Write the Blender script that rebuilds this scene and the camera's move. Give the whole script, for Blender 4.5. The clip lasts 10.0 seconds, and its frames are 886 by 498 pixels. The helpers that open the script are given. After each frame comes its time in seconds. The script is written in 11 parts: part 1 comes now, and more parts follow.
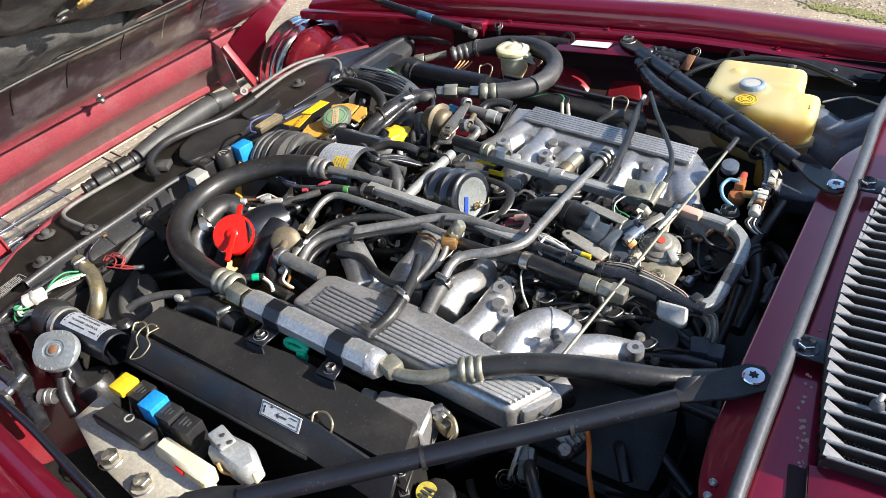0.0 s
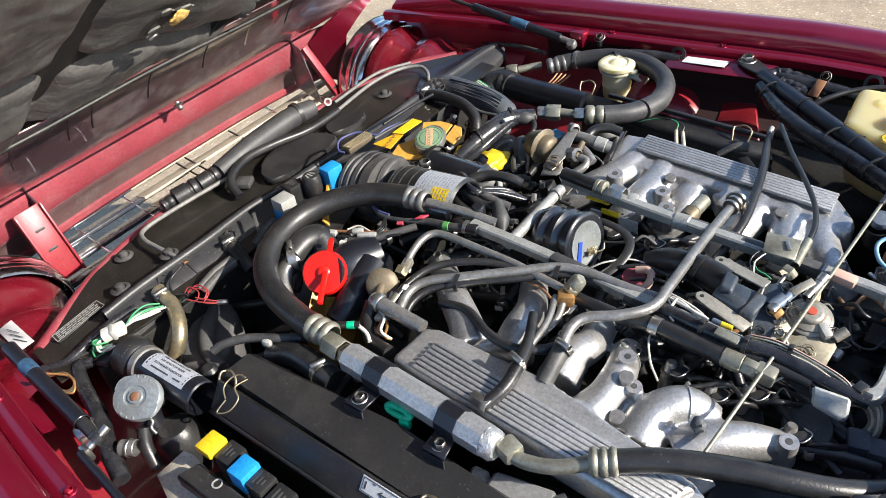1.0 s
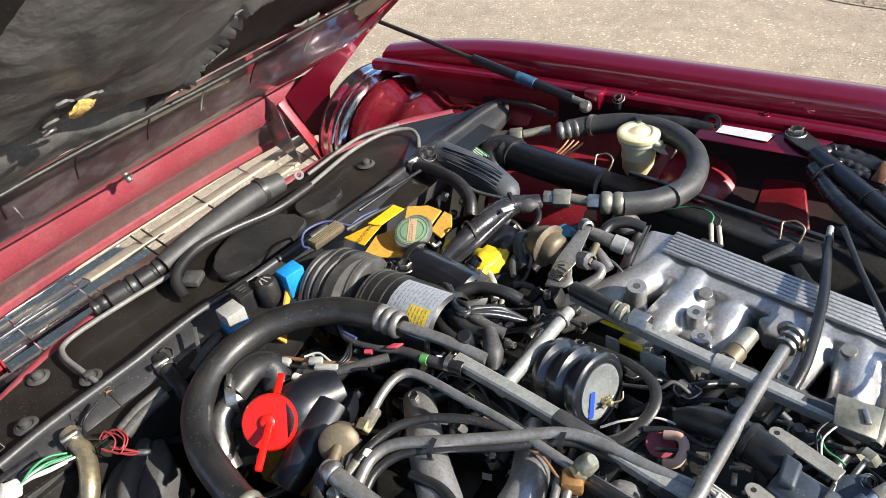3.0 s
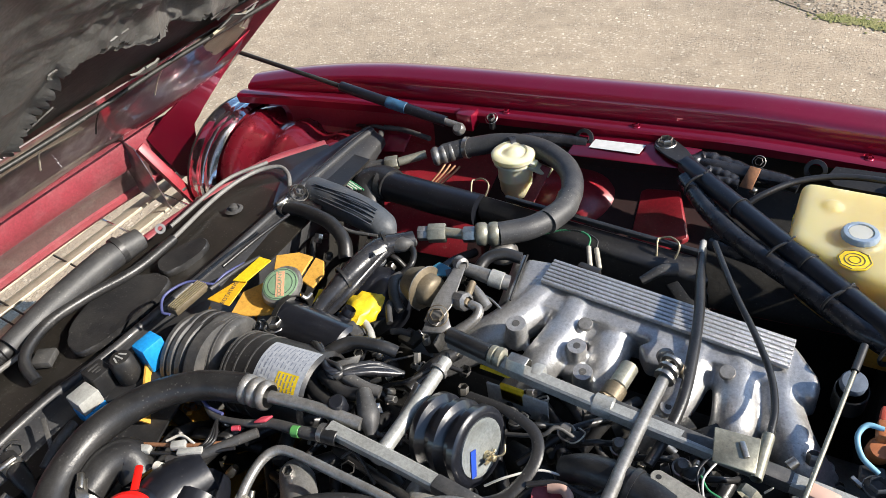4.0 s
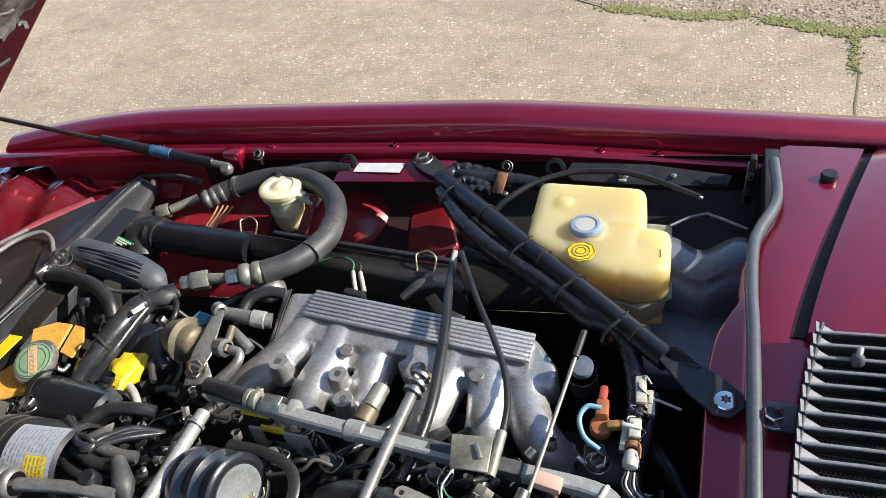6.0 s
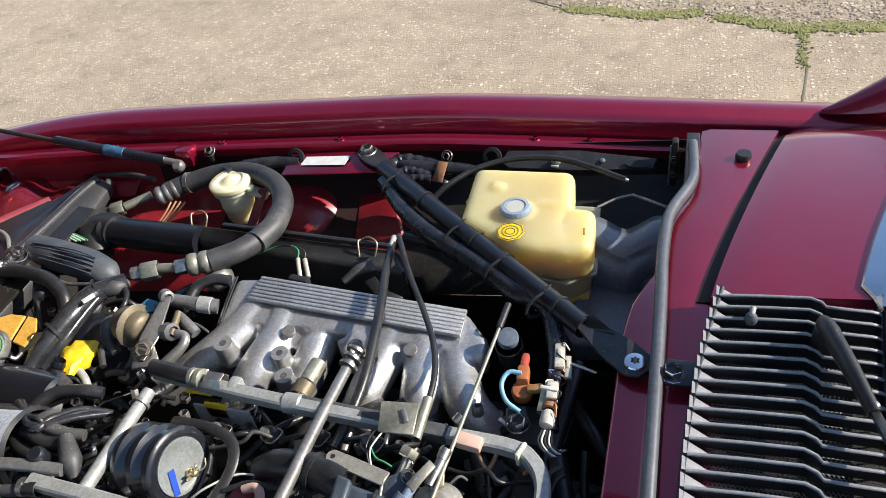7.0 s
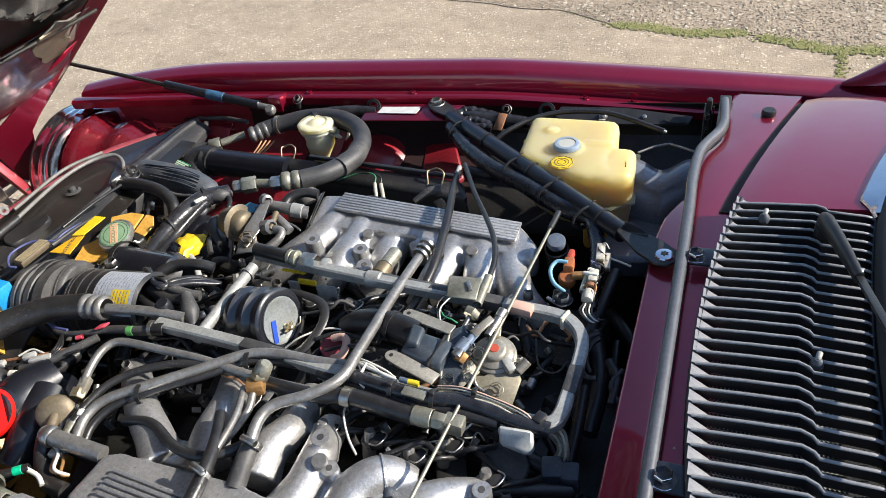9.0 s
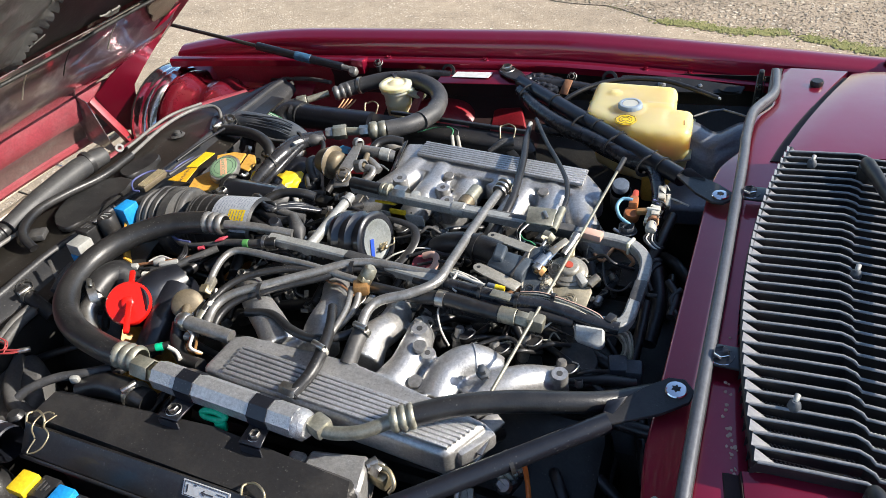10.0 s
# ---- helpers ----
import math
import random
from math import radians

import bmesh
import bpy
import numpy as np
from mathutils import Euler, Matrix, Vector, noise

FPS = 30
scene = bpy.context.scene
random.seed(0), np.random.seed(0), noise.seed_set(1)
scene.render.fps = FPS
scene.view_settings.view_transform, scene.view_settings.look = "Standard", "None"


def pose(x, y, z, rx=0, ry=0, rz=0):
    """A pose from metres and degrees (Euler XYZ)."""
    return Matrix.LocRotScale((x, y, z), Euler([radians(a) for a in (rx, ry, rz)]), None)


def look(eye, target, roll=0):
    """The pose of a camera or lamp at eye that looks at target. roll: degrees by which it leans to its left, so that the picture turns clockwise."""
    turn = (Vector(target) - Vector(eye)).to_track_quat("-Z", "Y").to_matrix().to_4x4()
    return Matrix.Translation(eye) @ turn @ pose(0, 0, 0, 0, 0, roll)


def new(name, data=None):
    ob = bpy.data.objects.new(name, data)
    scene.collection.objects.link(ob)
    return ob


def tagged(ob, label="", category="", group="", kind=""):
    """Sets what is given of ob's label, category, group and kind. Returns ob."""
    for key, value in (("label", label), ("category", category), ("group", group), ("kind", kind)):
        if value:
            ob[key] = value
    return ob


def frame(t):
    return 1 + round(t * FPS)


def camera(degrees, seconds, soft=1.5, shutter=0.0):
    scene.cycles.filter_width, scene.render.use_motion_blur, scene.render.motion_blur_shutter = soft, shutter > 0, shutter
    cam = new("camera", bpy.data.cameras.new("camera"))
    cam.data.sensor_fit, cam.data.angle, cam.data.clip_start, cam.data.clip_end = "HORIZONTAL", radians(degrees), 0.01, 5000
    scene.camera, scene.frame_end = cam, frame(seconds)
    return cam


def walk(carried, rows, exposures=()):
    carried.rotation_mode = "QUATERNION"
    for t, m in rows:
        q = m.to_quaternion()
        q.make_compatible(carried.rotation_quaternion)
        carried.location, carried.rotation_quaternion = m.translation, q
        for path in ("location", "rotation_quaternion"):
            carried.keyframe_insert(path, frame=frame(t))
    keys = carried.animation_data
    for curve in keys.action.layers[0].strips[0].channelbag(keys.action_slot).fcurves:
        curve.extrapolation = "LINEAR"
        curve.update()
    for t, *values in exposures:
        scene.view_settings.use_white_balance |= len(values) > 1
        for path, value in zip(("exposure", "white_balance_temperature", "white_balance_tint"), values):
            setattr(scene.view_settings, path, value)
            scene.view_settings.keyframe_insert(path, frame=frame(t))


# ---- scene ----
cam = camera(60.6, 10.0, soft=0.8)
PATH = [
    (0, (0.068, 0.194, 1.571), (-0.914, 1.431, 0.344), -8.6),
    (0.5, (-0.041, 0.238, 1.598), (-1.046, 1.431, 0.346), -9.0),
    (1, (-0.091, 0.258, 1.595), (-1.146, 1.401, 0.337), -8.9),
    (1.5, (-0.108, 0.314, 1.58), (-1.23, 1.404, 0.333), -8.7),
    (2, (-0.149, 0.373, 1.558), (-1.318, 1.434, 0.33), -8.5),
    (2.5, (-0.213, 0.43, 1.559), (-1.366, 1.514, 0.337), -8.8),
    (2.7, (-0.226, 0.463, 1.567), (-1.361, 1.561, 0.34), -9.1),
    (3.8, (-0.219, 0.591, 1.569), (-1.171, 1.817, 0.307), -9.4),
    (4, (-0.215, 0.613, 1.576), (-1.137, 1.855, 0.308), -10.0),
    (4.5, (-0.189, 0.649, 1.588), (-1.025, 1.937, 0.306), -10.4),
    (5, (-0.139, 0.674, 1.587), (-0.895, 2.002, 0.296), -10.7),
    (5.5, (-0.1, 0.684, 1.582), (-0.785, 2.045, 0.287), -10.8),
    (6, (-0.065, 0.682, 1.588), (-0.693, 2.071, 0.294), -10.7),
    (6.2, (-0.048, 0.676, 1.592), (-0.662, 2.066, 0.292), -10.9),
    (7.3, (0.025, 0.63, 1.583), (-0.544, 2.057, 0.301), -10.3),
    (7.5, (0.028, 0.621, 1.572), (-0.537, 2.054, 0.297), -9.6),
    (8, (0.046, 0.568, 1.579), (-0.547, 2.007, 0.323), -9.3),
    (8.5, (0.04, 0.495, 1.578), (-0.595, 1.933, 0.342), -9.2),
    (9, (0.041, 0.395, 1.576), (-0.628, 1.831, 0.356), -8.9),
    (9.5, (0.036, 0.294, 1.579), (-0.662, 1.725, 0.368), -8.4),
    (10, (0.026, 0.197, 1.588), (-0.704, 1.613, 0.379), -7.7),
]
walk(cam, [(t, look(eye, target, roll)) for t, eye, target, roll in PATH], [(0, 1.10), (1.5, 1.02), (2.7, 1.02), (4, 0.90), (8.5, 0.86), (10, 0.95)])

# ---- world, sun, exposure ----
SUN_AZ, SUN_EL = 16.0, 31.0   # degrees from +x towards +y, and above the ground
world = bpy.data.worlds.new("sky")
scene.world = world
world.use_nodes = True
wn = world.node_tree.nodes
sky = wn.new("ShaderNodeTexSky")
sky.sky_type, sky.sun_disc = "NISHITA", False
sky.sun_elevation, sky.sun_rotation = radians(SUN_EL), radians(90 - SUN_AZ)
sky.ozone_density, sky.dust_density = 2.5, 0.5
wn["Background"].inputs[1].default_value = 0.122
world.node_tree.links.new(sky.outputs[0], wn["Background"].inputs[0])
sun = new("sun", bpy.data.lights.new("sun", "SUN"))
sun.data.energy, sun.data.angle, sun.data.color = 5.0, radians(0.5), (1.0, 0.93, 0.83)
_a, _e = radians(SUN_AZ), radians(SUN_EL)
sun.matrix_world = look((4 * math.cos(_a) * math.cos(_e), 1 + 4 * math.sin(_a) * math.cos(_e), 0.9 + 4 * math.sin(_e)), (0, 1, 0.9))

# ---- materials ----
def mat(name, col, rough=0.5, metal=0.0, col2=None, scale=60.0, amount=0.5, bump=0.0, bscale=400.0, coat=0.0, ior=1.5,
        dirt=0.0, dirtcol=(0.22, 0.18, 0.13), trans=0.0, sss=0.0, rvar=0.12, coat_ior=1.5, objrand=0.0, speck=0.0, speckcol=(0.34, 0.32, 0.29)):
    m = bpy.data.materials.new(name)
    m.use_nodes = True
    n, l = m.node_tree.nodes, m.node_tree.links
    b = n["Principled BSDF"]
    tc = n.new("ShaderNodeTexCoord")
    no = n.new("ShaderNodeTexNoise")
    no.inputs["Scale"].default_value, no.inputs["Detail"].default_value = scale, 5
    l.new(tc.outputs["Object"], no.inputs["Vector"])
    ramp = n.new("ShaderNodeMapRange")
    ramp.inputs[1].default_value, ramp.inputs[2].default_value = 0.35, 0.7
    l.new(no.outputs["Fac"], ramp.inputs[0])
    mix = n.new("ShaderNodeMix")
    mix.data_type = "RGBA"
    c2 = col2 or tuple(c * 0.72 for c in col)
    mix.inputs["A"].default_value, mix.inputs["B"].default_value = (*col, 1), (*c2, 1)
    sc = n.new("ShaderNodeMath")
    sc.operation = "MULTIPLY"
    sc.inputs[1].default_value = amount
    l.new(ramp.outputs[0], sc.inputs[0])
    l.new(sc.outputs[0], mix.inputs["Factor"])
    last = mix.outputs["Result"]
    if dirt > 0:
        n2 = n.new("ShaderNodeTexNoise")
        n2.inputs["Scale"].default_value, n2.inputs["Detail"].default_value = 14.0, 8
        n2.inputs["Roughness"].default_value = 0.7
        l.new(tc.outputs["Object"], n2.inputs["Vector"])
        r2 = n.new("ShaderNodeMapRange")
        r2.inputs[1].default_value, r2.inputs[2].default_value, r2.inputs[4].default_value = 0.48, 0.75, dirt
        l.new(n2.outputs["Fac"], r2.inputs[0])
        m2 = n.new("ShaderNodeMix")
        m2.data_type = "RGBA"
        l.new(r2.outputs[0], m2.inputs["Factor"])
        l.new(last, m2.inputs["A"])
        m2.inputs["B"].default_value = (*dirtcol, 1)
        last = m2.outputs["Result"]
    if speck > 0:
        vo = n.new("ShaderNodeTexVoronoi")
        vo.inputs["Scale"].default_value = 190.0
        l.new(tc.outputs["Object"], vo.inputs["Vector"])
        r3 = n.new("ShaderNodeMapRange")
        r3.inputs[1].default_value, r3.inputs[2].default_value, r3.inputs[3].default_value, r3.inputs[4].default_value = 0.10, 0.24, speck, 0.0
        l.new(vo.outputs["Distance"], r3.inputs[0])
        n4 = n.new("ShaderNodeTexNoise")
        n4.inputs["Scale"].default_value, n4.inputs["Detail"].default_value = 32.0, 4
        l.new(tc.outputs["Object"], n4.inputs["Vector"])
        r4 = n.new("ShaderNodeMapRange")
        r4.inputs[1].default_value, r4.inputs[2].default_value = 0.46, 0.66
        l.new(n4.outputs["Fac"], r4.inputs[0])
        mu = n.new("ShaderNodeMath")
        mu.operation = "MULTIPLY"
        l.new(r3.outputs[0], mu.inputs[0])
        l.new(r4.outputs[0], mu.inputs[1])
        m3 = n.new("ShaderNodeMix")
        m3.data_type = "RGBA"
        l.new(mu.outputs[0], m3.inputs["Factor"])
        l.new(last, m3.inputs["A"])
        m3.inputs["B"].default_value = (*speckcol, 1)
        last = m3.outputs["Result"]
    if objrand > 0:
        oi = n.new("ShaderNodeObjectInfo")
        hv = n.new("ShaderNodeHueSaturation")
        mr = n.new("ShaderNodeMapRange")
        mr.inputs[3].default_value, mr.inputs[4].default_value = 1 - objrand, 1 + objrand
        l.new(oi.outputs["Random"], mr.inputs[0])
        l.new(mr.outputs[0], hv.inputs["Value"])
        l.new(last, hv.inputs["Color"])
        last = hv.outputs["Color"]
    if bump > 0 and trans == 0 and sss == 0 and coat < 0.9:
        nf = n.new("ShaderNodeTexNoise")
        nf.inputs["Scale"].default_value, nf.inputs["Detail"].default_value, nf.inputs["Roughness"].default_value = 210.0, 7, 0.72
        l.new(tc.outputs["Object"], nf.inputs["Vector"])
        rf = n.new("ShaderNodeMapRange")
        rf.inputs[1].default_value, rf.inputs[2].default_value, rf.inputs[3].default_value, rf.inputs[4].default_value = 0.30, 0.70, 0.74, 1.24
        l.new(nf.outputs["Fac"], rf.inputs[0])
        hf = n.new("ShaderNodeHueSaturation")
        l.new(rf.outputs[0], hf.inputs["Value"])
        l.new(last, hf.inputs["Color"])
        last = hf.outputs["Color"]
    l.new(last, b.inputs["Base Color"])
    b.inputs["Metallic"].default_value, b.inputs["IOR"].default_value = metal, ior
    b.inputs["Coat Weight"].default_value, b.inputs["Coat Roughness"].default_value, b.inputs["Coat IOR"].default_value = coat, 0.03, coat_ior
    b.inputs["Transmission Weight"].default_value = trans
    if sss:
        b.inputs["Subsurface Weight"].default_value, b.inputs["Subsurface Scale"].default_value = sss, 0.11 if sss > 0.8 else 0.035
        b.inputs["Subsurface Radius"].default_value = (1.0, 0.8, 0.4)
    rr = n.new("ShaderNodeMapRange")
    rr.inputs[3].default_value, rr.inputs[4].default_value = max(0.02, rough - rvar * 0.5), min(1, rough + rvar)
    n3 = n.new("ShaderNodeTexNoise")
    n3.inputs["Scale"].default_value, n3.inputs["Detail"].default_value = 25.0, 6
    l.new(tc.outputs["Object"], n3.inputs["Vector"])
    l.new(n3.outputs["Fac"], rr.inputs[0])
    l.new(rr.outputs[0], b.inputs["Roughness"])
    if bump > 0:
        nb = n.new("ShaderNodeTexNoise")
        nb.inputs["Scale"].default_value, nb.inputs["Detail"].default_value = bscale, 4
        l.new(tc.outputs["Object"], nb.inputs["Vector"])
        bp = n.new("ShaderNodeBump")
        bp.inputs["Strength"].default_value, bp.inputs["Distance"].default_value = bump, 0.002
        l.new(nb.outputs["Fac"], bp.inputs["Height"])
        l.new(bp.outputs[0], b.inputs["Normal"])
    return m


M = {}
M["paint"] = mat("maroon_paint", (0.300, 0.0060, 0.035), 0.36, 0.70, (0.245, 0.0050, 0.028), 8, 0.5, coat=1.0, coat_ior=1.55, bump=0.02, bscale=900, rvar=0.08, dirt=0.06, speck=0.05)
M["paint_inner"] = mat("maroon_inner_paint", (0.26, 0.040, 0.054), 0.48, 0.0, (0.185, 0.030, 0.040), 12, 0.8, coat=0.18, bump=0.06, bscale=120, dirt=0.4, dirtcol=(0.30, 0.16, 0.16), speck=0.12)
M["wingred"] = mat("chipped_red_inner_wing", (0.27, 0.013, 0.024), 0.38, 0.0, (0.20, 0.010, 0.018), 12, 0.7, coat=0.4, bump=0.05, bscale=140, dirt=0.2, dirtcol=(0.22, 0.12, 0.11), speck=0.22, speckcol=(0.5, 0.42, 0.40))
M["hosegrey"] = mat("dusty_grey_black_hose", (0.030, 0.030, 0.032), 0.5, 0, (0.052, 0.051, 0.050), 45, 0.8, bump=0.2, bscale=420, dirt=0.35, dirtcol=(0.10, 0.095, 0.085), speck=0.3)
M["lamp_red"] = mat("glossy_red_pressing", (0.17, 0.006, 0.016), 0.25, 0.35, (0.125, 0.005, 0.012), 14, 0.6, coat=1.0, bump=0.03, bscale=60, dirt=0.12, dirtcol=(0.25, 0.14, 0.13), speck=0.1)
M["dustgrey"] = mat("dust_covered_maroon", (0.115, 0.066, 0.064), 0.42, 0.0, (0.070, 0.034, 0.034), 14, 0.9, coat=0.6, bump=0.05, bscale=150, dirt=0.6, dirtcol=(0.20, 0.165, 0.15))
M["barpaint"] = mat("dusty_black_bar_paint", (0.022, 0.0225, 0.025), 0.42, 0, (0.034, 0.034, 0.035), 18, 0.7, coat=0.12, bump=0.12, bscale=260, dirt=0.35, dirtcol=(0.070, 0.066, 0.062), speck=0.3)
# lit and shaded copies of the same grille vane
M["vanecream"] = mat("sunlit_dusty_vane", (0.47, 0.43, 0.34), 0.45, 0.2, (0.36, 0.32, 0.24), 25, 0.8, bump=0.1, bscale=160, dirt=0.4, dirtcol=(0.2, 0.17, 0.13), speck=0.4)
M["vanedark"] = mat("shaded_blue_vane", (0.045, 0.055, 0.075), 0.25, 0.3, (0.07, 0.075, 0.085), 30, 0.7, coat=0.5, dirt=0.3, dirtcol=(0.2, 0.18, 0.15), speck=0.4)
M["discgrey"] = mat("brushed_grey_disc", (0.34, 0.37, 0.38), 0.30, 0.4, (0.24, 0.25, 0.23), 22, 0.9, bump=0.05, dirt=0.4, dirtcol=(0.24, 0.20, 0.14))
M["drumblack"] = mat("satin_black_drum", (0.008, 0.009, 0.013), 0.28, 0, (0.016, 0.017, 0.022), 30, 0.7, bump=0.08, bscale=300, coat=0.6, speck=0.08)
M["palemetal"] = mat("pale_cast_metal", (0.31, 0.295, 0.25), 0.40, 0.4, (0.21, 0.19, 0.15), 40, 0.8, bump=0.12, bscale=350, dirt=0.35, dirtcol=(0.25, 0.20, 0.14), speck=0.4, speckcol=(0.12, 0.11, 0.10))
M["slateblue"] = mat("dusty_slate_blue", (0.034, 0.046, 0.060), 0.46, 0, (0.055, 0.066, 0.076), 30, 0.8, bump=0.12, bscale=250, dirt=0.35, dirtcol=(0.15, 0.14, 0.125), speck=0.4)
M["tankdeep"] = mat("deep_cream_plastic", (0.66, 0.50, 0.20), 0.42, 0, (0.60, 0.43, 0.16), 20, 0.7, bump=0.05, sss=0.5)
# dust colour raised so that it also paints the frame's grey sheen
M["paint_dull"] = mat("dust_and_sheen_maroon", (0.075, 0.042, 0.048), 0.30, 0.0, (0.050, 0.030, 0.034), 9, 0.9, coat=1.0, coat_ior=1.8, bump=0.04, bscale=150, dirt=0.8, dirtcol=(0.27, 0.245, 0.24))
M["bluecap"] = mat("dull_blue_plastic", (0.10, 0.125, 0.165), 0.45, 0, (0.07, 0.09, 0.12), 40, 0.7, bump=0.06)
M["capwhite"] = mat("milky_plastic_cap", (0.48, 0.47, 0.40), 0.4, 0, (0.40, 0.39, 0.32), 30, 0.7, bump=0.05, sss=0.2)
M["bluecapclear"] = mat("milky_blue_plastic", (0.24, 0.30, 0.38), 0.35, 0, (0.17, 0.23, 0.31), 40, 0.7, bump=0.05, sss=0.3)
M["deepblue"] = mat("deep_blue_tape", (0.02, 0.07, 0.42), 0.4, 0, (0.02, 0.05, 0.30), 60, 0.8)
M["bluetape"] = mat("dull_blue_tape", (0.04, 0.20, 0.32), 0.5, 0, (0.03, 0.12, 0.20), 60, 0.8)
M["fadedblue"] = mat("faded_blue_print_band", (0.03, 0.10, 0.19), 0.5, 0, (0.015, 0.03, 0.05), 90, 0.9)
M["ductgrey"] = mat("grey_pressed_duct", (0.135, 0.145, 0.17), 0.36, 0.2, (0.085, 0.092, 0.108), 14, 0.8, coat=0.4, bump=0.15, bscale=250, dirt=0.35, dirtcol=(0.12, 0.11, 0.10), speck=0.4)
M["black"] = mat("black_plastic", (0.013, 0.013, 0.014), 0.38, 0, (0.030, 0.029, 0.028), 30, 0.7, bump=0.12, bscale=400, dirt=0.25, dirtcol=(0.085, 0.077, 0.066), speck=0.25)
# near-black for the dark gaps below the grille slats
M["pitch"] = mat("void_black", (0.004, 0.004, 0.004), 0.8, 0, (0.007, 0.007, 0.007), 30, 0.6)
# slat faces kept near-black, as if turned away from the sun
M["slat"] = mat("weathered_black_plastic", (0.010, 0.010, 0.0115), 0.45, 0, (0.018, 0.018, 0.020), 40, 0.7, bump=0.1, bscale=500, dirt=0.2, dirtcol=(0.07, 0.068, 0.065), speck=0.2)
M["boxblack"] = mat("dusty_black_box_plastic", (0.017, 0.0165, 0.017), 0.36, 0, (0.028, 0.027, 0.026), 14, 0.7, coat=0.12, bump=0.08, bscale=300, dirt=0.3, dirtcol=(0.060, 0.054, 0.047), speck=0.2)
M["redpaint"] = mat("dull_red_sealing_paint", (0.42, 0.06, 0.03), 0.6, 0, (0.3, 0.045, 0.025), 60, 0.7)
M["satin"] = mat("satin_black_paint", (0.007, 0.008, 0.012), 0.32, 0, (0.014, 0.015, 0.020), 20, 0.5, coat=0.15, coat_ior=1.5, speck=0.16, bump=0.06, bscale=300, dirt=0.06, dirtcol=(0.08, 0.075, 0.07))
M["rubber"] = mat("black_rubber_hose", (0.012, 0.012, 0.013), 0.34, 0, (0.027, 0.026, 0.025), 45, 0.8, bump=0.16, bscale=380, dirt=0.22, dirtcol=(0.070, 0.065, 0.060), speck=0.2)
M["greyrub"] = mat("dusty_rubber", (0.034, 0.034, 0.035), 0.50, 0, (0.080, 0.077, 0.073), 35, 0.8, bump=0.15, bscale=350, dirt=0.35, dirtcol=(0.17, 0.155, 0.13), speck=0.5)
M["alu"] = mat("cast_aluminium", (0.53, 0.525, 0.515), 0.35, 0.75, (0.41, 0.40, 0.385), 26, 0.7, bump=0.22, bscale=430, dirt=0.2, dirtcol=(0.34, 0.30, 0.25), rvar=0.2, speck=0.45, speckcol=(0.12, 0.11, 0.10))
M["aluplate"] = mat("painted_alloy_plenum", (0.58, 0.575, 0.57), 0.34, 0.72, (0.46, 0.455, 0.445), 35, 0.7, bump=0.60, bscale=460, dirt=0.15, dirtcol=(0.25, 0.22, 0.18), speck=0.6, speckcol=(0.12, 0.11, 0.10))
M["steel"] = mat("zinc_plated_steel", (0.50, 0.49, 0.46), 0.33, 0.95, (0.33, 0.31, 0.27), 60, 0.8, bump=0.12, bscale=400, dirt=0.3, dirtcol=(0.25, 0.19, 0.13))
M["rodgrey"] = mat("dull_grey_rod", (0.21, 0.205, 0.195), 0.55, 0.2, (0.13, 0.125, 0.115), 40, 0.8, bump=0.15, bscale=300, dirt=0.4, dirtcol=(0.14, 0.12, 0.095), speck=0.3)
M["shroudgrey"] = mat("dusty_grey_shroud", (0.075, 0.075, 0.077), 0.5, 0, (0.11, 0.108, 0.105), 12, 0.8, bump=0.1, bscale=200, dirt=0.3, dirtcol=(0.14, 0.13, 0.115), speck=0.3)
M["greypipe"] = mat("grey_coated_pipe", (0.28, 0.275, 0.265), 0.38, 0.6, (0.17, 0.16, 0.145), 50, 0.8, bump=0.12, bscale=350, dirt=0.45, dirtcol=(0.19, 0.17, 0.14), speck=0.3)
M["rail"] = mat("grey_fuel_rail", (0.36, 0.365, 0.345), 0.42, 0.35, (0.27, 0.27, 0.25), 40, 0.7, bump=0.15, bscale=500, dirt=0.25, dirtcol=(0.22, 0.19, 0.15), speck=0.3)
M["passiv"] = mat("yellow_passivated_steel", (0.48, 0.40, 0.24), 0.4, 0.85, (0.34, 0.30, 0.22), 70, 0.9, bump=0.12, bscale=400, dirt=0.3)
M["olive"] = mat("pale_passivated_fitting", (0.33, 0.32, 0.25), 0.42, 0.6, (0.22, 0.21, 0.17), 60, 0.8, bump=0.12, bscale=400, dirt=0.35, dirtcol=(0.2, 0.17, 0.12), speck=0.5, speckcol=(0.12, 0.11, 0.10))
M["brass"] = mat("brass_sensor", (0.46, 0.26, 0.10), 0.42, 0.6, (0.38, 0.19, 0.07), 60, 0.7, bump=0.1, bscale=300, dirt=0.25)
M["red"] = mat("red_plastic", (0.72, 0.012, 0.008), 0.3, 0, (0.66, 0.012, 0.008), 20, 0.4, bump=0.03, bscale=300)
M["blue"] = mat("blue_plastic", (0.012, 0.26, 0.62), 0.4, 0, (0.012, 0.2, 0.5), 40, 0.6, bump=0.05, bscale=300)
M["yellow"] = mat("yellow_plastic", (0.72, 0.50, 0.015), 0.42, 0, (0.6, 0.42, 0.02), 40, 0.5, bump=0.06, bscale=300)
M["tagorange"] = mat("orange_yellow_plastic_tag", (0.66, 0.36, 0.015), 0.45, 0, (0.55, 0.28, 0.015), 40, 0.6, bump=0.05)
M["amber"] = mat("amber_plastic_fan", (0.62, 0.34, 0.06), 0.4, 0, (0.5, 0.26, 0.045), 25, 0.6, bump=0.05, bscale=200)
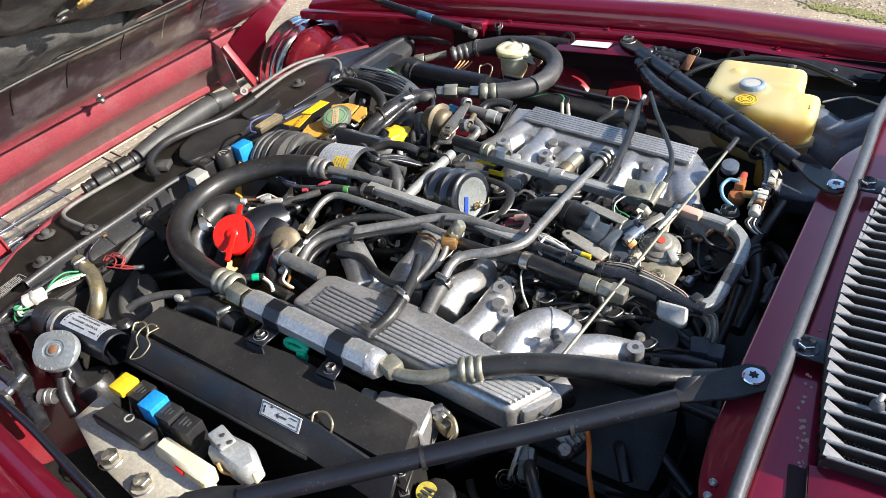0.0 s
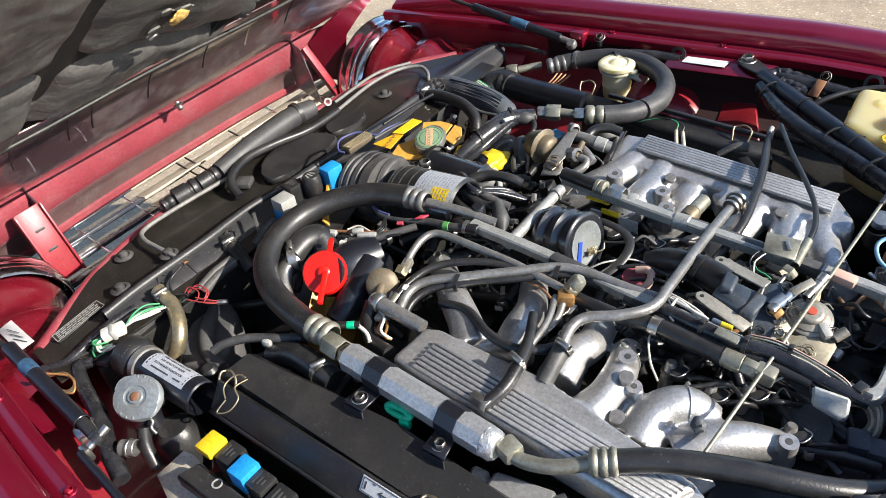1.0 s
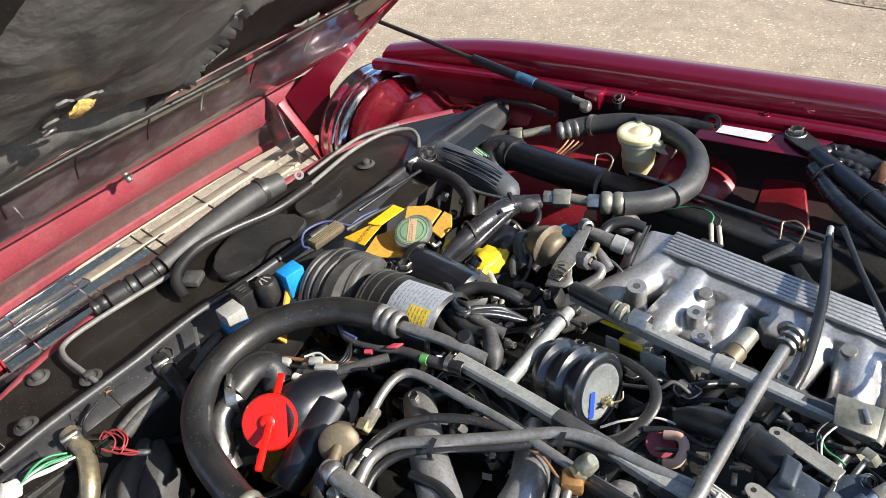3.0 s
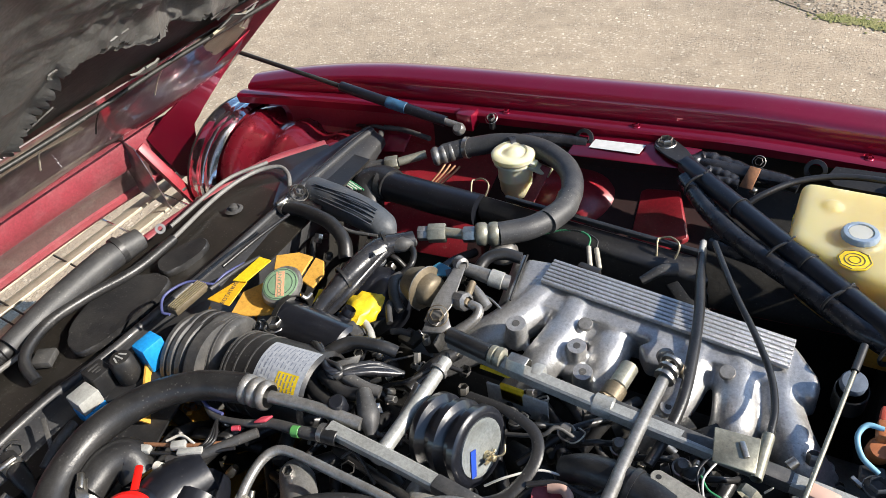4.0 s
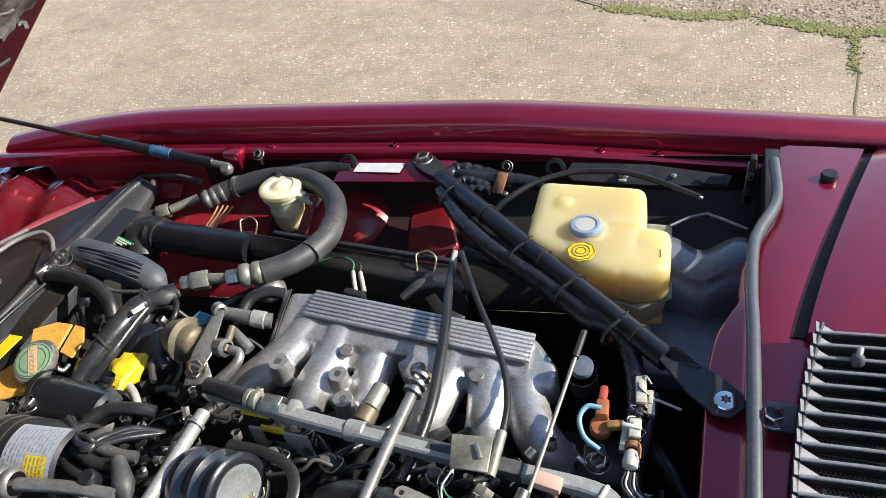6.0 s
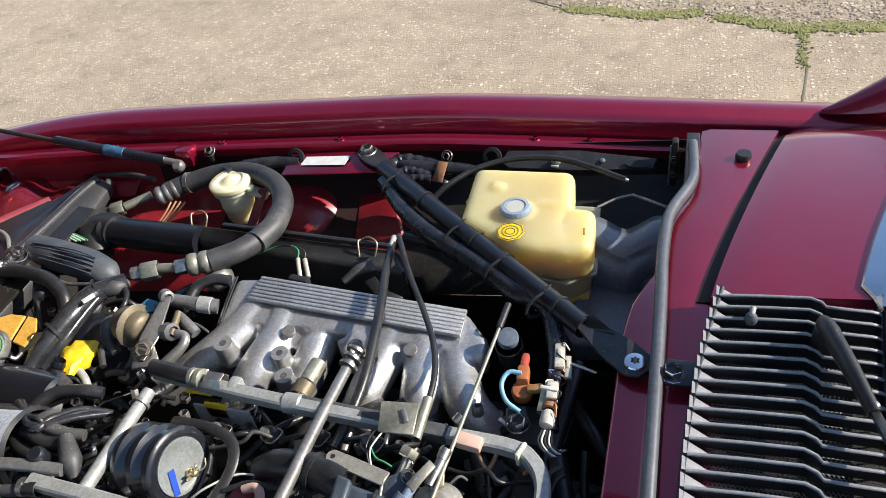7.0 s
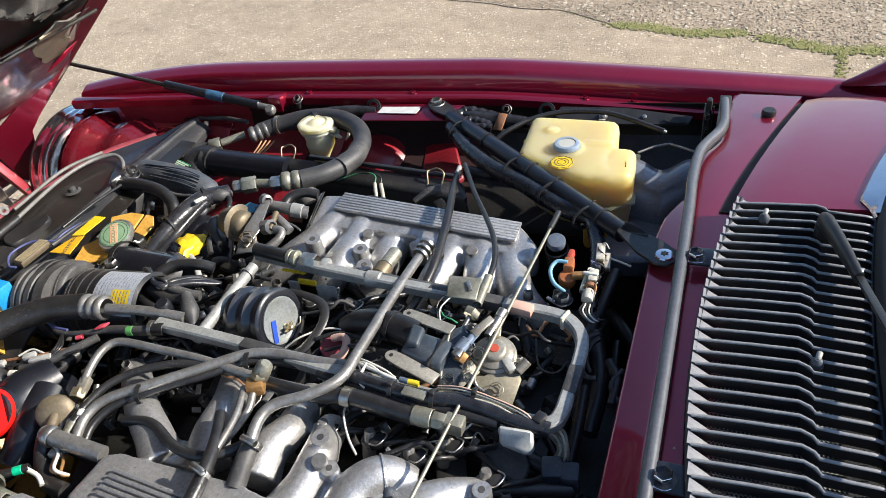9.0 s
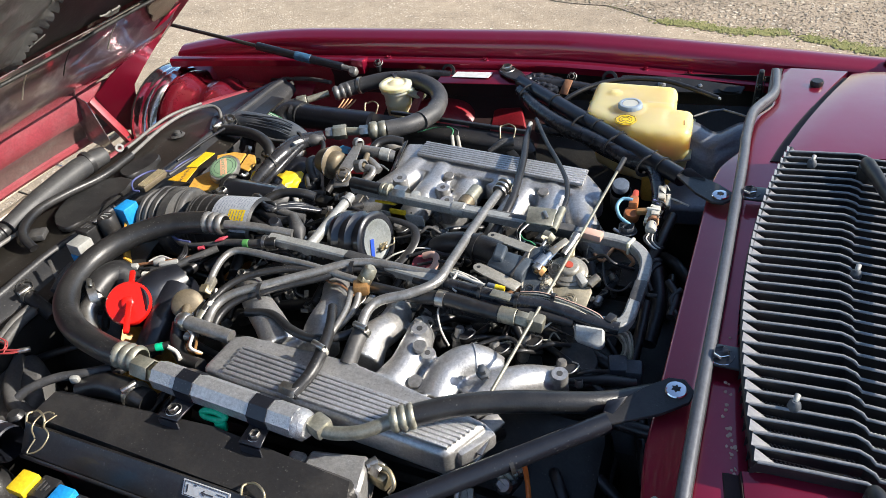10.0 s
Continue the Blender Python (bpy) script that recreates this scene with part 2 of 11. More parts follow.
M["green"] = mat("green_plastic", (0.0, 0.42, 0.21), 0.35, 0, (0.0, 0.36, 0.18), 40, 0.5, bump=0.03)
M["tank"] = mat("translucent_cream_plastic", (0.55, 0.46, 0.23), 0.36, 0, (0.50, 0.39, 0.155), 9, 0.8, bump=0.05, bscale=120, sss=0.95, speck=0.06, speckcol=(0.12, 0.11, 0.10))
M["cream"] = mat("aged_cream_plastic", (0.70, 0.65, 0.46), 0.4, 0, (0.62, 0.54, 0.30), 18, 0.7, bump=0.05, bscale=150, sss=0.6)
M["white"] = mat("white_plastic", (0.70, 0.69, 0.62), 0.45, 0, (0.55, 0.52, 0.44), 50, 0.7, bump=0.05, speck=0.3, speckcol=(0.12, 0.11, 0.10))
M["whiteish"] = mat("yellowed_white_plastic", (0.64, 0.61, 0.47), 0.38, 0, (0.56, 0.51, 0.34), 22, 0.7, bump=0.05, bscale=150, sss=0.25)
M["stringwhite"] = mat("grimy_white_connector", (0.50, 0.48, 0.41), 0.45, 0, (0.32, 0.29, 0.23), 70, 0.9, bump=0.08, dirt=0.4, dirtcol=(0.18, 0.13, 0.09), speck=0.4, speckcol=(0.10, 0.08, 0.06))
M["paper"] = mat("pale_paper_label", (0.60, 0.61, 0.60), 0.6, 0, (0.48, 0.48, 0.46), 90, 0.7)
M["ink"] = mat("dark_print", (0.05, 0.05, 0.06), 0.6)
M["faded"] = mat("faded_blue_print", (0.20, 0.22, 0.27), 0.6)
# pale tones for slat edges and ends: sunlight put into the colour
M["slatedge"] = mat("sunlit_slat_edge", (0.18, 0.182, 0.19), 0.42, 0, (0.26, 0.26, 0.265), 60, 0.8, bump=0.1)
M["slatend"] = mat("sunlit_grey_slat_end", (0.185, 0.187, 0.195), 0.45, 0, (0.26, 0.26, 0.265), 50, 0.7, bump=0.1, coat=0.2)
M["grey"] = mat("light_grey_plastic", (0.33, 0.33, 0.31), 0.5, 0, (0.26, 0.26, 0.24), 40, 0.7, bump=0.08)
M["bluegrey"] = mat("dusty_blue_grey", (0.045, 0.055, 0.07), 0.5, 0, (0.08, 0.085, 0.09), 25, 0.7, bump=0.15, bscale=250, dirt=0.4, dirtcol=(0.14, 0.125, 0.11), speck=0.5)
M["rimmetal"] = mat("old_chrome_rim", (0.78, 0.79, 0.81), 0.09, 1.0, (0.50, 0.51, 0.53), 45, 0.9, bump=0.5, bscale=38)
M["meshwire"] = mat("galvanised_mesh_wire", (0.75, 0.75, 0.74), 0.34, 0.6, (0.45, 0.45, 0.44), 60, 0.8)
M["chrome"] = mat("chrome", (0.80, 0.80, 0.82), 0.10, 1.0, (0.7, 0.7, 0.72), 30, 0.4, rvar=0.08)
M["sealblack"] = mat("matt_black_seal_rubber", (0.010, 0.010, 0.011), 0.72, 0, (0.018, 0.018, 0.018), 40, 0.7, bump=0.15, bscale=300)
M["trimmetal"] = mat("dull_bright_trim", (0.52, 0.54, 0.58), 0.16, 1.0, (0.45, 0.47, 0.5), 30, 0.4, rvar=0.08)
M["strip"] = mat("grey_rubber_seal", (0.105, 0.11, 0.122), 0.36, 0.2, (0.075, 0.078, 0.086), 60, 0.6, bump=0.08)
M["liner"] = mat("black_felt_bonnet_lining", (0.058, 0.057, 0.055), 0.36, 0, (0.125, 0.121, 0.114), 6, 0.9, speck=0.35, bump=0.5, bscale=150, dirt=0.5, dirtcol=(0.17, 0.16, 0.145), rvar=0.25)
# shade as a colour: for the inner wing, its rail and the cowl strip
M["gutter"] = mat("dark_red_shade_paint", (0.022, 0.004, 0.004), 0.7, 0, (0.014, 0.003, 0.003), 20, 0.7, bump=0.06, dirt=0.2, dirtcol=(0.05, 0.03, 0.025))
M["brownblack"] = mat("brown_black_panel_paint", (0.012, 0.011, 0.009), 0.36, 0, (0.022, 0.019, 0.016), 12, 0.7, coat=0.2, bump=0.08, bscale=200, dirt=0.25, dirtcol=(0.06, 0.05, 0.04), speck=0.3)
M["foam"] = mat("old_yellow_foam", (0.55, 0.36, 0.10), 0.9, 0, (0.4, 0.25, 0.07), 60, 0.8, bump=0.8, bscale=200)
M["bronze"] = mat("dull_bronze_plating", (0.17, 0.135, 0.085), 0.48, 0.4, (0.11, 0.088, 0.058), 40, 0.8, bump=0.1, bscale=300, dirt=0.3)
M["tatter"] = mat("pale_torn_lining", (0.15, 0.145, 0.13), 0.55, 0, (0.07, 0.068, 0.062), 18, 0.8, bump=0.5, bscale=150)
M["tape"] = mat("wrinkled_loom_tape", (0.013, 0.013, 0.015), 0.24, 0, (0.035, 0.035, 0.038), 60, 0.8, bump=0.5, bscale=55, speck=0.2)
M["rust"] = mat("rusty_heat_shield", (0.28, 0.13, 0.06), 0.75, 0.1, (0.16, 0.07, 0.035), 50, 0.9, bump=0.3, bscale=200)
M["pinkblock"] = mat("pale_pink_block", (0.55, 0.36, 0.28), 0.6, 0, (0.45, 0.28, 0.22), 40, 0.7)
M["capgrey"] = mat("dull_cast_grey", (0.40, 0.42, 0.42), 0.5, 0.3, (0.32, 0.33, 0.32), 40, 0.8, bump=0.12, bscale=300, dirt=0.2, speck=0.4, speckcol=(0.12, 0.11, 0.10))
M["orangebrown"] = mat("orange_brown_plastic", (0.36, 0.12, 0.038), 0.45, 0, (0.25, 0.075, 0.025), 40, 0.7, bump=0.06)
M["labelgrey"] = mat("faded_blue_white_label", (0.38, 0.40, 0.43), 0.5, 0, (0.24, 0.26, 0.30), 200, 0.8)
M["beigedark"] = mat("grimy_beige_plating", (0.27, 0.245, 0.18), 0.42, 0.3, (0.19, 0.165, 0.11), 30, 0.8, bump=0.1, bscale=250, dirt=0.3, dirtcol=(0.16, 0.12, 0.07), speck=0.4, speckcol=(0.1, 0.09, 0.07))
M["beige"] = mat("beige_plated_panel", (0.55, 0.51, 0.41), 0.42, 0.15, (0.45, 0.41, 0.31), 20, 0.8, bump=0.08, bscale=250, dirt=0.25, dirtcol=(0.25, 0.2, 0.13), speck=0.4, speckcol=(0.12, 0.11, 0.10))
M["wire_g"] = mat("green_wire", (0.04, 0.24, 0.10), 0.45)
M["wiredull"] = mat("dull_red_wire", (0.32, 0.035, 0.035), 0.5, 0, (0.2, 0.03, 0.03), 60, 0.8)
M["pinkred"] = mat("faded_red_tape", (0.55, 0.06, 0.09), 0.5, 0, (0.42, 0.05, 0.07), 90, 0.8)
M["tapegreen"] = mat("dull_green_tape", (0.10, 0.34, 0.09), 0.5, 0, (0.07, 0.24, 0.06), 90, 0.8)
M["wire_o"] = mat("orange_wire", (0.75, 0.18, 0.03), 0.4)
M["wire_w"] = mat("white_wire", (0.6, 0.58, 0.52), 0.45)
M["tapeyellow"] = mat("grimy_yellow_sticker", (0.42, 0.34, 0.03), 0.6, 0, (0.08, 0.07, 0.03), 90, 0.9)
M["wire_b"] = mat("pale_blue_wire", (0.20, 0.42, 0.55), 0.45)
M["wire_p"] = mat("purple_wire", (0.07, 0.08, 0.20), 0.45)
M["copper"] = mat("copper_wire", (0.45, 0.24, 0.13), 0.45, 0.5)
# oily metal, and the black that paints shade deep in the bay
M["dark"] = mat("oily_metal_and_shade_black", (0.011, 0.011, 0.0105), 0.45, 0.2, (0.032, 0.030, 0.026), 20, 0.8, bump=0.3, bscale=120, dirt=0.3, dirtcol=(0.05, 0.045, 0.04), speck=0.2)
M["greenink"] = mat("green_cap_sticker", (0.15, 0.26, 0.14), 0.55, 0, (0.24, 0.34, 0.22), 120, 0.7)
M["orangeink"] = mat("faded_orange_sticker", (0.62, 0.34, 0.20), 0.55, 0, (0.5, 0.26, 0.16), 120, 0.7)
M["glass"] = mat("dark_windscreen_glass", (0.02, 0.025, 0.03), 0.05, 0, coat=1.0, rvar=0.03)
M["lens"] = mat("headlamp_glass", (0.75, 0.76, 0.78), 0.12, 0.7, (0.45, 0.46, 0.48), 25, 0.6, bump=0.25, bscale=60)


def ground_mat(name, base, dark, light, scale, bump, stones):
    """Weathered aggregate: a blotched matrix with fine grit, pale chips and a few darker stones of uneven size."""
    m = bpy.data.materials.new(name)
    m.use_nodes = True
    n, l = m.node_tree.nodes, m.node_tree.links
    b = n["Principled BSDF"]
    tc = n.new("ShaderNodeTexCoord")
    warp = n.new("ShaderNodeTexNoise")
    warp.inputs["Scale"].default_value, warp.inputs["Detail"].default_value = scale * 1.1, 5
    l.new(tc.outputs["Object"], warp.inputs["Vector"])
    bend = n.new("ShaderNodeVectorMath")
    bend.operation = "MULTIPLY_ADD"
    bend.inputs[1].default_value = (0.9 / scale, 0.9 / scale, 0.0)
    l.new(warp.outputs["Color"], bend.inputs[0])
    l.new(tc.outputs["Object"], bend.inputs[2])

    def field(kind, sc, detail=4):
        f = n.new(kind)
        f.inputs["Scale"].default_value = sc
        if kind == "ShaderNodeTexNoise":
            f.inputs["Detail"].default_value = detail
        l.new(bend.outputs[0], f.inputs["Vector"])
        return f

    def span(out, lo, hi, a=0.0, c=1.0):
        r = n.new("ShaderNodeMapRange")
        r.inputs[1].default_value, r.inputs[2].default_value, r.inputs[3].default_value, r.inputs[4].default_value = lo, hi, a, c
        l.new(out, r.inputs[0])
        return r.outputs[0]

    def times(p, q):
        k = n.new("ShaderNodeMath")
        k.operation = "MULTIPLY"
        l.new(p, k.inputs[0])
        l.new(q, k.inputs[1])
        return k.outputs[0]

    def blend(fac, p, q):
        k = n.new("ShaderNodeMix")
        k.data_type = "RGBA"
        l.new(fac, k.inputs["Factor"])
        for sock, v in (("A", p), ("B", q)):
            if isinstance(v, tuple):
                k.inputs[sock].default_value = (*v, 1)
            else:
                l.new(v, k.inputs[sock])
        return k.outputs["Result"]

    col = blend(span(field("ShaderNodeTexNoise", scale * 3.2, 4).outputs["Fac"], 0.36, 0.64), tuple(c * 0.80 for c in base), tuple(c * 1.16 for c in base))
    col = blend(span(field("ShaderNodeTexNoise", scale * 0.09, 9).outputs["Fac"], 0.56, 0.70, 0.0, 0.60), col, tuple(0.66 * c for c in base))
    height = None
    for sc, tint, part_of, size in ((scale * 1.45, tuple(c * 0.60 for c in base), stones, 0.42), (scale * 0.75, tuple(0.5 * (p + q) for p, q in zip(base, light)), stones * 0.7, 0.46), (scale * 1.0, light, stones * 0.45, 0.38), (scale * 1.0, dark, stones * 0.40, 0.36), (scale * 0.55, light, stones * 0.25, 0.36)):
        vo = field("ShaderNodeTexVoronoi", sc)
        vo.inputs["Randomness"].default_value = 1.0
        sep = n.new("ShaderNodeSeparateColor")
        l.new(vo.outputs["Color"], sep.inputs[0])
        mask = times(span(vo.outputs["Distance"], size - 0.12, size, 1.0, 0.0), span(sep.outputs[0], 1 - part_of - 0.15, 1 - part_of + 0.10))
        mask = times(mask, span(field("ShaderNodeTexNoise", 3.4 + 0.01 * sc, 5).outputs["Fac"], 0.40, 0.60, 0.30, 1.0))
        col = blend(mask, col, tint)
        height = mask if height is None else n.new("ShaderNodeMath")
        if height is not mask:
            height.operation = "MAXIMUM"
            l.new(last, height.inputs[0])
            l.new(mask, height.inputs[1])
            height = height.outputs[0]
        last = height
    hv = n.new("ShaderNodeHueSaturation")
    l.new(times(span(field("ShaderNodeTexNoise", 1.7, 8).outputs["Fac"], 0.3, 0.7, 0.87, 1.10), span(field("ShaderNodeTexNoise", 11.0, 6).outputs["Fac"], 0.35, 0.7, 1.06, 0.88)), hv.inputs["Value"])
    l.new(col, hv.inputs["Color"])
    l.new(hv.outputs[0], b.inputs["Base Color"])
    b.inputs["Roughness"].default_value = 0.88
    bp = n.new("ShaderNodeBump")
    bp.inputs["Strength"].default_value, bp.inputs["Distance"].default_value = bump, 0.005
    l.new(height, bp.inputs["Height"])
    b2 = n.new("ShaderNodeBump")
    b2.inputs["Strength"].default_value, b2.inputs["Distance"].default_value = bump * 0.8, 0.004
    l.new(field("ShaderNodeTexNoise", scale * 1.3, 5).outputs["Fac"], b2.inputs["Height"])
    l.new(bp.outputs[0], b2.inputs["Normal"])
    l.new(b2.outputs[0], b.inputs["Normal"])
    return m


M["ground"] = ground_mat("worn_aggregate_concrete", (0.368, 0.288, 0.198), (0.14, 0.100, 0.066), (0.74, 0.64, 0.49), 80, 0.75, 0.40)
M["gravel"] = ground_mat("coarse_exposed_gravel", (0.325, 0.255, 0.176), (0.11, 0.08, 0.055), (0.66, 0.57, 0.44), 46, 1.0, 0.62)
M["moss"] = mat("green_moss", (0.155, 0.165, 0.045), 0.95, 0, (0.26, 0.23, 0.10), 30, 0.9, bump=1.0, bscale=90)
M["crackfill"] = mat("dark_crack", (0.11, 0.10, 0.07), 0.95, 0, (0.16, 0.16, 0.08), 12, 0.9)

# ---- mesh helpers ----
V = Vector


def finish(bm, angle=0.75):
    bmesh.ops.recalc_face_normals(bm, faces=bm.faces)
    for f in bm.faces:
        f.smooth = True
    for e in bm.edges:
        if len(e.link_faces) == 2 and e.calc_face_angle(0) > angle:
            e.smooth = False
    return bm


def part(name, bm, material, parent=None, label="", m=None):
    """Links a bmesh as one mesh object, under a thing or under a part."""
    finish(bm)
    me = bpy.data.meshes.new(name)
    bm.to_mesh(me)
    bm.free()
    me.materials.append(M[material])
    ob = new(name, me)
    if m is not None:
        ob.matrix_basis = m
    if parent is not None:
        ob.parent = parent
    if label:
        ob["label"] = label
    return ob


def thing(name, label, category, group="", kind="", at=(0, 0, 0)):
    ob = new(name)
    ob.empty_display_size = 0.02
    ob.location = at
    return tagged(ob, label, category, group, kind)


def solo(name, bm, material, label, category, group="", kind=""):
    return tagged(part(name, bm, material), label, category, group, kind)


def smooth_path(pts, steps=8):
    p = [V(q) for q in pts]
    if len(p) == 2:
        return p
    out = []
    for i in range(len(p) - 1):
        a, b = p[i], p[i + 1]
        z = p[i - 1] if i else a + (a - b)
        c = p[i + 2] if i + 2 < len(p) else b + (b - a)
        for k in range(steps):
            t = k / steps
            out.append(0.5 * (2 * a + (b - z) * t + (2 * z - 5 * a + 4 * b - c) * t * t + (3 * a - z - 3 * b + c) * t ** 3))
    out.append(p[-1])
    return out


def frames(path):
    up, res = None, []
    for i, p in enumerate(path):
        d = (path[min(i + 1, len(path) - 1)] - path[max(i - 1, 0)]).normalized()
        if up is None:
            up = V((0, 0, 1)) if abs(d.z) < 0.9 else V((1, 0, 0))
        u = (up - d * up.dot(d))
        u = u.normalized() if u.length > 1e-6 else d.orthogonal().normalized()
        up = u
        res.append((p, u, d.cross(u), d))
    return res


def loft(bm, rings, caps=True, closed=True):
    vs = [[bm.verts.new(q) for q in r] for r in rings]
    n = len(vs[0])
    for a, b in zip(vs, vs[1:]):
        for i in range(n if closed else n - 1):
            j = (i + 1) % n
            bm.faces.new((a[i], a[j], b[j], b[i]))
    if caps and closed:
        bm.faces.new(vs[0][::-1])
        bm.faces.new(vs[-1])
    return bm


def tube(pts, r, seg=12, steps=8, bm=None, flat=1.0, square=False):
    """A hose along a smooth line; r: a radius, or one for each given point."""
    bm = bm or bmesh.new()
    path = smooth_path(pts, steps)
    n = len(path)
    seg = max(seg, 10)
    rings = []
    for i, (p, u, w, d) in enumerate(frames(path)):
        if isinstance(r, (list, tuple)):
            f = i / (n - 1) * (len(r) - 1)
            k = min(int(f), len(r) - 2)
            rad = r[k] + (r[k + 1] - r[k]) * (f - k)
        else:
            rad = r
        if square:
            ring = []
            for cx, cy in ((1, 1), (-1, 1), (-1, -1), (1, -1)):
                for ex, ey in ((1, 0.72), (0.72, 1)) if cx * cy > 0 else ((0.72, 1), (1, 0.72)):
                    ring.append(p + u * cy * ey * rad + w * cx * ex * rad * flat)
            rings.append(ring)
        else:
            rings.append([p + u * math.sin(2 * math.pi * k / seg) * rad + w * math.cos(2 * math.pi * k / seg) * rad * flat for k in range(seg)])
    return loft(bm, rings)


def axes(d):
    d = V(d).normalized()
    u = V((0, 0, 1)) if abs(d.z) < 0.95 else V((1, 0, 0))
    u = (u - d * u.dot(d)).normalized()
    return d, u, d.cross(u)


def lathe(profile, at, axis=(0, 0, 1), seg=24, bm=None, lobes=0, lobe=0.0):
    """profile: (radius, height) from the base along the axis."""
    bm = bm or bmesh.new()
    d, u, w = axes(axis)
    at = V(at)
    rings = []
    for r, h in profile:
        ring = []
        for k in range(seg):
            a = 2 * math.pi * k / seg
            q = r * (1 + lobe * math.cos(lobes * a)) if lobes else r
            ring.append(at + d * h + u * math.sin(a) * max(q, 1e-5) + w * math.cos(a) * max(q, 1e-5))
        rings.append(ring)
    rs = [r for r, _ in profile]
    if len(rs) >= 4 and abs(rs[0] - rs[-1]) < 1e-7 and rs[0] <= min(rs) + 1e-7 and rs[0] > 1e-4 or (len(rs) >= 4 and abs(profile[0][1] - profile[-1][1]) < 1e-7 and rs[0] > 1e-4):
        return loft(bm, rings + rings[:1], caps=False)   # a ring with a hole through it
    return loft(bm, rings)


def cyl(a, b, r, seg=16, r2=None, bm=None, bev=0.08):
    a, b = V(a), V(b)
    h = (b - a).length
    r2 = r if r2 is None else r2
    c = min(r, r2) * bev
    return lathe([(r - c, 0), (r, c), (r2, h - c), (r2 - c, h)], a, b - a, seg, bm)


def hexn(a, b, r, bm=None):
    return cyl(a, b, r, 6, bm=bm, bev=0.1)


def box(at, size, bev=0.003, bm=None, rz=0.0, rx=0.0, ry=0.0, segs=2):
    """A box with rounded edges about its centre, turned by degrees."""
    t = bmesh.new()
    bmesh.ops.create_cube(t, size=1.0)
    bmesh.ops.scale(t, vec=size, verts=t.verts)
    if bev > 0:
        bmesh.ops.bevel(t, geom=list(t.edges), offset=min(bev, min(size) * 0.45), segments=segs, affect="EDGES", profile=0.5)
    bmesh.ops.transform(t, matrix=pose(*at, rx, ry, rz), verts=t.verts)
    if bm is None:
        return t
    me = bpy.data.meshes.new("tmp")
    t.to_mesh(me)
    t.free()
    bm.from_mesh(me)
    bpy.data.meshes.remove(me)
    return bm


def plate(poly, thick, bev=0.0015, normal=(0, 0, 1)):
    """A sheet from a flat outline of points, with thickness along the normal."""
    bm = bmesh.new()
    n = V(normal).normalized() * thick
    lo = [bm.verts.new(V(p)) for p in poly]
    hi = [bm.verts.new(V(p) + n) for p in poly]
    bm.faces.new(lo[::-1])
    bm.faces.new(hi)
    k = len(poly)
    for i in range(k):
        j = (i + 1) % k
        bm.faces.new((lo[i], lo[j], hi[j], hi[i]))
    if bev > 0:
        bmesh.ops.bevel(bm, geom=list(bm.edges), offset=bev, segments=1, affect="EDGES")
    return bm


def bar(a, b, width, height, bev=0.002, up=(0, 0, 1), bm=None):
    """A bar of rectangular section from a to b."""
    a, b = V(a), V(b)
    d = (b - a).normalized()
    u = (V(up) - d * V(up).dot(d)).normalized()
    w = d.cross(u)
    t = bmesh.new()
    bmesh.ops.create_cube(t, size=1.0)
    bmesh.ops.scale(t, vec=((b - a).length, width, height), verts=t.verts)
    if bev:
        bmesh.ops.bevel(t, geom=list(t.edges), offset=min(bev, 0.4 * min(width, height)), segments=2, affect="EDGES", profile=0.5)
    m = Matrix((d, w, u)).transposed().to_4x4()
    m.translation = (a + b) / 2
    bmesh.ops.transform(t, matrix=m, verts=t.verts)
    if bm is None:
        return t
    me = bpy.data.meshes.new("tmp")
    t.to_mesh(me)
    t.free()
    bm.from_mesh(me)
    bpy.data.meshes.remove(me)
    return bm


def bolt(at, r, parent, axis=(0, 0, 1), material="steel", washer=True, name="bolt"):
    d = V(axis).normalized()
    at = V(at)
    bm = bmesh.new()
    if washer:
        cyl(at, at + d * r * 0.25, r * 1.55, 16, bm=bm)
    hexn(at + d * r * 0.2, at + d * r * 1.0, r, bm=bm)
    return part(name, bm, material, parent)


def clamp(at, axis, r, parent, width=0.010, material="steel"):
    """A worm-drive band round a hose, with its screw."""
    d, u, w = axes(axis)
    at = V(at)
    bm = bmesh.new()
    lathe([(r, -width / 2), (r * 1.06, -width / 2), (r * 1.06, width / 2), (r, width / 2)], at, d, 20, bm)
    s = at + u * r * 1.12 + w * r * 0.1
    cyl(s - w * 0.009, s + w * 0.012, 0.0042, 8, bm=bm)
    return part("clamp", bm, material, parent)


def ferrule(a, b, r, parent, material="olive", ribs=3):
    """A crimped hose end: a sleeve with raised rings."""
    a, b = V(a), V(b)
    h = (b - a).length
    pr = [(r * 0.8, 0)]
    for k in range(ribs):
        t0, t1 = k / ribs, (k + 1) / ribs
        pr += [(r * 0.86, h * (t0 + 0.02)), (r * 1.02, h * (t0 + 0.10)), (r * 1.06, h * (t0 * 0.5 + t1 * 0.5)), (r * 1.02, h * (t1 - 0.08)), (r * 0.86, h * (t1 - 0.01))]
    pr.append((r * 0.8, h))
    return part("crimp_sleeve", lathe(pr, a, b - a, 20), material, parent)


def lerp(a, b, t):
    return V(a) + (V(b) - V(a)) * t

# ---- ground ----
bm = bmesh.new()
N = 40
grid = [[bm.verts.new((math.copysign(abs(i / N * 2 - 1) ** 3, i - N / 2) * 300, 1 + math.copysign(abs(j / N * 2 - 1) ** 3, j - N / 2) * 300, 0.0)) for j in range(N + 1)] for i in range(N + 1)]
for i in range(N):
    for j in range(N):
        bm.faces.new((grid[i][j], grid[i + 1][j], grid[i + 1][j + 1], grid[i][j + 1]))
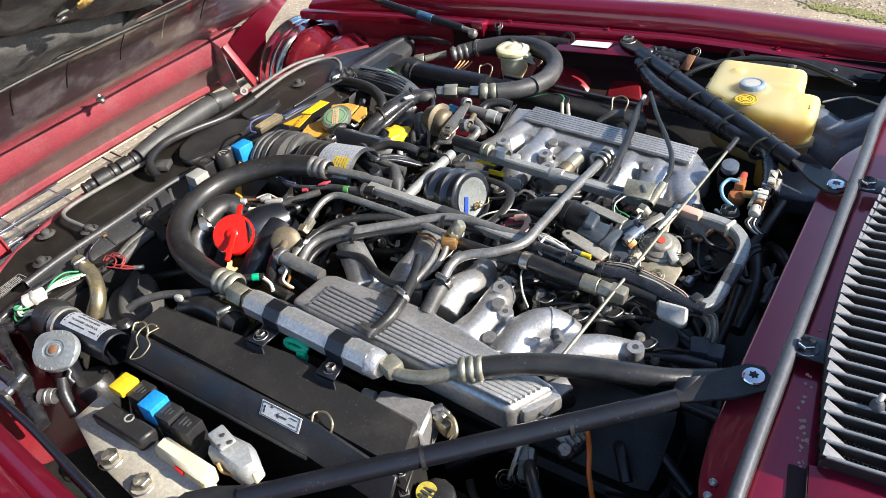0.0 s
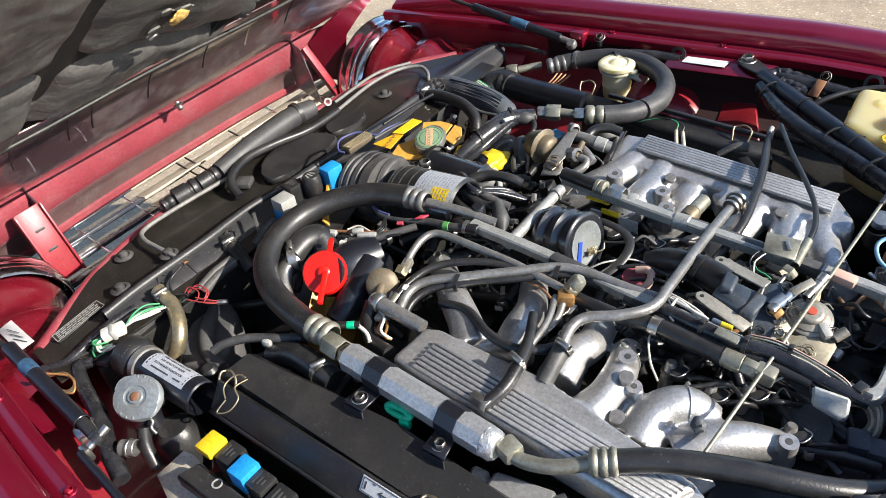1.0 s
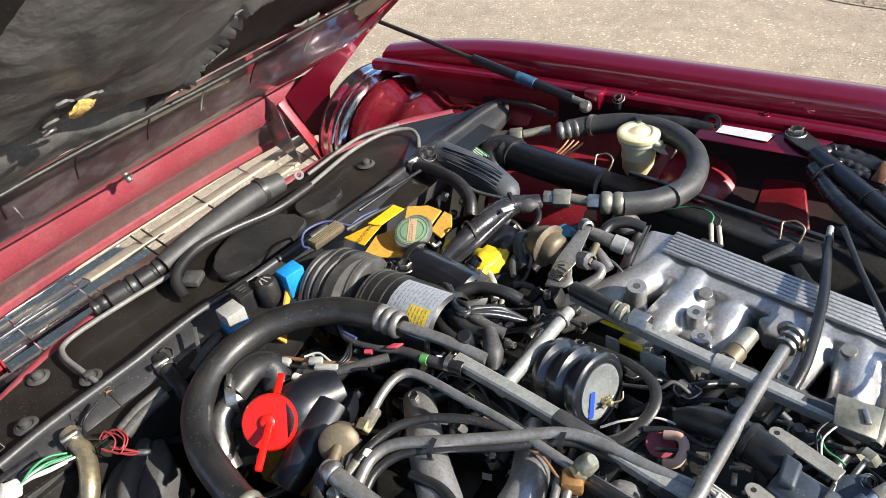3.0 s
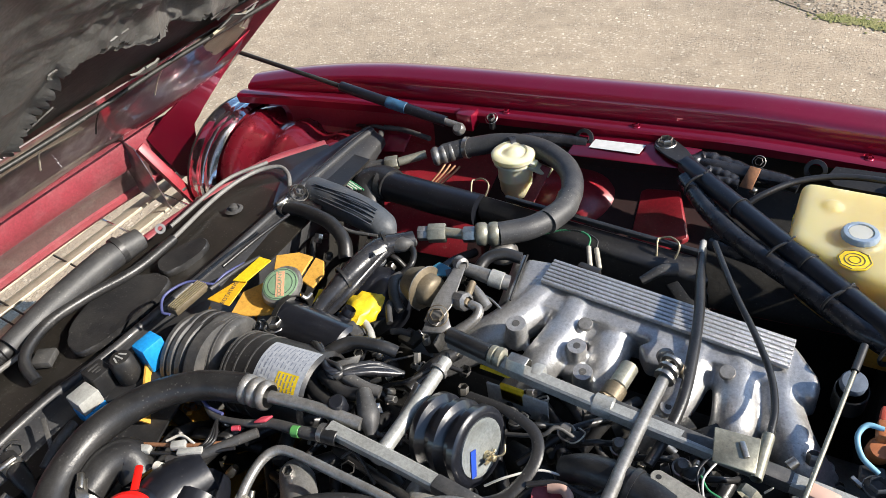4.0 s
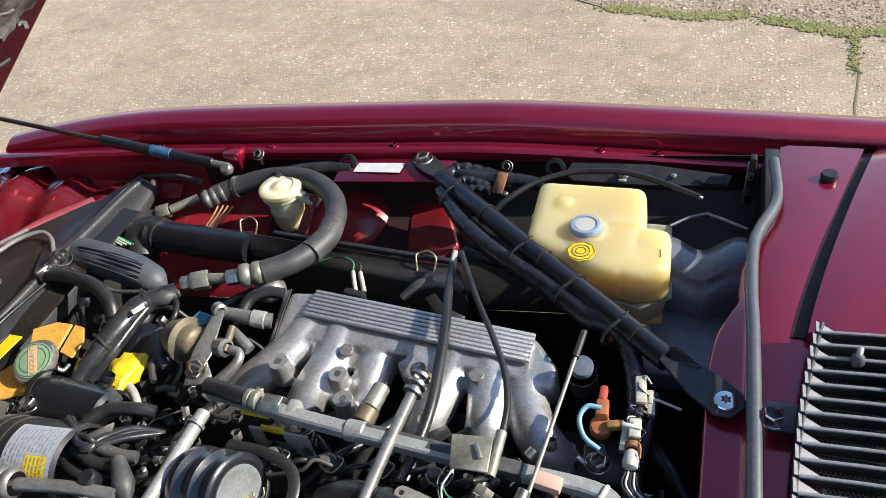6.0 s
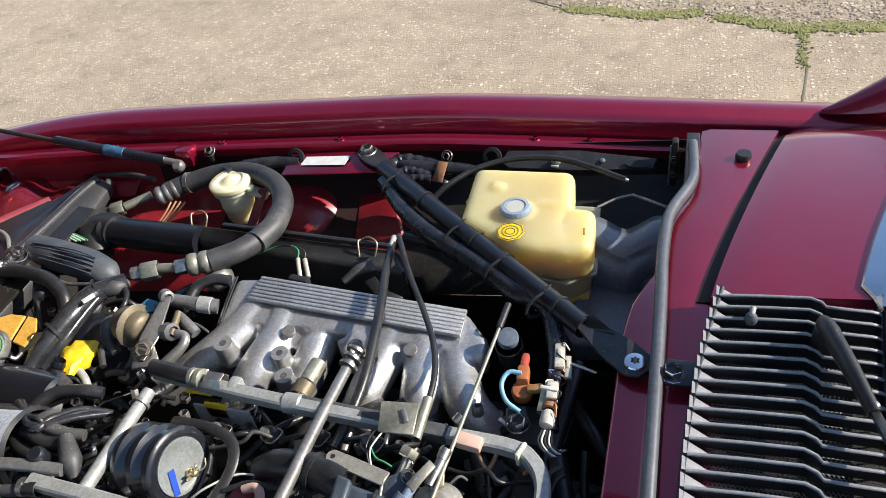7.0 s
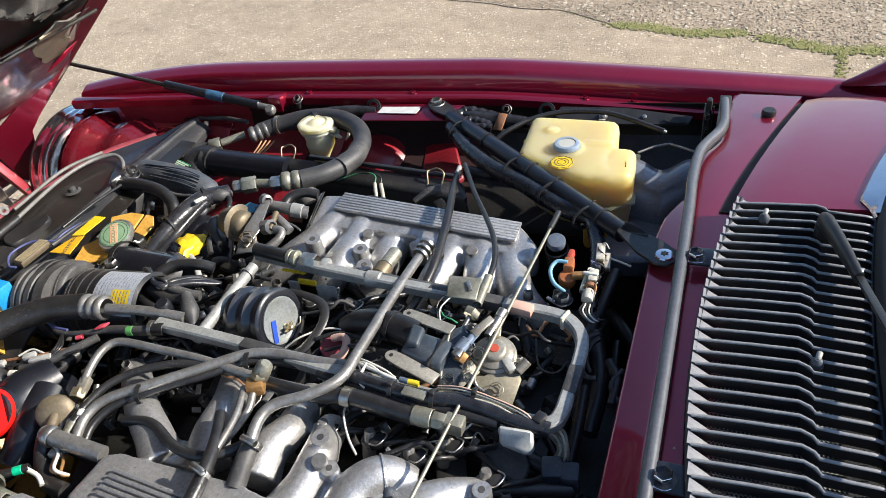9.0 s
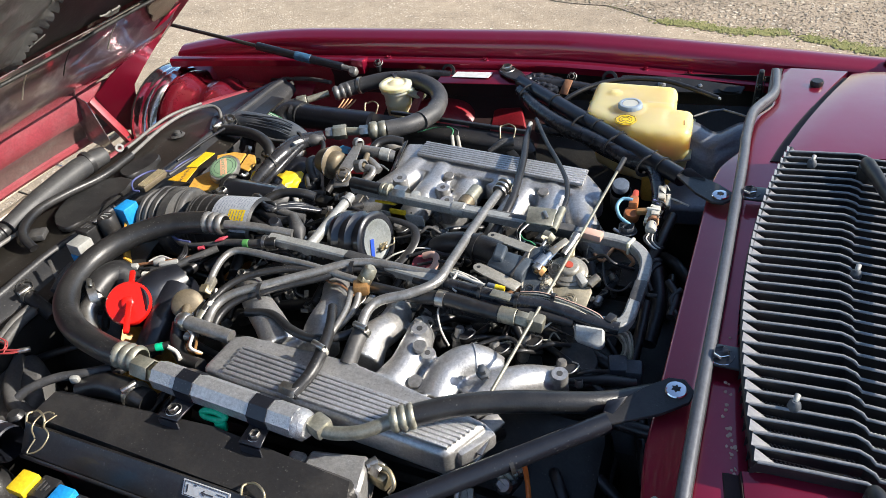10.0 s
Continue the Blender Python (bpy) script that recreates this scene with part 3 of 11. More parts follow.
solo("ground", bm, "ground", "worn pale concrete with small exposed stones", "ground", kind="structure")

EDGE = [(-9.0, 5.9), (-4.0, 4.95), (-1.66, 4.50), (-0.85, 4.32), (-0.53, 4.16), (-0.256, 4.085), (0.03, 4.085), (0.218, 4.01), (0.47, 3.92), (0.83, 3.93), (2.0, 3.75), (9.0, 2.8)]


def edge_y(x):
    for (xa, ya), (xb, yb) in zip(EDGE, EDGE[1:]):
        if xa <= x <= xb:
            return ya + (yb - ya) * (x - xa) / (xb - xa) + 0.03 * noise.noise((x * 4, 3, 0)) + 0.012 * noise.noise((x * 17, 5, 0))
    return EDGE[-1][1]


bm = bmesh.new()
lo, hi = [], []
for i in range(241):
    x = -9 + 18 * i / 240
    lo.append(bm.verts.new((x, edge_y(x) + 0.01, 0.004)))
    hi.append(bm.verts.new((x * 2.4, 40, 0.004)))
for i in range(240):
    bm.faces.new((lo[i], lo[i + 1], hi[i + 1], hi[i]))
solo("gravel_strip", bm, "gravel", "coarse gravel surface beyond the concrete edge", "gravel", kind="structure")


def tufts(name, pts, count, spread, label, size=(0.006, 0.022)):
    """Low cushions of moss along a line, many small clumps in one mesh."""
    bm = bmesh.new()
    rnd = random.Random(5)
    for _ in range(count):
        k = rnd.random() * (len(pts) - 1)
        p = lerp(pts[int(k)], pts[min(int(k) + 1, len(pts) - 1)], k % 1)
        x, y = p.x + rnd.gauss(0, spread), p.y + rnd.gauss(0, spread)
        r = rnd.uniform(*size)
        ring = [bm.verts.new((x + r * math.cos(a + rnd.random()) * rnd.uniform(0.6, 1.2), y + r * math.sin(a + rnd.random()) * rnd.uniform(0.6, 1.2), 0.003)) for a in (0, 1.2, 2.4, 3.6, 4.8)]
        top = bm.verts.new((x + rnd.gauss(0, 0.004), y, 0.004 + r * rnd.uniform(0.12, 0.4)))
        for i in range(5):
            bm.faces.new((ring[i], ring[(i + 1) % 5], top))
    return solo(name, bm, "moss", label, "moss", kind="stuff")


tufts("moss", [(x / 40, edge_y(x / 40) + 0.012, 0) for x in range(-22, 3)], 2600, 0.017, "green moss growing along the concrete edge", (0.005, 0.016))
tufts("moss", [(x / 40, edge_y(x / 40) + 0.010, 0) for x in range(6, 36)], 2600, 0.020, "green moss growing along the concrete edge", (0.005, 0.016))
tufts("moss", [(x / 10, edge_y(x / 10) + 0.015, 0) for x in range(-9, 22)], 500, 0.035, "sparse moss specks along the concrete edge", (0.003, 0.009))
tufts("moss_line", [(0.46, 3.93, 0), (0.47, 3.88, 0), (0.465, 3.80, 0), (0.452, 3.7, 0), (0.45, 3.58, 0)], 260, 0.013, "thin moss growing in a crack", (0.003, 0.009))
bm = tube([(0.475, 3.92, 0.0), (0.460, 3.80, 0.0), (0.449, 3.70, 0.0), (0.462, 3.62, 0.0), (0.452, 3.51, 0.0), (0.440, 3.42, 0.0), (0.427, 3.316, 0.0), (0.432, 3.1, 0.0), (0.42, 2.8, 0)], 0.0034, 6, bm=None, flat=1.6)
bmesh.ops.scale(bm, vec=(1, 1, 0.4), verts=bm.verts)
solo("ground_crack", bm, "crackfill", "narrow dark crack running across the concrete", "crack", kind="structure")
bm = bmesh.new()
rnd = random.Random(11)
for _ in range(5200):
    x = rnd.uniform(-1.8, 2.0)
    y = edge_y(x) + 0.03 + rnd.random() ** 1.4 * 0.75
    r = rnd.uniform(0.003, 0.012)
    c = [V((x + rnd.uniform(-0.6, 0.6) * r, y + rnd.uniform(-0.6, 0.6) * r, 0.004 + h * r)) for h in (0.0, 0.55)]
    ring = [bm.verts.new((x + r * math.cos(a) * rnd.uniform(0.7, 1.2), y + r * math.sin(a) * rnd.uniform(0.7, 1.2), 0.004 + 0.15 * r)) for a in (0, 1.26, 2.5, 3.8, 5.0)]
    t = bm.verts.new(c[1])
    for i in range(5):
        bm.faces.new((ring[i], ring[(i + 1) % 5], t))
solo("loose_gravel", bm, "gravel", "loose grey and brown gravel stones", "gravel", kind="stuff")

# ---- car body ----
CY = 1.0
wing_fall = lambda x: -0.09 * max(0.0, x + 0.45) ** 2 / (max(0.0, x + 0.45) + 0.15) - 0.25 * max(0, -x - 1.0) ** 2
car = thing("car", "dark red metallic coupe with its engine bay open", "car", at=(0, 0, 0))


def lip_y(x):
    return 1.738 + 0.10 * x - 0.10 * max(0.0, -x - 0.85) ** 2


def sheet(profile, xs, offset, thick=0.0, material="paint", name="panel", parent=None, label="", mirror=False, zoff=None):
    """A pressed panel: a section of (y, z) drawn along x."""
    bm = bmesh.new()
    rows = []
    for x in xs:
        o, zo = offset(x), (zoff(x) if zoff else 0)
        rows.append([V((x, (2 * CY - (y + o)) if mirror else y + o, z + zo)) for y, z in profile])
    loft(bm, rows, caps=False, closed=False)
    if thick:
        finish(bm)
        bmesh.ops.solidify(bm, geom=list(bm.faces), thickness=thick)
    return part(name, bm, material, parent, label)


def rounded(pts, n=4):
    return [tuple(q)[:2] for q in smooth_path([(y, z, 0) for y, z in pts], n)]


XS = [-1.37 + 0.035 * i for i in range(0, 56)]
crown = [(0.018, 0.884), (0.019, 0.915), (0.024, 0.924)] + rounded([(0.024, 0.924), (0.05, 0.934), (0.082, 0.927), (0.115, 0.903), (0.145, 0.86), (0.165, 0.80), (0.178, 0.70), (0.18, 0.55), (0.16, 0.35)], 4)[1:]
lip = [(-0.012, 0.868), (-0.014, 0.8835), (-0.010, 0.888), (0.0, 0.889), (0.014, 0.887), (0.0175, 0.884)]
upper = [(-0.008, 0.872), (0.002, 0.84), (-0.004, 0.801)]
inner = [(-0.004, 0.80), (-0.03, 0.775), (-0.10, 0.745), (-0.16, 0.72), (-0.18, 0.68)]
apron = [(-0.18, 0.679), (-0.22, 0.55), (-0.25, 0.40), (-0.35, 0.28)]
for mir in (False, True):
    fend = sheet(crown, XS, lip_y, 0.0012, "paint", "fender", car, "dark red metallic front wing with a rolled crown", mir, zoff=wing_fall)
    sheet(lip, XS[:-12], lip_y, 0.0012, "paint", "wing_flange", fend, "red flange with bolt heads along the wing", mir, zoff=lambda x: wing_fall(max(x, -1.0)))
    if not mir:
        sheet(inner, XS[3:17], lip_y, 0.0012, "wingred", "inner_wing", car, "pressed red front of the inner wing", mir)
    # far wing's middle darkened, bulkhead end blackened: shade put into the colour
    sheet(inner, XS[(3 if mir else 16):(17 if mir else 28)], lip_y, 0.0012, "wingred" if mir else "gutter", "inner_wing", car, "pressed red inner wing" if mir else "inner wing painted dark red for shade", mir)
    sheet(inner, XS[(16 if mir else 27):-14], lip_y, 0.0012, "dark", "inner_wing", car, "inner wing by the bulkhead, blackened for shade", mir)
    sheet(upper, XS[3:13], lip_y, 0.0012, "wingred", "wing_rail", car, "red upper rail of the inner wing", mir)
    # dark tones of the upper rail stand in for shade below the flange
    sheet(upper, XS[12:27], lip_y, 0.0012, "gutter", "wing_rail", car, "upper wing rail painted dark brown-red for shade", mir)
    sheet(upper, XS[26:-14], lip_y, 0.0012, "dark", "wing_rail", car, "upper inner wing blackened for shade under the flange", mir)
    # lower side near-black: the bay's deep shade put into the colour
    sheet(apron, XS[3:-14], lip_y, 0.0012, "dark", "chassis_side", car, "chassis side painted near-black for shade", mir)
    for k, x in enumerate([-1.02, -0.80, -0.57, -0.225, -0.135, 0.085]):
        y = lip_y(x)
        bolt((x, 2 * CY - y if mir else y, 0.888 + wing_fall(x)), 0.0055, fend, material="paint", name="flange_bolt")

# red swellings added on the far inner wing, outlined like its sunlit patches
bm = bmesh.new()
bmesh.ops.create_icosphere(bm, subdivisions=4, radius=1)
for v in bm.verts:
    q = v.co * (1 + 0.03 * noise.noise(v.co * 2.0))
    v.co = V((-0.672 + 0.098 * math.copysign(abs(q.x) ** 0.85, q.x), 1.648 + 0.084 * q.y, 0.736 + 0.062 * math.copysign(abs(q.z) ** 0.9, q.z)))
part("wheel_arch_bulge", bm, "wingred", car, "rounded red swelling over the wheel arch")
part("lit_wing_patch", plate([(-0.550, 1.668, 0.770), (-0.482, 1.664, 0.782), (-0.444, 1.592, 0.744), (-0.478, 1.560, 0.730), (-0.532, 1.556, 0.726)], 0.012, 0.003, (-0.1, -0.4, 0.9)), "wingred", car, "slanting red plate shaped like a sunlit patch")

# front tips of the wings and the pressed lamp housings behind the lamps
for sgn in (1, -1):
    y0 = lambda y: CY + sgn * (y - CY)
    bm = bmesh.new()
    rows = []
    for i in range(15):
        u = i / 14
        x = -1.332 + 0.247 * u
        r = 0.101 - 0.023 * u + 0.006 * math.sin(u * 17 + 0.6)
        cz, cy = 0.748 - 0.012 * u, 1.545 + 0.02 * u
        rows.append([V((x, y0(cy + 1.25 * r * math.cos(a)), cz + r * math.sin(a) + 0.004 * math.sin(u * 15 + 0.6))) for a in [math.pi * (-0.15 + 1.3 * k / 22) for k in range(23)]])
    loft(bm, rows, caps=False, closed=False)
    part("lamp_housing", bm, "lamp_red", car, "bright red pressed headlamp housing with ribs")
    lamp = thing("headlamp", "chrome-rimmed headlamp with a clear glass lens", "headlamp", "pair of headlamps")
    def bezel(prof, name, material, label=""):
        bm = bmesh.new()
        loft(bm, [[V((x + 0.020 - 0.012 * math.cos(2 * math.pi * k / 40), y0(1.545 + 0.150 * s * math.cos(2 * math.pi * k / 40)), 0.745 + 0.114 * s * math.sin(2 * math.pi * k / 40))) for k in range(40)] for x, s in prof], caps=False)
        finish(bm)
        bmesh.ops.solidify(bm, geom=list(bm.faces), thickness=0.0015)
        return part(name, bm, material, lamp, label)

    bezel(((-1.362, 0.965), (-1.368, 1.00), (-1.377, 1.03), (-1.384, 1.035), (-1.387, 1.025), (-1.391, 1.045), (-1.399, 1.050), (-1.404, 1.030), (-1.409, 1.035), (-1.419, 1.060), (-1.424, 1.058)), "rim", "rimmetal", "bright chrome rim")
    bezel(((-1.425, 1.045), (-1.430, 1.040), (-1.438, 1.00), (-1.446, 0.92), (-1.452, 0.80), (-1.458, 0.5), (-1.460, 0.02)), "lens", "lens", "clear fluted glass")
    bezel(((-1.4245, 1.060), (-1.427, 1.066), (-1.430, 1.060)), "gasket", "rubber", "thin black gasket")
    part("wing_closing_panel", plate([(-1.375, y0(1.585), 0.835), (-1.36, y0(1.695), 0.862), (-1.0, y0(1.712), 0.862), (-1.0, y0(1.60), 0.80), (-1.12, y0(1.585), 0.79)], 0.002, 0.0005, (0, 0, -1)), "paint", car, "red sheet between lamp housing and wing")
    bm = bmesh.new()
    loft(bm, [[V((-1.365 + 0.03 * j, y0(1.545 + (0.14 - 0.02 * j) * math.cos(2 * math.pi * k / 28)), 0.752 + (0.105 - 0.015 * j) * math.sin(2 * math.pi * k / 28))) for k in range(28)] for j in range(3)])
    part("bowl", bm, "lamp_red", lamp, "red pressed bowl behind the lamp")

# bay floor, bulkhead and crossmember: near-black boxes that paint the bay's unlit depth
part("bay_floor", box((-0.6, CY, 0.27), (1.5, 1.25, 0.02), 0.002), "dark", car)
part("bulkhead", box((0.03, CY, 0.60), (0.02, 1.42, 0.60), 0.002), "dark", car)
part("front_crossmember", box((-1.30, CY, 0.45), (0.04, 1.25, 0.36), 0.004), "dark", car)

# scuttle panel in front of the windscreen
def lip_shift(y):
    a = abs(y - CY)
    t = min(1.0, max(0.0, (a - 0.45) / 0.09))
    return (0.30 * (a / 0.7) ** 3 * 0.05 + 0.026 * t * t * (3 - 2 * t), -0.042 * (a / 0.7) ** 2.2)


def cowl_front(a):
    return 0.024 + 0.37 * a * a if a < 0.31 else 0.0596 + 0.30 * (a - 0.31) ** 1.15


def scuttle_rear(y):
    a = abs(y - CY)
    return max(0.062 + lip_shift(y)[0] * 0.5, cowl_front(a) - 0.015 if a > 0.31 else 0)


def ledge_front(a):
    if a < 0.27:
        return -0.040
    return -0.040 + 0.12 * (a - 0.27) + 0.55 * max(0.0, a - 0.32) ** 1.3


bm = bmesh.new()
rows = []
for y in [CY - 0.732 + 1.464 * i / 72 for i in range(73)]:
    sx, sz = lip_shift(y)
    xr = scuttle_rear(y)
    xf = min(ledge_front(abs(y - CY)), sx - 0.012)
    rows.append([V((xf + 0.003, y, 0.840 + sz)), V((xf, y, 0.9005 + sz)), V((xf + 0.0015, y, 0.9035 + sz)), V((xf + 0.004, y, 0.9045 + sz)), V((sx - 0.006, y, 0.9065 + sz)), V((sx - 0.002, y, 0.910 + sz)), V((sx, y, 0.934 + sz)), V((sx + 0.012, y, 0.938 + sz))]
                + [V((lerp((0.012 + sx, 0, 0), (xr, 0, 0), u).x, y, z + sz)) for u, z in ((0.5, 0.9385), (0.93, 0.9385), (1.0, 0.938))] + [V((xr + 0.001, y, 0.925 + sz))])
loft(bm, rows, caps=False, closed=False)
finish(bm)
bmesh.ops.solidify(bm, geom=list(bm.faces), thickness=0.0012)
scuttle = part("scuttle_panel", bm, "paint", car, "dark red scuttle panel with a flat front ledge")
for y in (0.655, 0.672):
    part("ledge_rivet", lathe([(0.0045, 0), (0.0045, 0.001), (0.003, 0.002), (0.0015, 0.0012)], (-0.018, y, 0.8985), (0, 0, 1), 12), "steel", scuttle)
def screen_line(a):
    mid = 0.214 + 0.22 * a * a
    out = 0.206 + 0.22 * (a - 0.299) + 0.40 * max(0.0, a - 0.299) ** 2
    t = min(1.0, max(0.0, (a - 0.285) / 0.03))
    return mid + (out - mid) * t


def seal_line(a):
    if a < 0.26:
        return 0.209 + 0.22 * a * a
    return 0.2323 + 0.22 * (a - 0.299) + 0.40 * max(0.0, a - 0.299) ** 2 + 0.04 * max(0.0, a - 0.33)


bm = bmesh.new()
rnd = random.Random(77)
for k in range(26):
    y = rnd.choice((0.70, 0.735, 0.76, 0.80, 0.885)) + rnd.gauss(0, 0.010)
    a = abs(y - CY)
    c = V((0.018 + 0.37 * a * a + rnd.gauss(0, 0.0025), y, 0.9384 + lip_shift(y)[1]))
    r = rnd.uniform(0.0010, 0.0026)
    ring = [c + V((r * rnd.uniform(0.6, 1.2) * math.cos(g), r * rnd.uniform(0.6, 1.4) * math.sin(g), 0)) for g in [2 * math.pi * q / 7 for q in range(7)]]
    hi, lo_ = [bm.verts.new(p + V((0, 0, 0.0006))) for p in ring], [bm.verts.new(p) for p in ring]
    bm.faces.new(hi)
    for q in range(7):
        bm.faces.new((lo_[q], lo_[(q + 1) % 7], hi[(q + 1) % 7], hi[q]))
tagged(part("chipped_paint", bm, "pinkblock", scuttle, "pale pink chips in the paint"), kind="stuff")


# cowl panel with the hole that the grille fills
bm = bmesh.new()
cols = []
gutter = {False: [], True: []}
for y in [CY - 0.86 + 1.72 * i / 86 for i in range(87)]:
    a = abs(y - CY)
    xf = 0.024 + 0.37 * a * a if a < 0.31 else 0.0596 + 0.30 * (a - 0.31) ** 1.15
    col = []
    lipz = 0.953 - 0.055 * (a / 0.75) ** 2.4 - (0.05 if a < 0.30 else 0.05 * max(0.0, a - 0.70) / 0.16)
    if a >= 0.30:
        gutter[y > CY].append([V((xf - 0.0165, y, lipz - 0.0175)), V((xf - 0.0160, y, lipz - 0.0140)), V((xf - 0.0120, y, lipz - 0.0128)), V((xf - 0.0085, y, lipz - 0.0134)), V((xf - 0.0015, y, lipz - 0.0125)), V((xf - 0.0005, y, lipz - 0.0045))])
    for k in range(9):
        u = k / 8
        x = xf + (screen_line(a) + 0.01 - xf) * u
        z = 0.953 - 0.055 * (a / 0.75) ** 2.4 + 0.012 * u - 0.004 * (k == 0) - 0.05 * max(0.0, a - 0.70) / 0.16
        if a < 0.30:
            z -= 0.050
        col.append(bm.verts.new((x, y, z)))
    cols.append(col)
for a, b in zip(cols, cols[1:]):
    for k in range(8):
        bm.faces.new((a[k], a[k + 1], b[k + 1], b[k]))
finish(bm)
bmesh.ops.solidify(bm, geom=list(bm.faces), thickness=0.0012)
part("cowl_panel", bm, "paint", car, "glossy dark red cowl panel below the windscreen")
# strip darker than the cowl: its shade and dark reflection are the colour
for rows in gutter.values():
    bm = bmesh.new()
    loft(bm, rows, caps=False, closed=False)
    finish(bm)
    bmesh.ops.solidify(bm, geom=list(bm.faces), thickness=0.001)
    part("cowl_gutter", bm, "gutter", car, "gutter strip before the cowl, darkened as if shaded")

# windscreen with its bright trim
bm = bmesh.new()
rows = []
for i in range(31):
    y = CY - 0.78 + 1.56 * i / 30
    a = abs(y - CY)
    z = 0.966 - 0.05 * (a / 0.75) ** 2.4
    x = seal_line(a)
    rows.append([V((x + 0.050 + 0.53 * t, y * (1 - 0.12 * t) + 0.12 * t * CY, z + 0.026 + 0.28 * t)) for t in (0, 0.1, 0.3, 0.6, 1.0)])
loft(bm, rows, caps=False, closed=False)
finish(bm)
bmesh.ops.solidify(bm, geom=list(bm.faces), thickness=0.005)
screen = part("windscreen", bm, "glass", car, "dark tinted windscreen")
screen.visible_shadow = False
trims, seal_rows = {1: [], -1: []}, []
for i in range(77):
    y = CY - 0.76 + 1.52 * i / 76
    a = abs(y - CY)
    z = 0.966 - 0.052 * (a / 0.75) ** 2.4
    xs = seal_line(a)
    if a > 0.262:
        xi = min(screen_line(a), xs - 0.003)
        trims[1 if y > CY else -1].append([V((xi, y, z - 0.001)), V((xi + 0.002, y, z + 0.003)), V((xs - 0.004, y, z + 0.008)), V((xs + 0.004, y, z + 0.009)), V((xs + 0.004, y, z))])
    seal_rows.append([V((xs, y, z + 0.002)), V((xs + 0.001, y, z + 0.009)), V((xs + 0.006, y, z + 0.014)), V((xs + 0.016, y, z + 0.017)), V((xs + 0.030, y, z + 0.019)), V((xs + 0.050, y, z + 0.025)), V((xs + 0.060, y, z + 0.031)), V((xs + 0.062, y, z + 0.020)), V((xs + 0.03, y, z + 0.002))])
for rows in trims.values():
    bm = bmesh.new()
    loft(bm, rows)
    part("windscreen_trim", bm, "trimmetal", screen, "bright metal windscreen trim")
bm = bmesh.new()
loft(bm, seal_rows)
part("windscreen_seal", bm, "sealblack", screen, "broad black rubber windscreen seal")
bm = bmesh.new()
loft(bm, [[V((x, CY + h * q, z - 0.05 * q * q)) for q in (-1, -0.8, -0.5, 0, 0.5, 0.8, 1)] for x, h, z in ((0.80, 0.66, 1.270), (0.95, 0.66, 1.295), (1.25, 0.65, 1.305), (1.55, 0.63, 1.29), (1.9, 0.58, 1.19), (2.25, 0.52, 1.04), (2.5, 0.50, 0.95))], caps=False, closed=False)
finish(bm)
bmesh.ops.solidify(bm, geom=list(bm.faces), thickness=0.02)
part("roof", bm, "paint", car)
for s in (1, -1):
    part("pillar", bar((screen_line(0.74) + 0.01, CY + s * 0.765, 0.91), (0.83, CY + s * 0.66, 1.225), 0.03, 0.03, 0.010), "paint", car)
    part("side_glass", plate([(0.50, CY + s * 0.76, 0.92), (0.86, CY + s * 0.665, 1.215), (1.60, CY + s * 0.64, 1.215), (2.10, CY + s * 0.72, 0.93)], 0.005, 0.001, (0, s, 0)), "glass", car)
    part("door", box((0.95, CY + s * 0.84, 0.60), (1.15, 0.07, 0.60), 0.03), "paint", car)
    part("rear_wing", box((2.2, CY + s * 0.80, 0.62), (1.4, 0.15, 0.62), 0.06), "paint", car)
part("boot", box((2.25, CY, 0.80), (1.3, 1.5, 0.25), 0.06), "paint", car)
part("cabin", box((1.1, CY, 0.55), (1.5, 1.45, 0.5), 0.05), "dark", car)
for x, s in ((-0.78, 1), (-0.78, -1), (1.85, 1), (1.85, -1)):
    wheel = part("wheel", lathe([(0.10, -0.09), (0.26, -0.095), (0.31, -0.08), (0.318, -0.03), (0.318, 0.03), (0.31, 0.08), (0.26, 0.095), (0.10, 0.09)], (x, CY + s * 0.74, 0.318), (0, 1, 0), 32), "rubber", car)
    part("rim", lathe([(0.02, -0.085), (0.20, -0.09), (0.20, 0.09), (0.02, 0.085)], (x, CY + s * 0.74, 0.318), (0, 1, 0), 24), "alu", wheel)
mirror = thing("door_mirror", "glossy red door mirror with a black cap", "mirror")
bm = bmesh.new()
rows = []
for t in [k / 10 for k in range(11)]:
    x0 = 0.222 + 0.150 * t
    zt, zb = 0.889 + 0.112 * t ** 1.15, 0.884 + 0.022 * t
    hw = 0.004 + 0.050 * t ** 0.8
    rows.append([V((x0 + 0.02 * t, 1.80 - hw, zb + 0.2 * (zt - zb))), V((x0 + 0.01 * t, 1.80 - hw * 0.72, zb + 0.70 * (zt - zb))), V((x0, 1.80 - hw * 0.18, zt)), V((x0, 1.80 + hw * 0.25, zt)), V((x0 + 0.01 * t, 1.80 + hw * 0.8, zb + 0.75 * (zt - zb))), V((x0 + 0.02 * t, 1.80 + hw, zb)), V((x0 + 0.02 * t, 1.80 - hw * 0.6, zb - 0.002))])
loft(bm, rows)
part("shell", bm, "paint", mirror)
part("cap", box((0.345, 1.80, 1.008), (0.06, 0.035, 0.024), 0.006), "black", mirror, "black rubber cap")
part("foot", box((0.36, 1.78, 0.91), (0.06, 0.05, 0.06), 0.01), "paint", mirror)

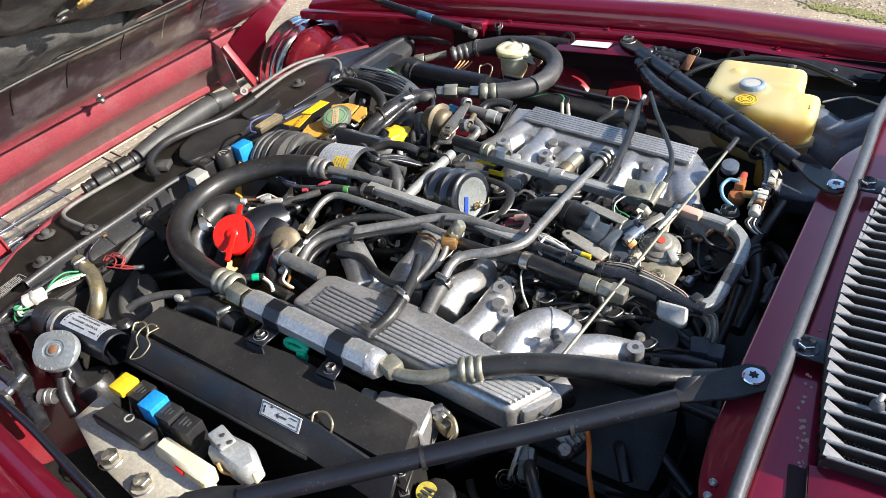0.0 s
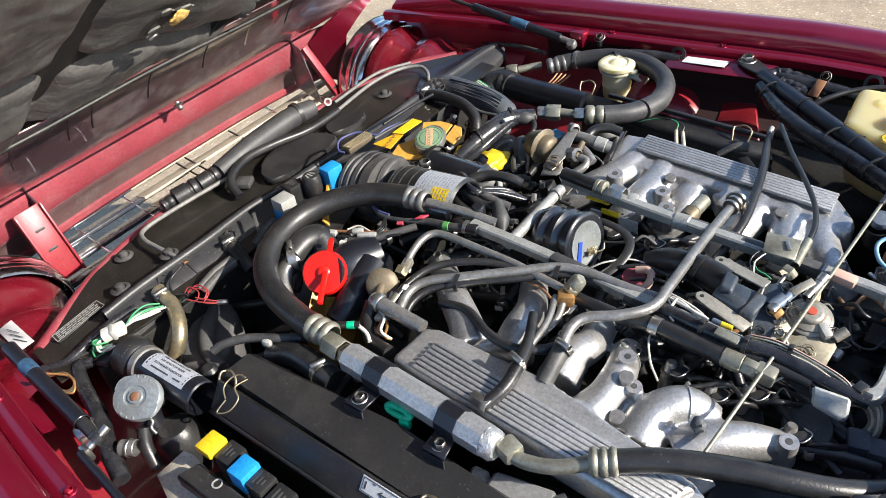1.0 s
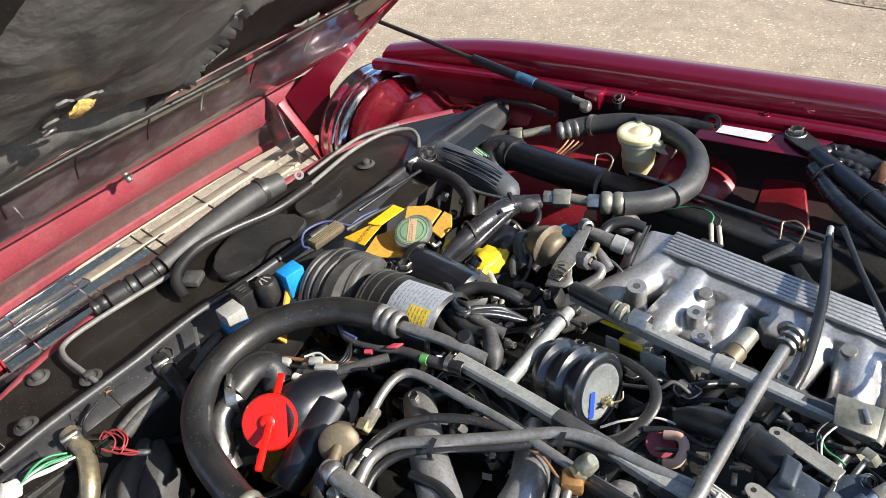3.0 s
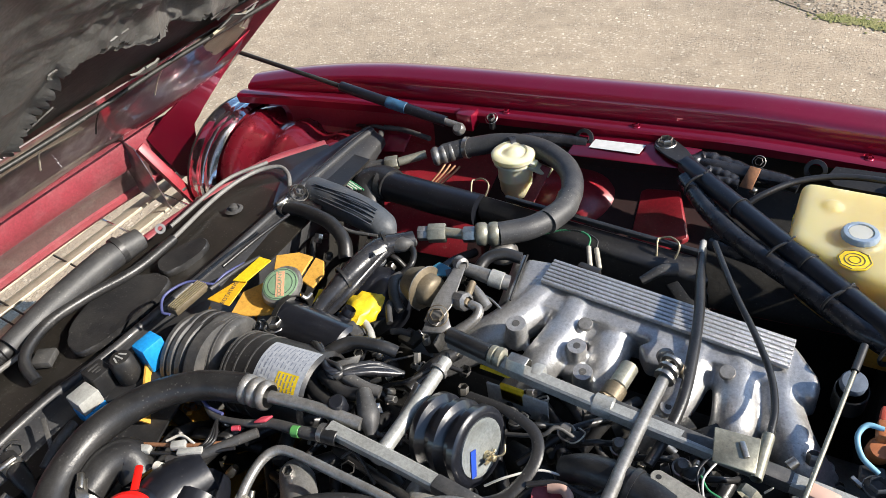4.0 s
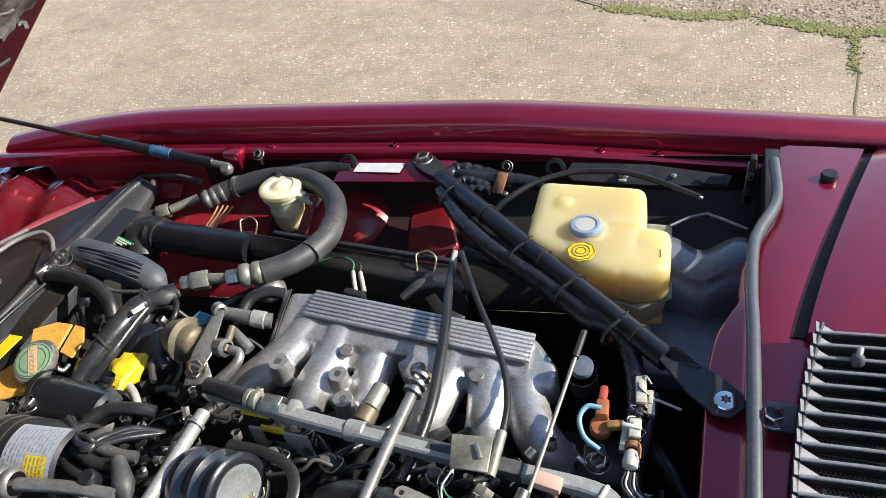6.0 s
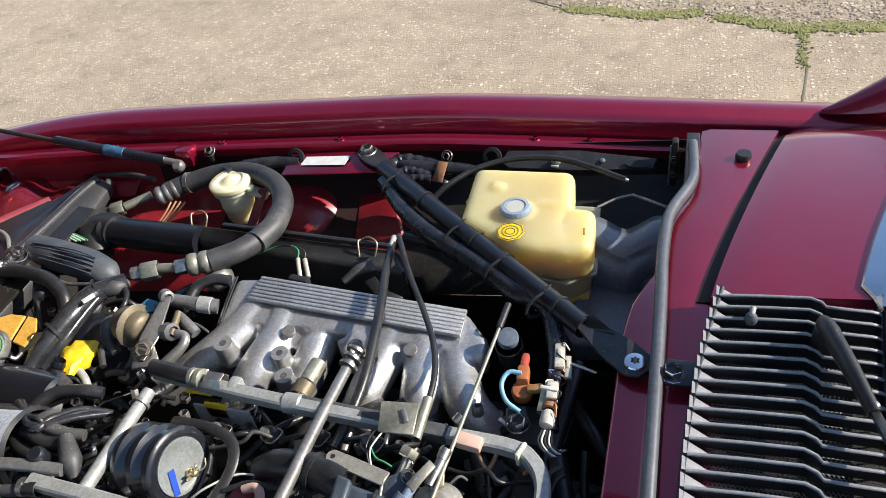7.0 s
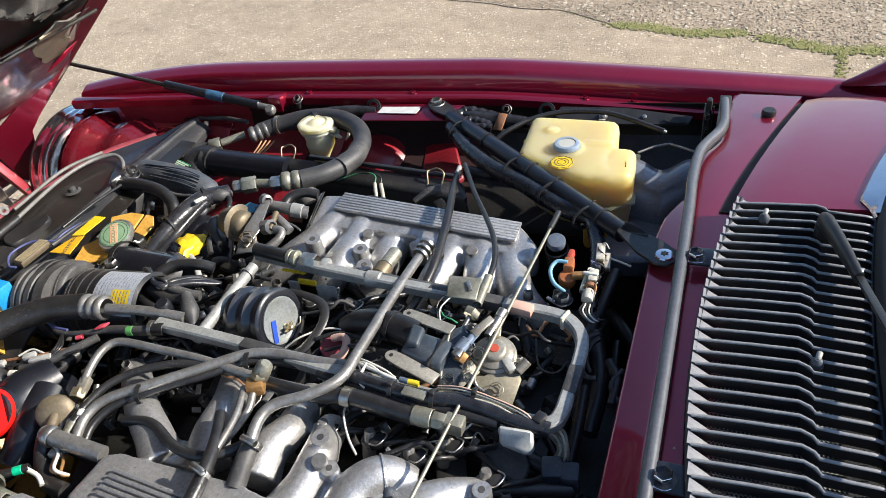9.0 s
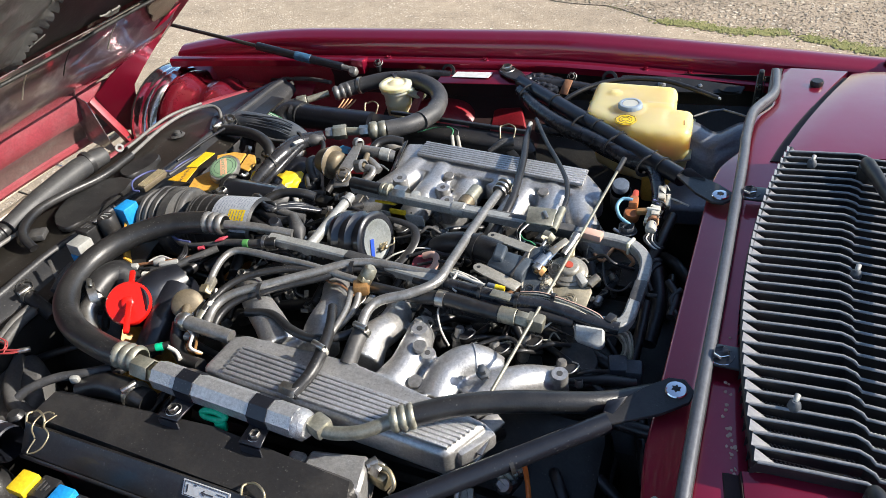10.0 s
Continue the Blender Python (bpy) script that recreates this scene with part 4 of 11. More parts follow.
# seal strip along the scuttle
seal = [(0.013, 0.37, 0.905), (0.012, 0.55, 0.935), (0.008, 0.70, 0.946), (0.006, 0.98, 0.951), (0.003, 1.25, 0.950), (0.000, 1.36, 0.945), (0.002, 1.44, 0.938), (0.010, 1.48, 0.934), (0.026, 1.53, 0.928), (0.032, 1.565, 0.925), (0.031, 1.61, 0.923), (0.029, 1.648, 0.921)]
ss = thing("weather_seal", "grey rubber weather seal along the scuttle", "seal")
part("bead", tube(seal, 0.0072, 12, 8), "strip", ss)
part("base_strip", tube([(x + 0.004, y, z - 0.007) for x, y, z in seal], 0.0045, 8, 6), "rubber", ss, "black base strip")

# louvred grille
grille = thing("cowl_grille", "black louvred air intake grille below the windscreen", "grille")
# black sheet painted as the unlit depth between the slats
part("tray", box((0.146, CY, 0.926), (0.196, 0.596, 0.006), 0.001), "pitch", grille)
# front wall added to stop sun passing between slats onto the scuttle
bm = bmesh.new()
loft(bm, [[V((0.0335 + 0.37 * (0.3 * k / 12) ** 2, CY + 0.3 * k / 12, z)) for z in (0.930, 0.9595)] for k in range(-12, 13)], caps=False, closed=False)
finish(bm)
bmesh.ops.solidify(bm, geom=list(bm.faces), thickness=0.0015)
part("front_skirt", bm, "black", grille)
part("frame_rail", tube([(0.034 + 0.37 * (0.3 * k / 6) ** 2, CY + 0.3 * k / 6, 0.9585) for k in range(-6, 7)], 0.0038, 8, 3), "slat", grille)
part("frame_rail", tube([(0.209 + 0.22 * (0.3 * k / 6) ** 2, CY + 0.3 * k / 6, 0.955) for k in range(-6, 7)], 0.005, 6, 2), "black", grille)


def slat_mesh():
    bm = bmesh.new()
    pts = [(0.054, 0.0, 0.952), (0.060, 0.0, 0.963), (0.165, 0.0, 0.969), (0.178, -0.0125, 0.970), (0.228, -0.0125, 0.968), (0.240, -0.010, 0.962), (0.242, -0.010, 0.950)]
    rows = []
    for x, y, z in pts:
        rows.append([V((x, y + 0.0010, z - 0.0004)), V((x, y - 0.0006, z + 0.0004)), V((x, y - 0.0012, z - 0.001)), V((x, y - 0.0012, z - 0.003)), V((x, y + 0.0002, z - 0.0150)), V((x, y + 0.0014, z - 0.0155))])
    loft(bm, rows)
    return bm


first = part("slat", slat_mesh(), "slat", grille)
# leaf-shaped pale plate stands in for the sunlit inner end wall
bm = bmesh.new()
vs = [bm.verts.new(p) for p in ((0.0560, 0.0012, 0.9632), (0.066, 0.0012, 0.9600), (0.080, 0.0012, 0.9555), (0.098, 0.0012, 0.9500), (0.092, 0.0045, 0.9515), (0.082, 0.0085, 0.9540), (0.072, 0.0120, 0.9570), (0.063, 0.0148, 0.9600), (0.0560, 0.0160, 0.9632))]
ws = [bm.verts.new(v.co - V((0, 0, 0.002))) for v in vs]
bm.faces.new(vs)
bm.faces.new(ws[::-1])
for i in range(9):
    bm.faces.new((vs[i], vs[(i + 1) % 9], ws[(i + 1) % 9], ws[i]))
# pale strip on each top edge, painted as if sunlit
edge = part("slat_edge", tube([(0.060, 0, 0.9634), (0.164, 0, 0.9694), (0.179, -0.0125, 0.9704), (0.228, -0.0125, 0.9684), (0.239, -0.011, 0.9635)], 0.0015, 10, 2, flat=1.3), "slatedge", grille, "pale slat edge painted as sunlit")
fil = part("slat_end", bm, "slatend", grille, "pale slat end painted as sunlit")
NS = 34
for i in range(NS):
    y = 1.2835 - 0.0177 * i
    xf, xr = 0.0300 + 0.37 * (y - CY) ** 2, 0.208 + 0.22 * (y - CY) ** 2
    sx = (xr - xf) / (0.242 - 0.054)
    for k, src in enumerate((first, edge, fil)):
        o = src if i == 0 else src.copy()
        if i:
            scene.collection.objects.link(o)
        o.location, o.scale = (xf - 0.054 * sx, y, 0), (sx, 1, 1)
# expanded metal under the louvres: zigzag strands that touch their neighbours
verts, faces = [], []
for j in range(176):
    y0 = CY - 0.29 + 0.58 * j / 175
    base = len(verts)
    n = 78
    for i in range(n):
        x = 0.052 + 0.150 * i / (n - 1) + 0.30 * (y0 - CY) ** 2
        y = y0 + (0.0012 if i % 2 else -0.0012) * (1 if j % 2 else -1)
        z = 0.9520 + (0.0008 if i % 2 else -0.0004) + 0.0007 * noise.noise((x * 60, y * 60, 0))
        verts += [(x, y - 0.0003, z), (x, y + 0.0003, z), (x, y, z - 0.0007)]
    for i in range(n - 1):
        p, q = base + 3 * i, base + 3 * i + 3
        faces += [(p, p + 1, q + 1, q), (p + 1, p + 2, q + 2, q + 1), (p + 2, p, q, q + 2)]
me = bpy.data.meshes.new("insect_mesh")
me.from_pydata(verts, [], faces)
me.materials.append(M["meshwire"])
tagged(new("insect_mesh", me), "steel insect mesh glinting below the louvres", "mesh", kind="stuff")
for x, y in ((0.096, 1.247), (0.152, 1.003), (0.096, 0.775)):
    nz = thing("washer_jet", "small silver fixing in the grille", "fixing", "grille fixings", at=(0, 0, 0))
    part("body", lathe([(0.0055, 0), (0.007, 0.004), (0.006, 0.010), (0.003, 0.013)], (x, y, 0.962), (0, 0, 1), 12), "bluegrey", nz)
    part("tip", cyl((x, y, 0.973), (x + 0.002, y + 0.009, 0.976), 0.003, 8), "grey", nz)

# bracket bolts that hold the grille, and rubber buffers
for y in (0.84, 1.174):
    tab = thing("grille_bracket", "blue-black bracket with a plated bolt", "bracket", "grille brackets")
    part("tab", box((0.036, y + 0.002, 0.951), (0.045, 0.034, 0.004), 0.0015), "satin", tab)
    bolt((0.021, y, 0.951), 0.0095, tab, material="chrome")
buf = thing("bonnet_buffer", "black rubber bonnet buffer on a stud", "buffer")
part("pad", lathe([(0.006, 0), (0.011, 0.002), (0.012, 0.012), (0.010, 0.016)], (0.101, 1.633, 0.900), (0, 0, 1), 16), "rubber", buf)
part("stud", cyl((0.101, 1.633, 0.884), (0.101, 1.633, 0.901), 0.005, 10), "steel", buf)
hook = thing("bonnet_catch", "thin steel bonnet catch blade", "catch")
part("blade", plate([(0.030, 1.655, 0.84), (0.030, 1.675, 0.84), (0.032, 1.672, 0.905), (0.032, 1.662, 0.91)], 0.003, 0.0008, (1, 0, 0)), "steel", hook)
bolt((0.128, 1.668, 0.888), 0.007, hook, material="paint")

# far and near stays, bolted from scuttle to wing
def stay(name, a, b, label, group, r):
    s = thing(name, label, "stay", group)
    a, b = V(a), V(b)
    d = (b - a).normalized()
    w = d.cross(V((0, 0, 1))).normalized()
    part("rod", tube([a + d * 0.085 - V((0, 0, 0.004)), lerp(a, b, 0.5) - V((0, 0, 0.004)), b - d * 0.06 - V((0, 0, 0.004))], r, 16, 6), "satin", s)
    for p, q, wd in ((a, a + d * 0.085, 0.021), (b, b - d * 0.07, 0.019)):
        e = (q - p).normalized()
        poly = [p - e * 0.018 + w * wd * 0.5, p - e * 0.018 - w * wd * 0.5, p - e * 0.004 - w * wd, p + e * 0.03 - w * wd, q - w * r * 0.8, q + e * 0.015, q + w * r * 0.8, p + e * 0.03 + w * wd, p - e * 0.004 + w * wd]
        part("flattened_end", plate(poly, 0.0045, 0.001), "black", s, "flattened tube end")
    return s


sf = stay("brace_rod", (-0.020, 1.214, 0.911), (-0.511, 1.657, 0.876), "black brace rod from the scuttle to the wing", "brace rods", 0.0145)
sn = stay("brace_rod", (-0.020, 0.809, 0.911), (-0.506, 0.396, 0.865), "black brace rod from the scuttle to the wing", "brace rods", 0.0118)
for s, p in ((sf, (-0.020, 1.214, 0.9155)), (sn, (-0.020, 0.809, 0.9155))):
    part("bolt", lathe([(0.012, 0), (0.0125, 0.0015), (0.0115, 0.003), (0.0075, 0.0038), (0.0040, 0.0040)], p, (0, 0, 1), 24), "chrome", s, "round plated socket bolt")
    part("socket", lathe([(0.0045, 0), (0.0045, 0.0044), (0.004, 0.0045)], p, (0, 0, 1), 24, lobes=6, lobe=0.25), "dark", s)
bolt((-0.511, 1.657, 0.880), 0.011, sf)
for u in (0.30, 0.52, 0.62, 0.80):
    q = lerp((-0.511, 1.657, 0.872), (-0.020, 1.214, 0.907), u)
    part("cable_tie", lathe([(0.0148, -0.002), (0.0165, -0.002), (0.0165, 0.002), (0.0148, 0.002)], q, (0.49, -0.44, 0.03), 20), "black", sf)
for u in (0.42, 0.68):
    q = lerp((-0.506, 0.396, 0.865), (-0.020, 0.809, 0.907), u)
    part("cable_tie", lathe([(0.0120, -0.0025), (0.0138, -0.0025), (0.0138, 0.0025), (0.0120, 0.0025)], q - V((0, 0, 0.004)), V((-0.020, 0.809, 0.907)) - V((-0.506, 0.396, 0.865)), 20), "black", sn)
NR_A, NR_B = V((-0.506, 0.396, 0.861)), V((-0.020, 0.809, 0.903))
rnd = random.Random(12)
for u, r_, ln_ in ((0.800, 0.0123, 0.010), (0.822, 0.0124, 0.014), (0.842, 0.0122, 0.008)):
    c = lerp(NR_A, NR_B, u)
    dv = (NR_B - NR_A).normalized()
    wv = dv.cross(V((0, 0, 1))).normalized()
    bm = bmesh.new()
    loft(bm, [[c + dv * (ln_ * (j / 4 - 0.5) + rnd.uniform(-0.001, 0.001)) + (wv * math.sin(g) + V((0, 0, 1)) * math.cos(g)) * r_ * 1.015 for j in range(5)] for g in [0.15 + 0.14 * i + 0.05 * rnd.random() for i in range(5)]], caps=False, closed=False)
    part("bare_patch", bm, "steel", sn, "paint chipped to bare metal")
wings_plate = thing("wing_bracket", "red bracket with a blank pale label on the wing", "bracket")
part("plate", plate([(-0.66, 1.600, 0.862), (-0.47, 1.612, 0.868), (-0.455, 1.668, 0.872), (-0.66, 1.665, 0.868)], 0.003), "paint", wings_plate)
part("label", plate([(-0.630, 1.624, 0.869), (-0.544, 1.625, 0.873), (-0.542, 1.651, 0.874), (-0.628, 1.649, 0.870)], 0.001, 0.0002), "paper", wings_plate, "blank pale label")

# ---- bonnet, hinged at the nose and propped open ----
bonnet = thing("bonnet", "open dark red bonnet with a torn black felt lining", "bonnet")
HA = radians(39)
H0, HD, HN = V((-1.459, 0, 0.915)), V((math.cos(HA), 0, math.sin(HA))), V((math.sin(HA), 0, -math.cos(HA)))


def hood(s, y, n=0.0):
    p = H0 + HD * s + HN * n
    p.y = y
    return p


def hood_sheet(s0, s1, y0, y1, ns, ny, fn, thick=0.002):
    bm = bmesh.new()
    rows = []
    for i in range(ns + 1):
        s = s0 + (s1 - s0) * i / ns
        rows.append([hood(s, y0 + (y1 - y0) * j / ny, fn(s, y0 + (y1 - y0) * j / ny)) for j in range(ny + 1)])
    loft(bm, rows, caps=False, closed=False)
    finish(bm)
    bmesh.ops.solidify(bm, geom=list(bm.faces), thickness=thick)
    return bm


hy0, hy1 = 0.395, 1.602
part("outer_skin", hood_sheet(-0.10, 1.36, hy0, hy1, 20, 20, lambda s, y: -0.045 + 0.05 * (abs(y - CY) / 0.63) ** 4), "paint", bonnet, "glossy dark red outer skin")
frame_n = lambda s, y: 0.006 + 0.022 * math.sin(math.pi * min(1, max(0, (s + 0.05) / 0.36))) - 0.012 * (s > 0.12) * math.sin(math.pi * (s - 0.12) / 0.19) + 0.0015 * noise.noise((s * 9, y * 5, 1))
part("inner_frame", hood_sheet(-0.055, 0.315, 0.44, 1.572, 22, 40, frame_n), "paint_dull", bonnet, "dull maroon inner frame with dust, painted sheen and pressed channels")
for y0, y1 in ((0.395, 0.455), (1.545, 1.605)):
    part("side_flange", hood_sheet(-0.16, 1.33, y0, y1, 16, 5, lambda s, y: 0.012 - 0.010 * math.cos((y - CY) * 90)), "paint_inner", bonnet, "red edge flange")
part("lining_seal", tube([hood(0.322, y, 0.020 + 0.002 * math.sin(y * 13)) for y in [0.43 + 0.06 * k for k in range(20)]], 0.0040, 8, 2), "dark", bonnet, "black edge strip")
part("seal_bead", tube([hood(0.314, y, 0.020 + 0.002 * math.sin(y * 13)) for y in [0.43 + 0.06 * k for k in range(20)]], 0.0013, 6, 2), "grey", bonnet)


def fold(s, y):
    n = 0.012 + 0.020 * noise.noise((s * 3.0, y * 6.0, 0.3)) + 0.006 * noise.noise((s * 14, y * 14, 2.0))
    n -= 0.022 * math.exp(-((y - 0.665 - 0.25 * (s - 0.5)) / 0.028) ** 2)
    n -= 0.018 * math.exp(-((s - 0.43 - 0.10 * math.sin(y * 4)) / 0.02) ** 2)
    n -= 0.02 * math.exp(-((y - 1.25 + 0.3 * (s - 0.5)) / 0.03) ** 2)
    # pulled creases: sharp ridges that run in a few slanting families
    q = s + 0.04 * noise.noise((s * 6, y * 6, 4.0))
    for fs, fy, amp, ph in ((16, 9, 0.0050, 0.0), (-9, 21, 0.0040, 5.0), (30, -17, 0.0026, 9.0)):
        r = noise.noise((q * fs, y * fy, ph))
        n += amp * (0.30 + 0.70 * min(1.0, max(0.0, (y - 1.02) / 0.10))) * (1 - min(1.0, abs(r) * 3.2)) ** 2 * (0.4 + 0.6 * (noise.noise((s * 4, y * 4, ph + 1)) > -0.1))
    return n + (0.0018 if y > 1.05 else 0.0008) * noise.noise((s * 55, y * 48, 7.0))


def tear(y):
    """How far up the bonnet the lower edge of the lining has torn away."""
    knots = ((0.44, 0.30), (0.98, 0.31), (1.03, 0.44), (1.055, 0.53), (1.09, 0.553), (1.127, 0.532), (1.20, 0.503), (1.30, 0.488), (1.40, 0.470), (1.50, 0.440), (1.58, 0.41))
    for (a, p), (b, q) in zip(knots, knots[1:]):
        if y <= b:
            base = p + (q - p) * (y - a) / (b - a)
            break
    else:
        base = knots[-1][1]
    return base + (0.016 * noise.noise((y * 38, 2.0, 0)) + 0.009 * noise.noise((y * 95, 5.0, 0)) if y > 1.0 else 0.0)


def hung(s, y):
    e = tear(y)
    if s < e:
        return -0.012
    return fold(s, y) + 0.010 * math.exp(-((s - e) / 0.02) ** 2) * (y > 1.0)


part("felt_lining", hood_sheet(0.325, 1.30, 0.44, 1.58, 190, 230, hung, 0.004), "liner", bonnet, "sagging black felt lining torn along its lower edge")
part("lining_backing", hood_sheet(0.312, 1.32, 0.43, 1.59, 12, 14, lambda s, y: -0.004), "dark", bonnet, "black panel behind the torn lining")


def blob(c, r, seed, squash=0.5):
    bm = bmesh.new()
    bmesh.ops.create_icosphere(bm, subdivisions=3, radius=1)
    for v in bm.verts:
        k = 1 + 0.35 * noise.noise(v.co * 2.2 + V((seed, 0, 0))) + 0.15 * noise.noise(v.co * 6 + V((seed, 3, 0)))
        q = v.co * k * r
        v.co = V(c) + HD * q.x + V((0, 1, 0)) * q.y + HN * q.z * squash
    return bm


def patch(pts, n, th, material, name, label=""):
    bm = bmesh.new()
    lo = [bm.verts.new(hood(s, y, n + fold(s, y))) for s, y in pts]
    hi = [bm.verts.new(hood(s, y, n + th + fold(s, y))) for s, y in pts]
    bm.faces.new(lo[::-1])
    bm.faces.new(hi)
    for i in range(len(pts)):
        j = (i + 1) % len(pts)
        bm.faces.new((lo[i], lo[j], hi[j], hi[i]))
    return part(name, bm, material, bonnet, label)


patch([(0.512, 0.768), (0.530, 0.772), (0.552, 0.792), (0.560, 0.812), (0.546, 0.818), (0.528, 0.806), (0.514, 0.79)], 0.010, 0.002, "dark", "torn_hole", "dark torn hole")
for s0, y0, rs, ry in ((0.512, 0.783, 0.018, 0.014), (0.548, 0.820, 0.020, 0.016), (0.560, 0.790, 0.012, 0.010)):
    patch([(s0 + rs * (0.75 + 0.35 * math.sin(7 * g)) * math.sin(g), y0 + ry * (0.8 + 0.3 * math.cos(5 * g)) * math.cos(g)) for g in [2 * math.pi * i / 14 for i in range(14)]], 0.011, 0.003, "tatter", "tatter", "pale torn backing")
part("foam", blob(hood(0.549, 0.806, 0.034), 0.015, 1, 0.35), "foam", bonnet, "torn yellow foam")
part("metal_eye", tube([hood(0.512, 0.772, 0.032), hood(0.519, 0.766, 0.034), hood(0.525, 0.774, 0.034), hood(0.517, 0.780, 0.032), hood(0.512, 0.772, 0.032)], 0.0022, 6, 4), "steel", bonnet)
patch([(0.345, 0.95), (0.375, 0.965), (0.395, 1.02), (0.405, 1.08), (0.39, 1.09), (0.37, 1.05), (0.35, 1.02)], 0.006, 0.002, "dark", "torn_hole", "dark torn gap")
rnd = random.Random(8)


def ragged(s0, y0, rs, ry, n=13):
    return [(s0 + rs * rnd.uniform(0.45, 1.15) * math.sin(2 * math.pi * i / n), y0 + ry * rnd.uniform(0.45, 1.15) * math.cos(2 * math.pi * i / n)) for i in range(n)]


for s0, y0, rs, ry, mt in ((0.62, 1.44, 0.03, 0.04, "dark"), (0.64, 1.28, 0.03, 0.05, "dark")):
    patch(ragged(s0, y0, rs, ry), 0.006, 0.002, mt, "torn_hole", "dark torn gap")
for s0, y0, rs, ry in ((0.345, 1.46, 0.022, 0.06), (0.40, 1.45, 0.022, 0.04), (0.455, 1.365, 0.016, 0.035), (0.41, 1.225, 0.010, 0.028), (0.57, 1.24, 0.012, 0.03), (0.53, 1.46, 0.016, 0.03), (0.62, 1.42, 0.02, 0.04)):
    patch(ragged(s0, y0, rs, ry), 0.010, 0.003, "tatter", "tatter", "pale lining tatter")
patch([(0.335, 1.405), (0.300, 1.400), (0.262, 1.425), (0.240, 1.450), (0.205, 1.470), (0.168, 1.505), (0.135, 1.552), (0.172, 1.562), (0.205, 1.540), (0.250, 1.532), (0.262, 1.512), (0.300, 1.508), (0.335, 1.492), (0.350, 1.450)], 0.010, 0.004, "beigedark", "tatter", "pale torn scrap at the bonnet corner")


def flap(s0, y0, ln, drop, lift, seed):
    """A torn tongue of felt that hangs away from the bonnet."""
    rnd = random.Random(seed)
    bm = bmesh.new()
    cols = []
    nc = 9
    for i in range(nc):
        f = i / (nc - 1)
        y = y0 + (f - 0.5) * ln
        reach = drop * (0.35 + 0.65 * math.sin(math.pi * f)) * rnd.uniform(0.55, 1.15)
        col = []
        for j in range(4):
            g = j / 3
            sv = s0 - reach * g
            col.append(hood(sv, y + rnd.uniform(-0.004, 0.004) * g, 0.007 + fold(sv, y) + lift * g * g + rnd.uniform(-0.003, 0.003) * g))
        cols.append(col)
    loft(bm, cols, caps=False, closed=False)
    finish(bm)
    bmesh.ops.solidify(bm, geom=list(bm.faces), thickness=0.002)
    part("felt_flap", bm, "liner", bonnet, "torn hanging flap of felt")


rnd = random.Random(41)
for k in range(9):
    yf = 1.06 + 0.052 * k
    flap(tear(yf) + 0.006, yf, rnd.uniform(0.03, 0.08), rnd.uniform(0.010, 0.026), rnd.uniform(0.001, 0.007), 60 + k)
part("side_cheek", plate([hood(0.20, 1.598, 0.012), hood(0.10, 1.578, 0.016), (-1.424, 1.475, 0.86), (-1.435, 1.452, 0.74), (-1.458, 1.42, 0.76), (-1.470, 1.39, 0.865), hood(0.0, 1.43, 0.022), hood(0.20, 1.53, 0.022)], 0.003, 0.001, (0.6, -0.3, -0.5)), "paint", bonnet, "red side cheek by the hinge")
part("screw", lathe([(0.010, 0), (0.011, 0.003), (0.006, 0.006), (0.006, 0.012), (0.003, 0.014)], hood(0.012, 0.99, 0.018), HN, 10), "steel", bonnet)
for y in (0.52, 0.60, 0.70, 0.745, 0.86, 0.985, 1.09, 1.2, 1.33):
    part("tape_strip", tube([hood(0.27, y, frame_n(0.27, y) + 0.001), hood(0.225, y + 0.004, frame_n(0.225, y) + 0.001), hood(0.18, y + 0.010, frame_n(0.18, y) + 0.001)], 0.0022, 6, 3), "beige" if int(y * 100) % 2 else "dark", bonnet)


def nose(profile, y0, y1, name, material, label, th=0.002, ny=30, sag=0.0):
    bm = bmesh.new()
    rows = []
    for j in range(ny + 1):
        y = y0 + (y1 - y0) * j / ny
        b = 0.05 * (abs(y - CY) / 0.6) ** 3
        rows.append([V((x + b, y, z - 0.02 * (abs(y - CY) / 0.6) ** 3)) for x, z in profile])
    loft(bm, rows, caps=False, closed=False)
    finish(bm)
    bmesh.ops.solidify(bm, geom=list(bm.faces), thickness=th)
    return part(name, bm, material, bonnet, label)


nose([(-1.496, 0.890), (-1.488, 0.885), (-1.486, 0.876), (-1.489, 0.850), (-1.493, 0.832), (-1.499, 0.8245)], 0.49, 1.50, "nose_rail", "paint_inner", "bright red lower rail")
nose([(-1.4995, 0.824), (-1.510, 0.818), (-1.521, 0.795), (-1.526, 0.770)], 0.50, 1.49, "nose_recess", "dustgrey", "dust-covered maroon recess")
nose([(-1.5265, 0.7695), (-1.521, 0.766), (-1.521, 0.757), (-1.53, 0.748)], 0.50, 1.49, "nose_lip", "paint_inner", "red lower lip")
for y in (0.64, 0.80, 1.0, 1.2):
    part("drain_slot", bar((-1.514, y - 0.016, 0.818), (-1.514, y + 0.016, 0.818), 0.004, 0.010, 0.001, up=(0.6, 0, 0.6)), "dustgrey", bonnet)
    part("bead", lathe([(0.010, 0), (0.009, 0.0015), (0.003, 0.002)], (-1.526, y + 0.08, 0.79), (1, 0, 0.3), 16), "paint_dull", bonnet)
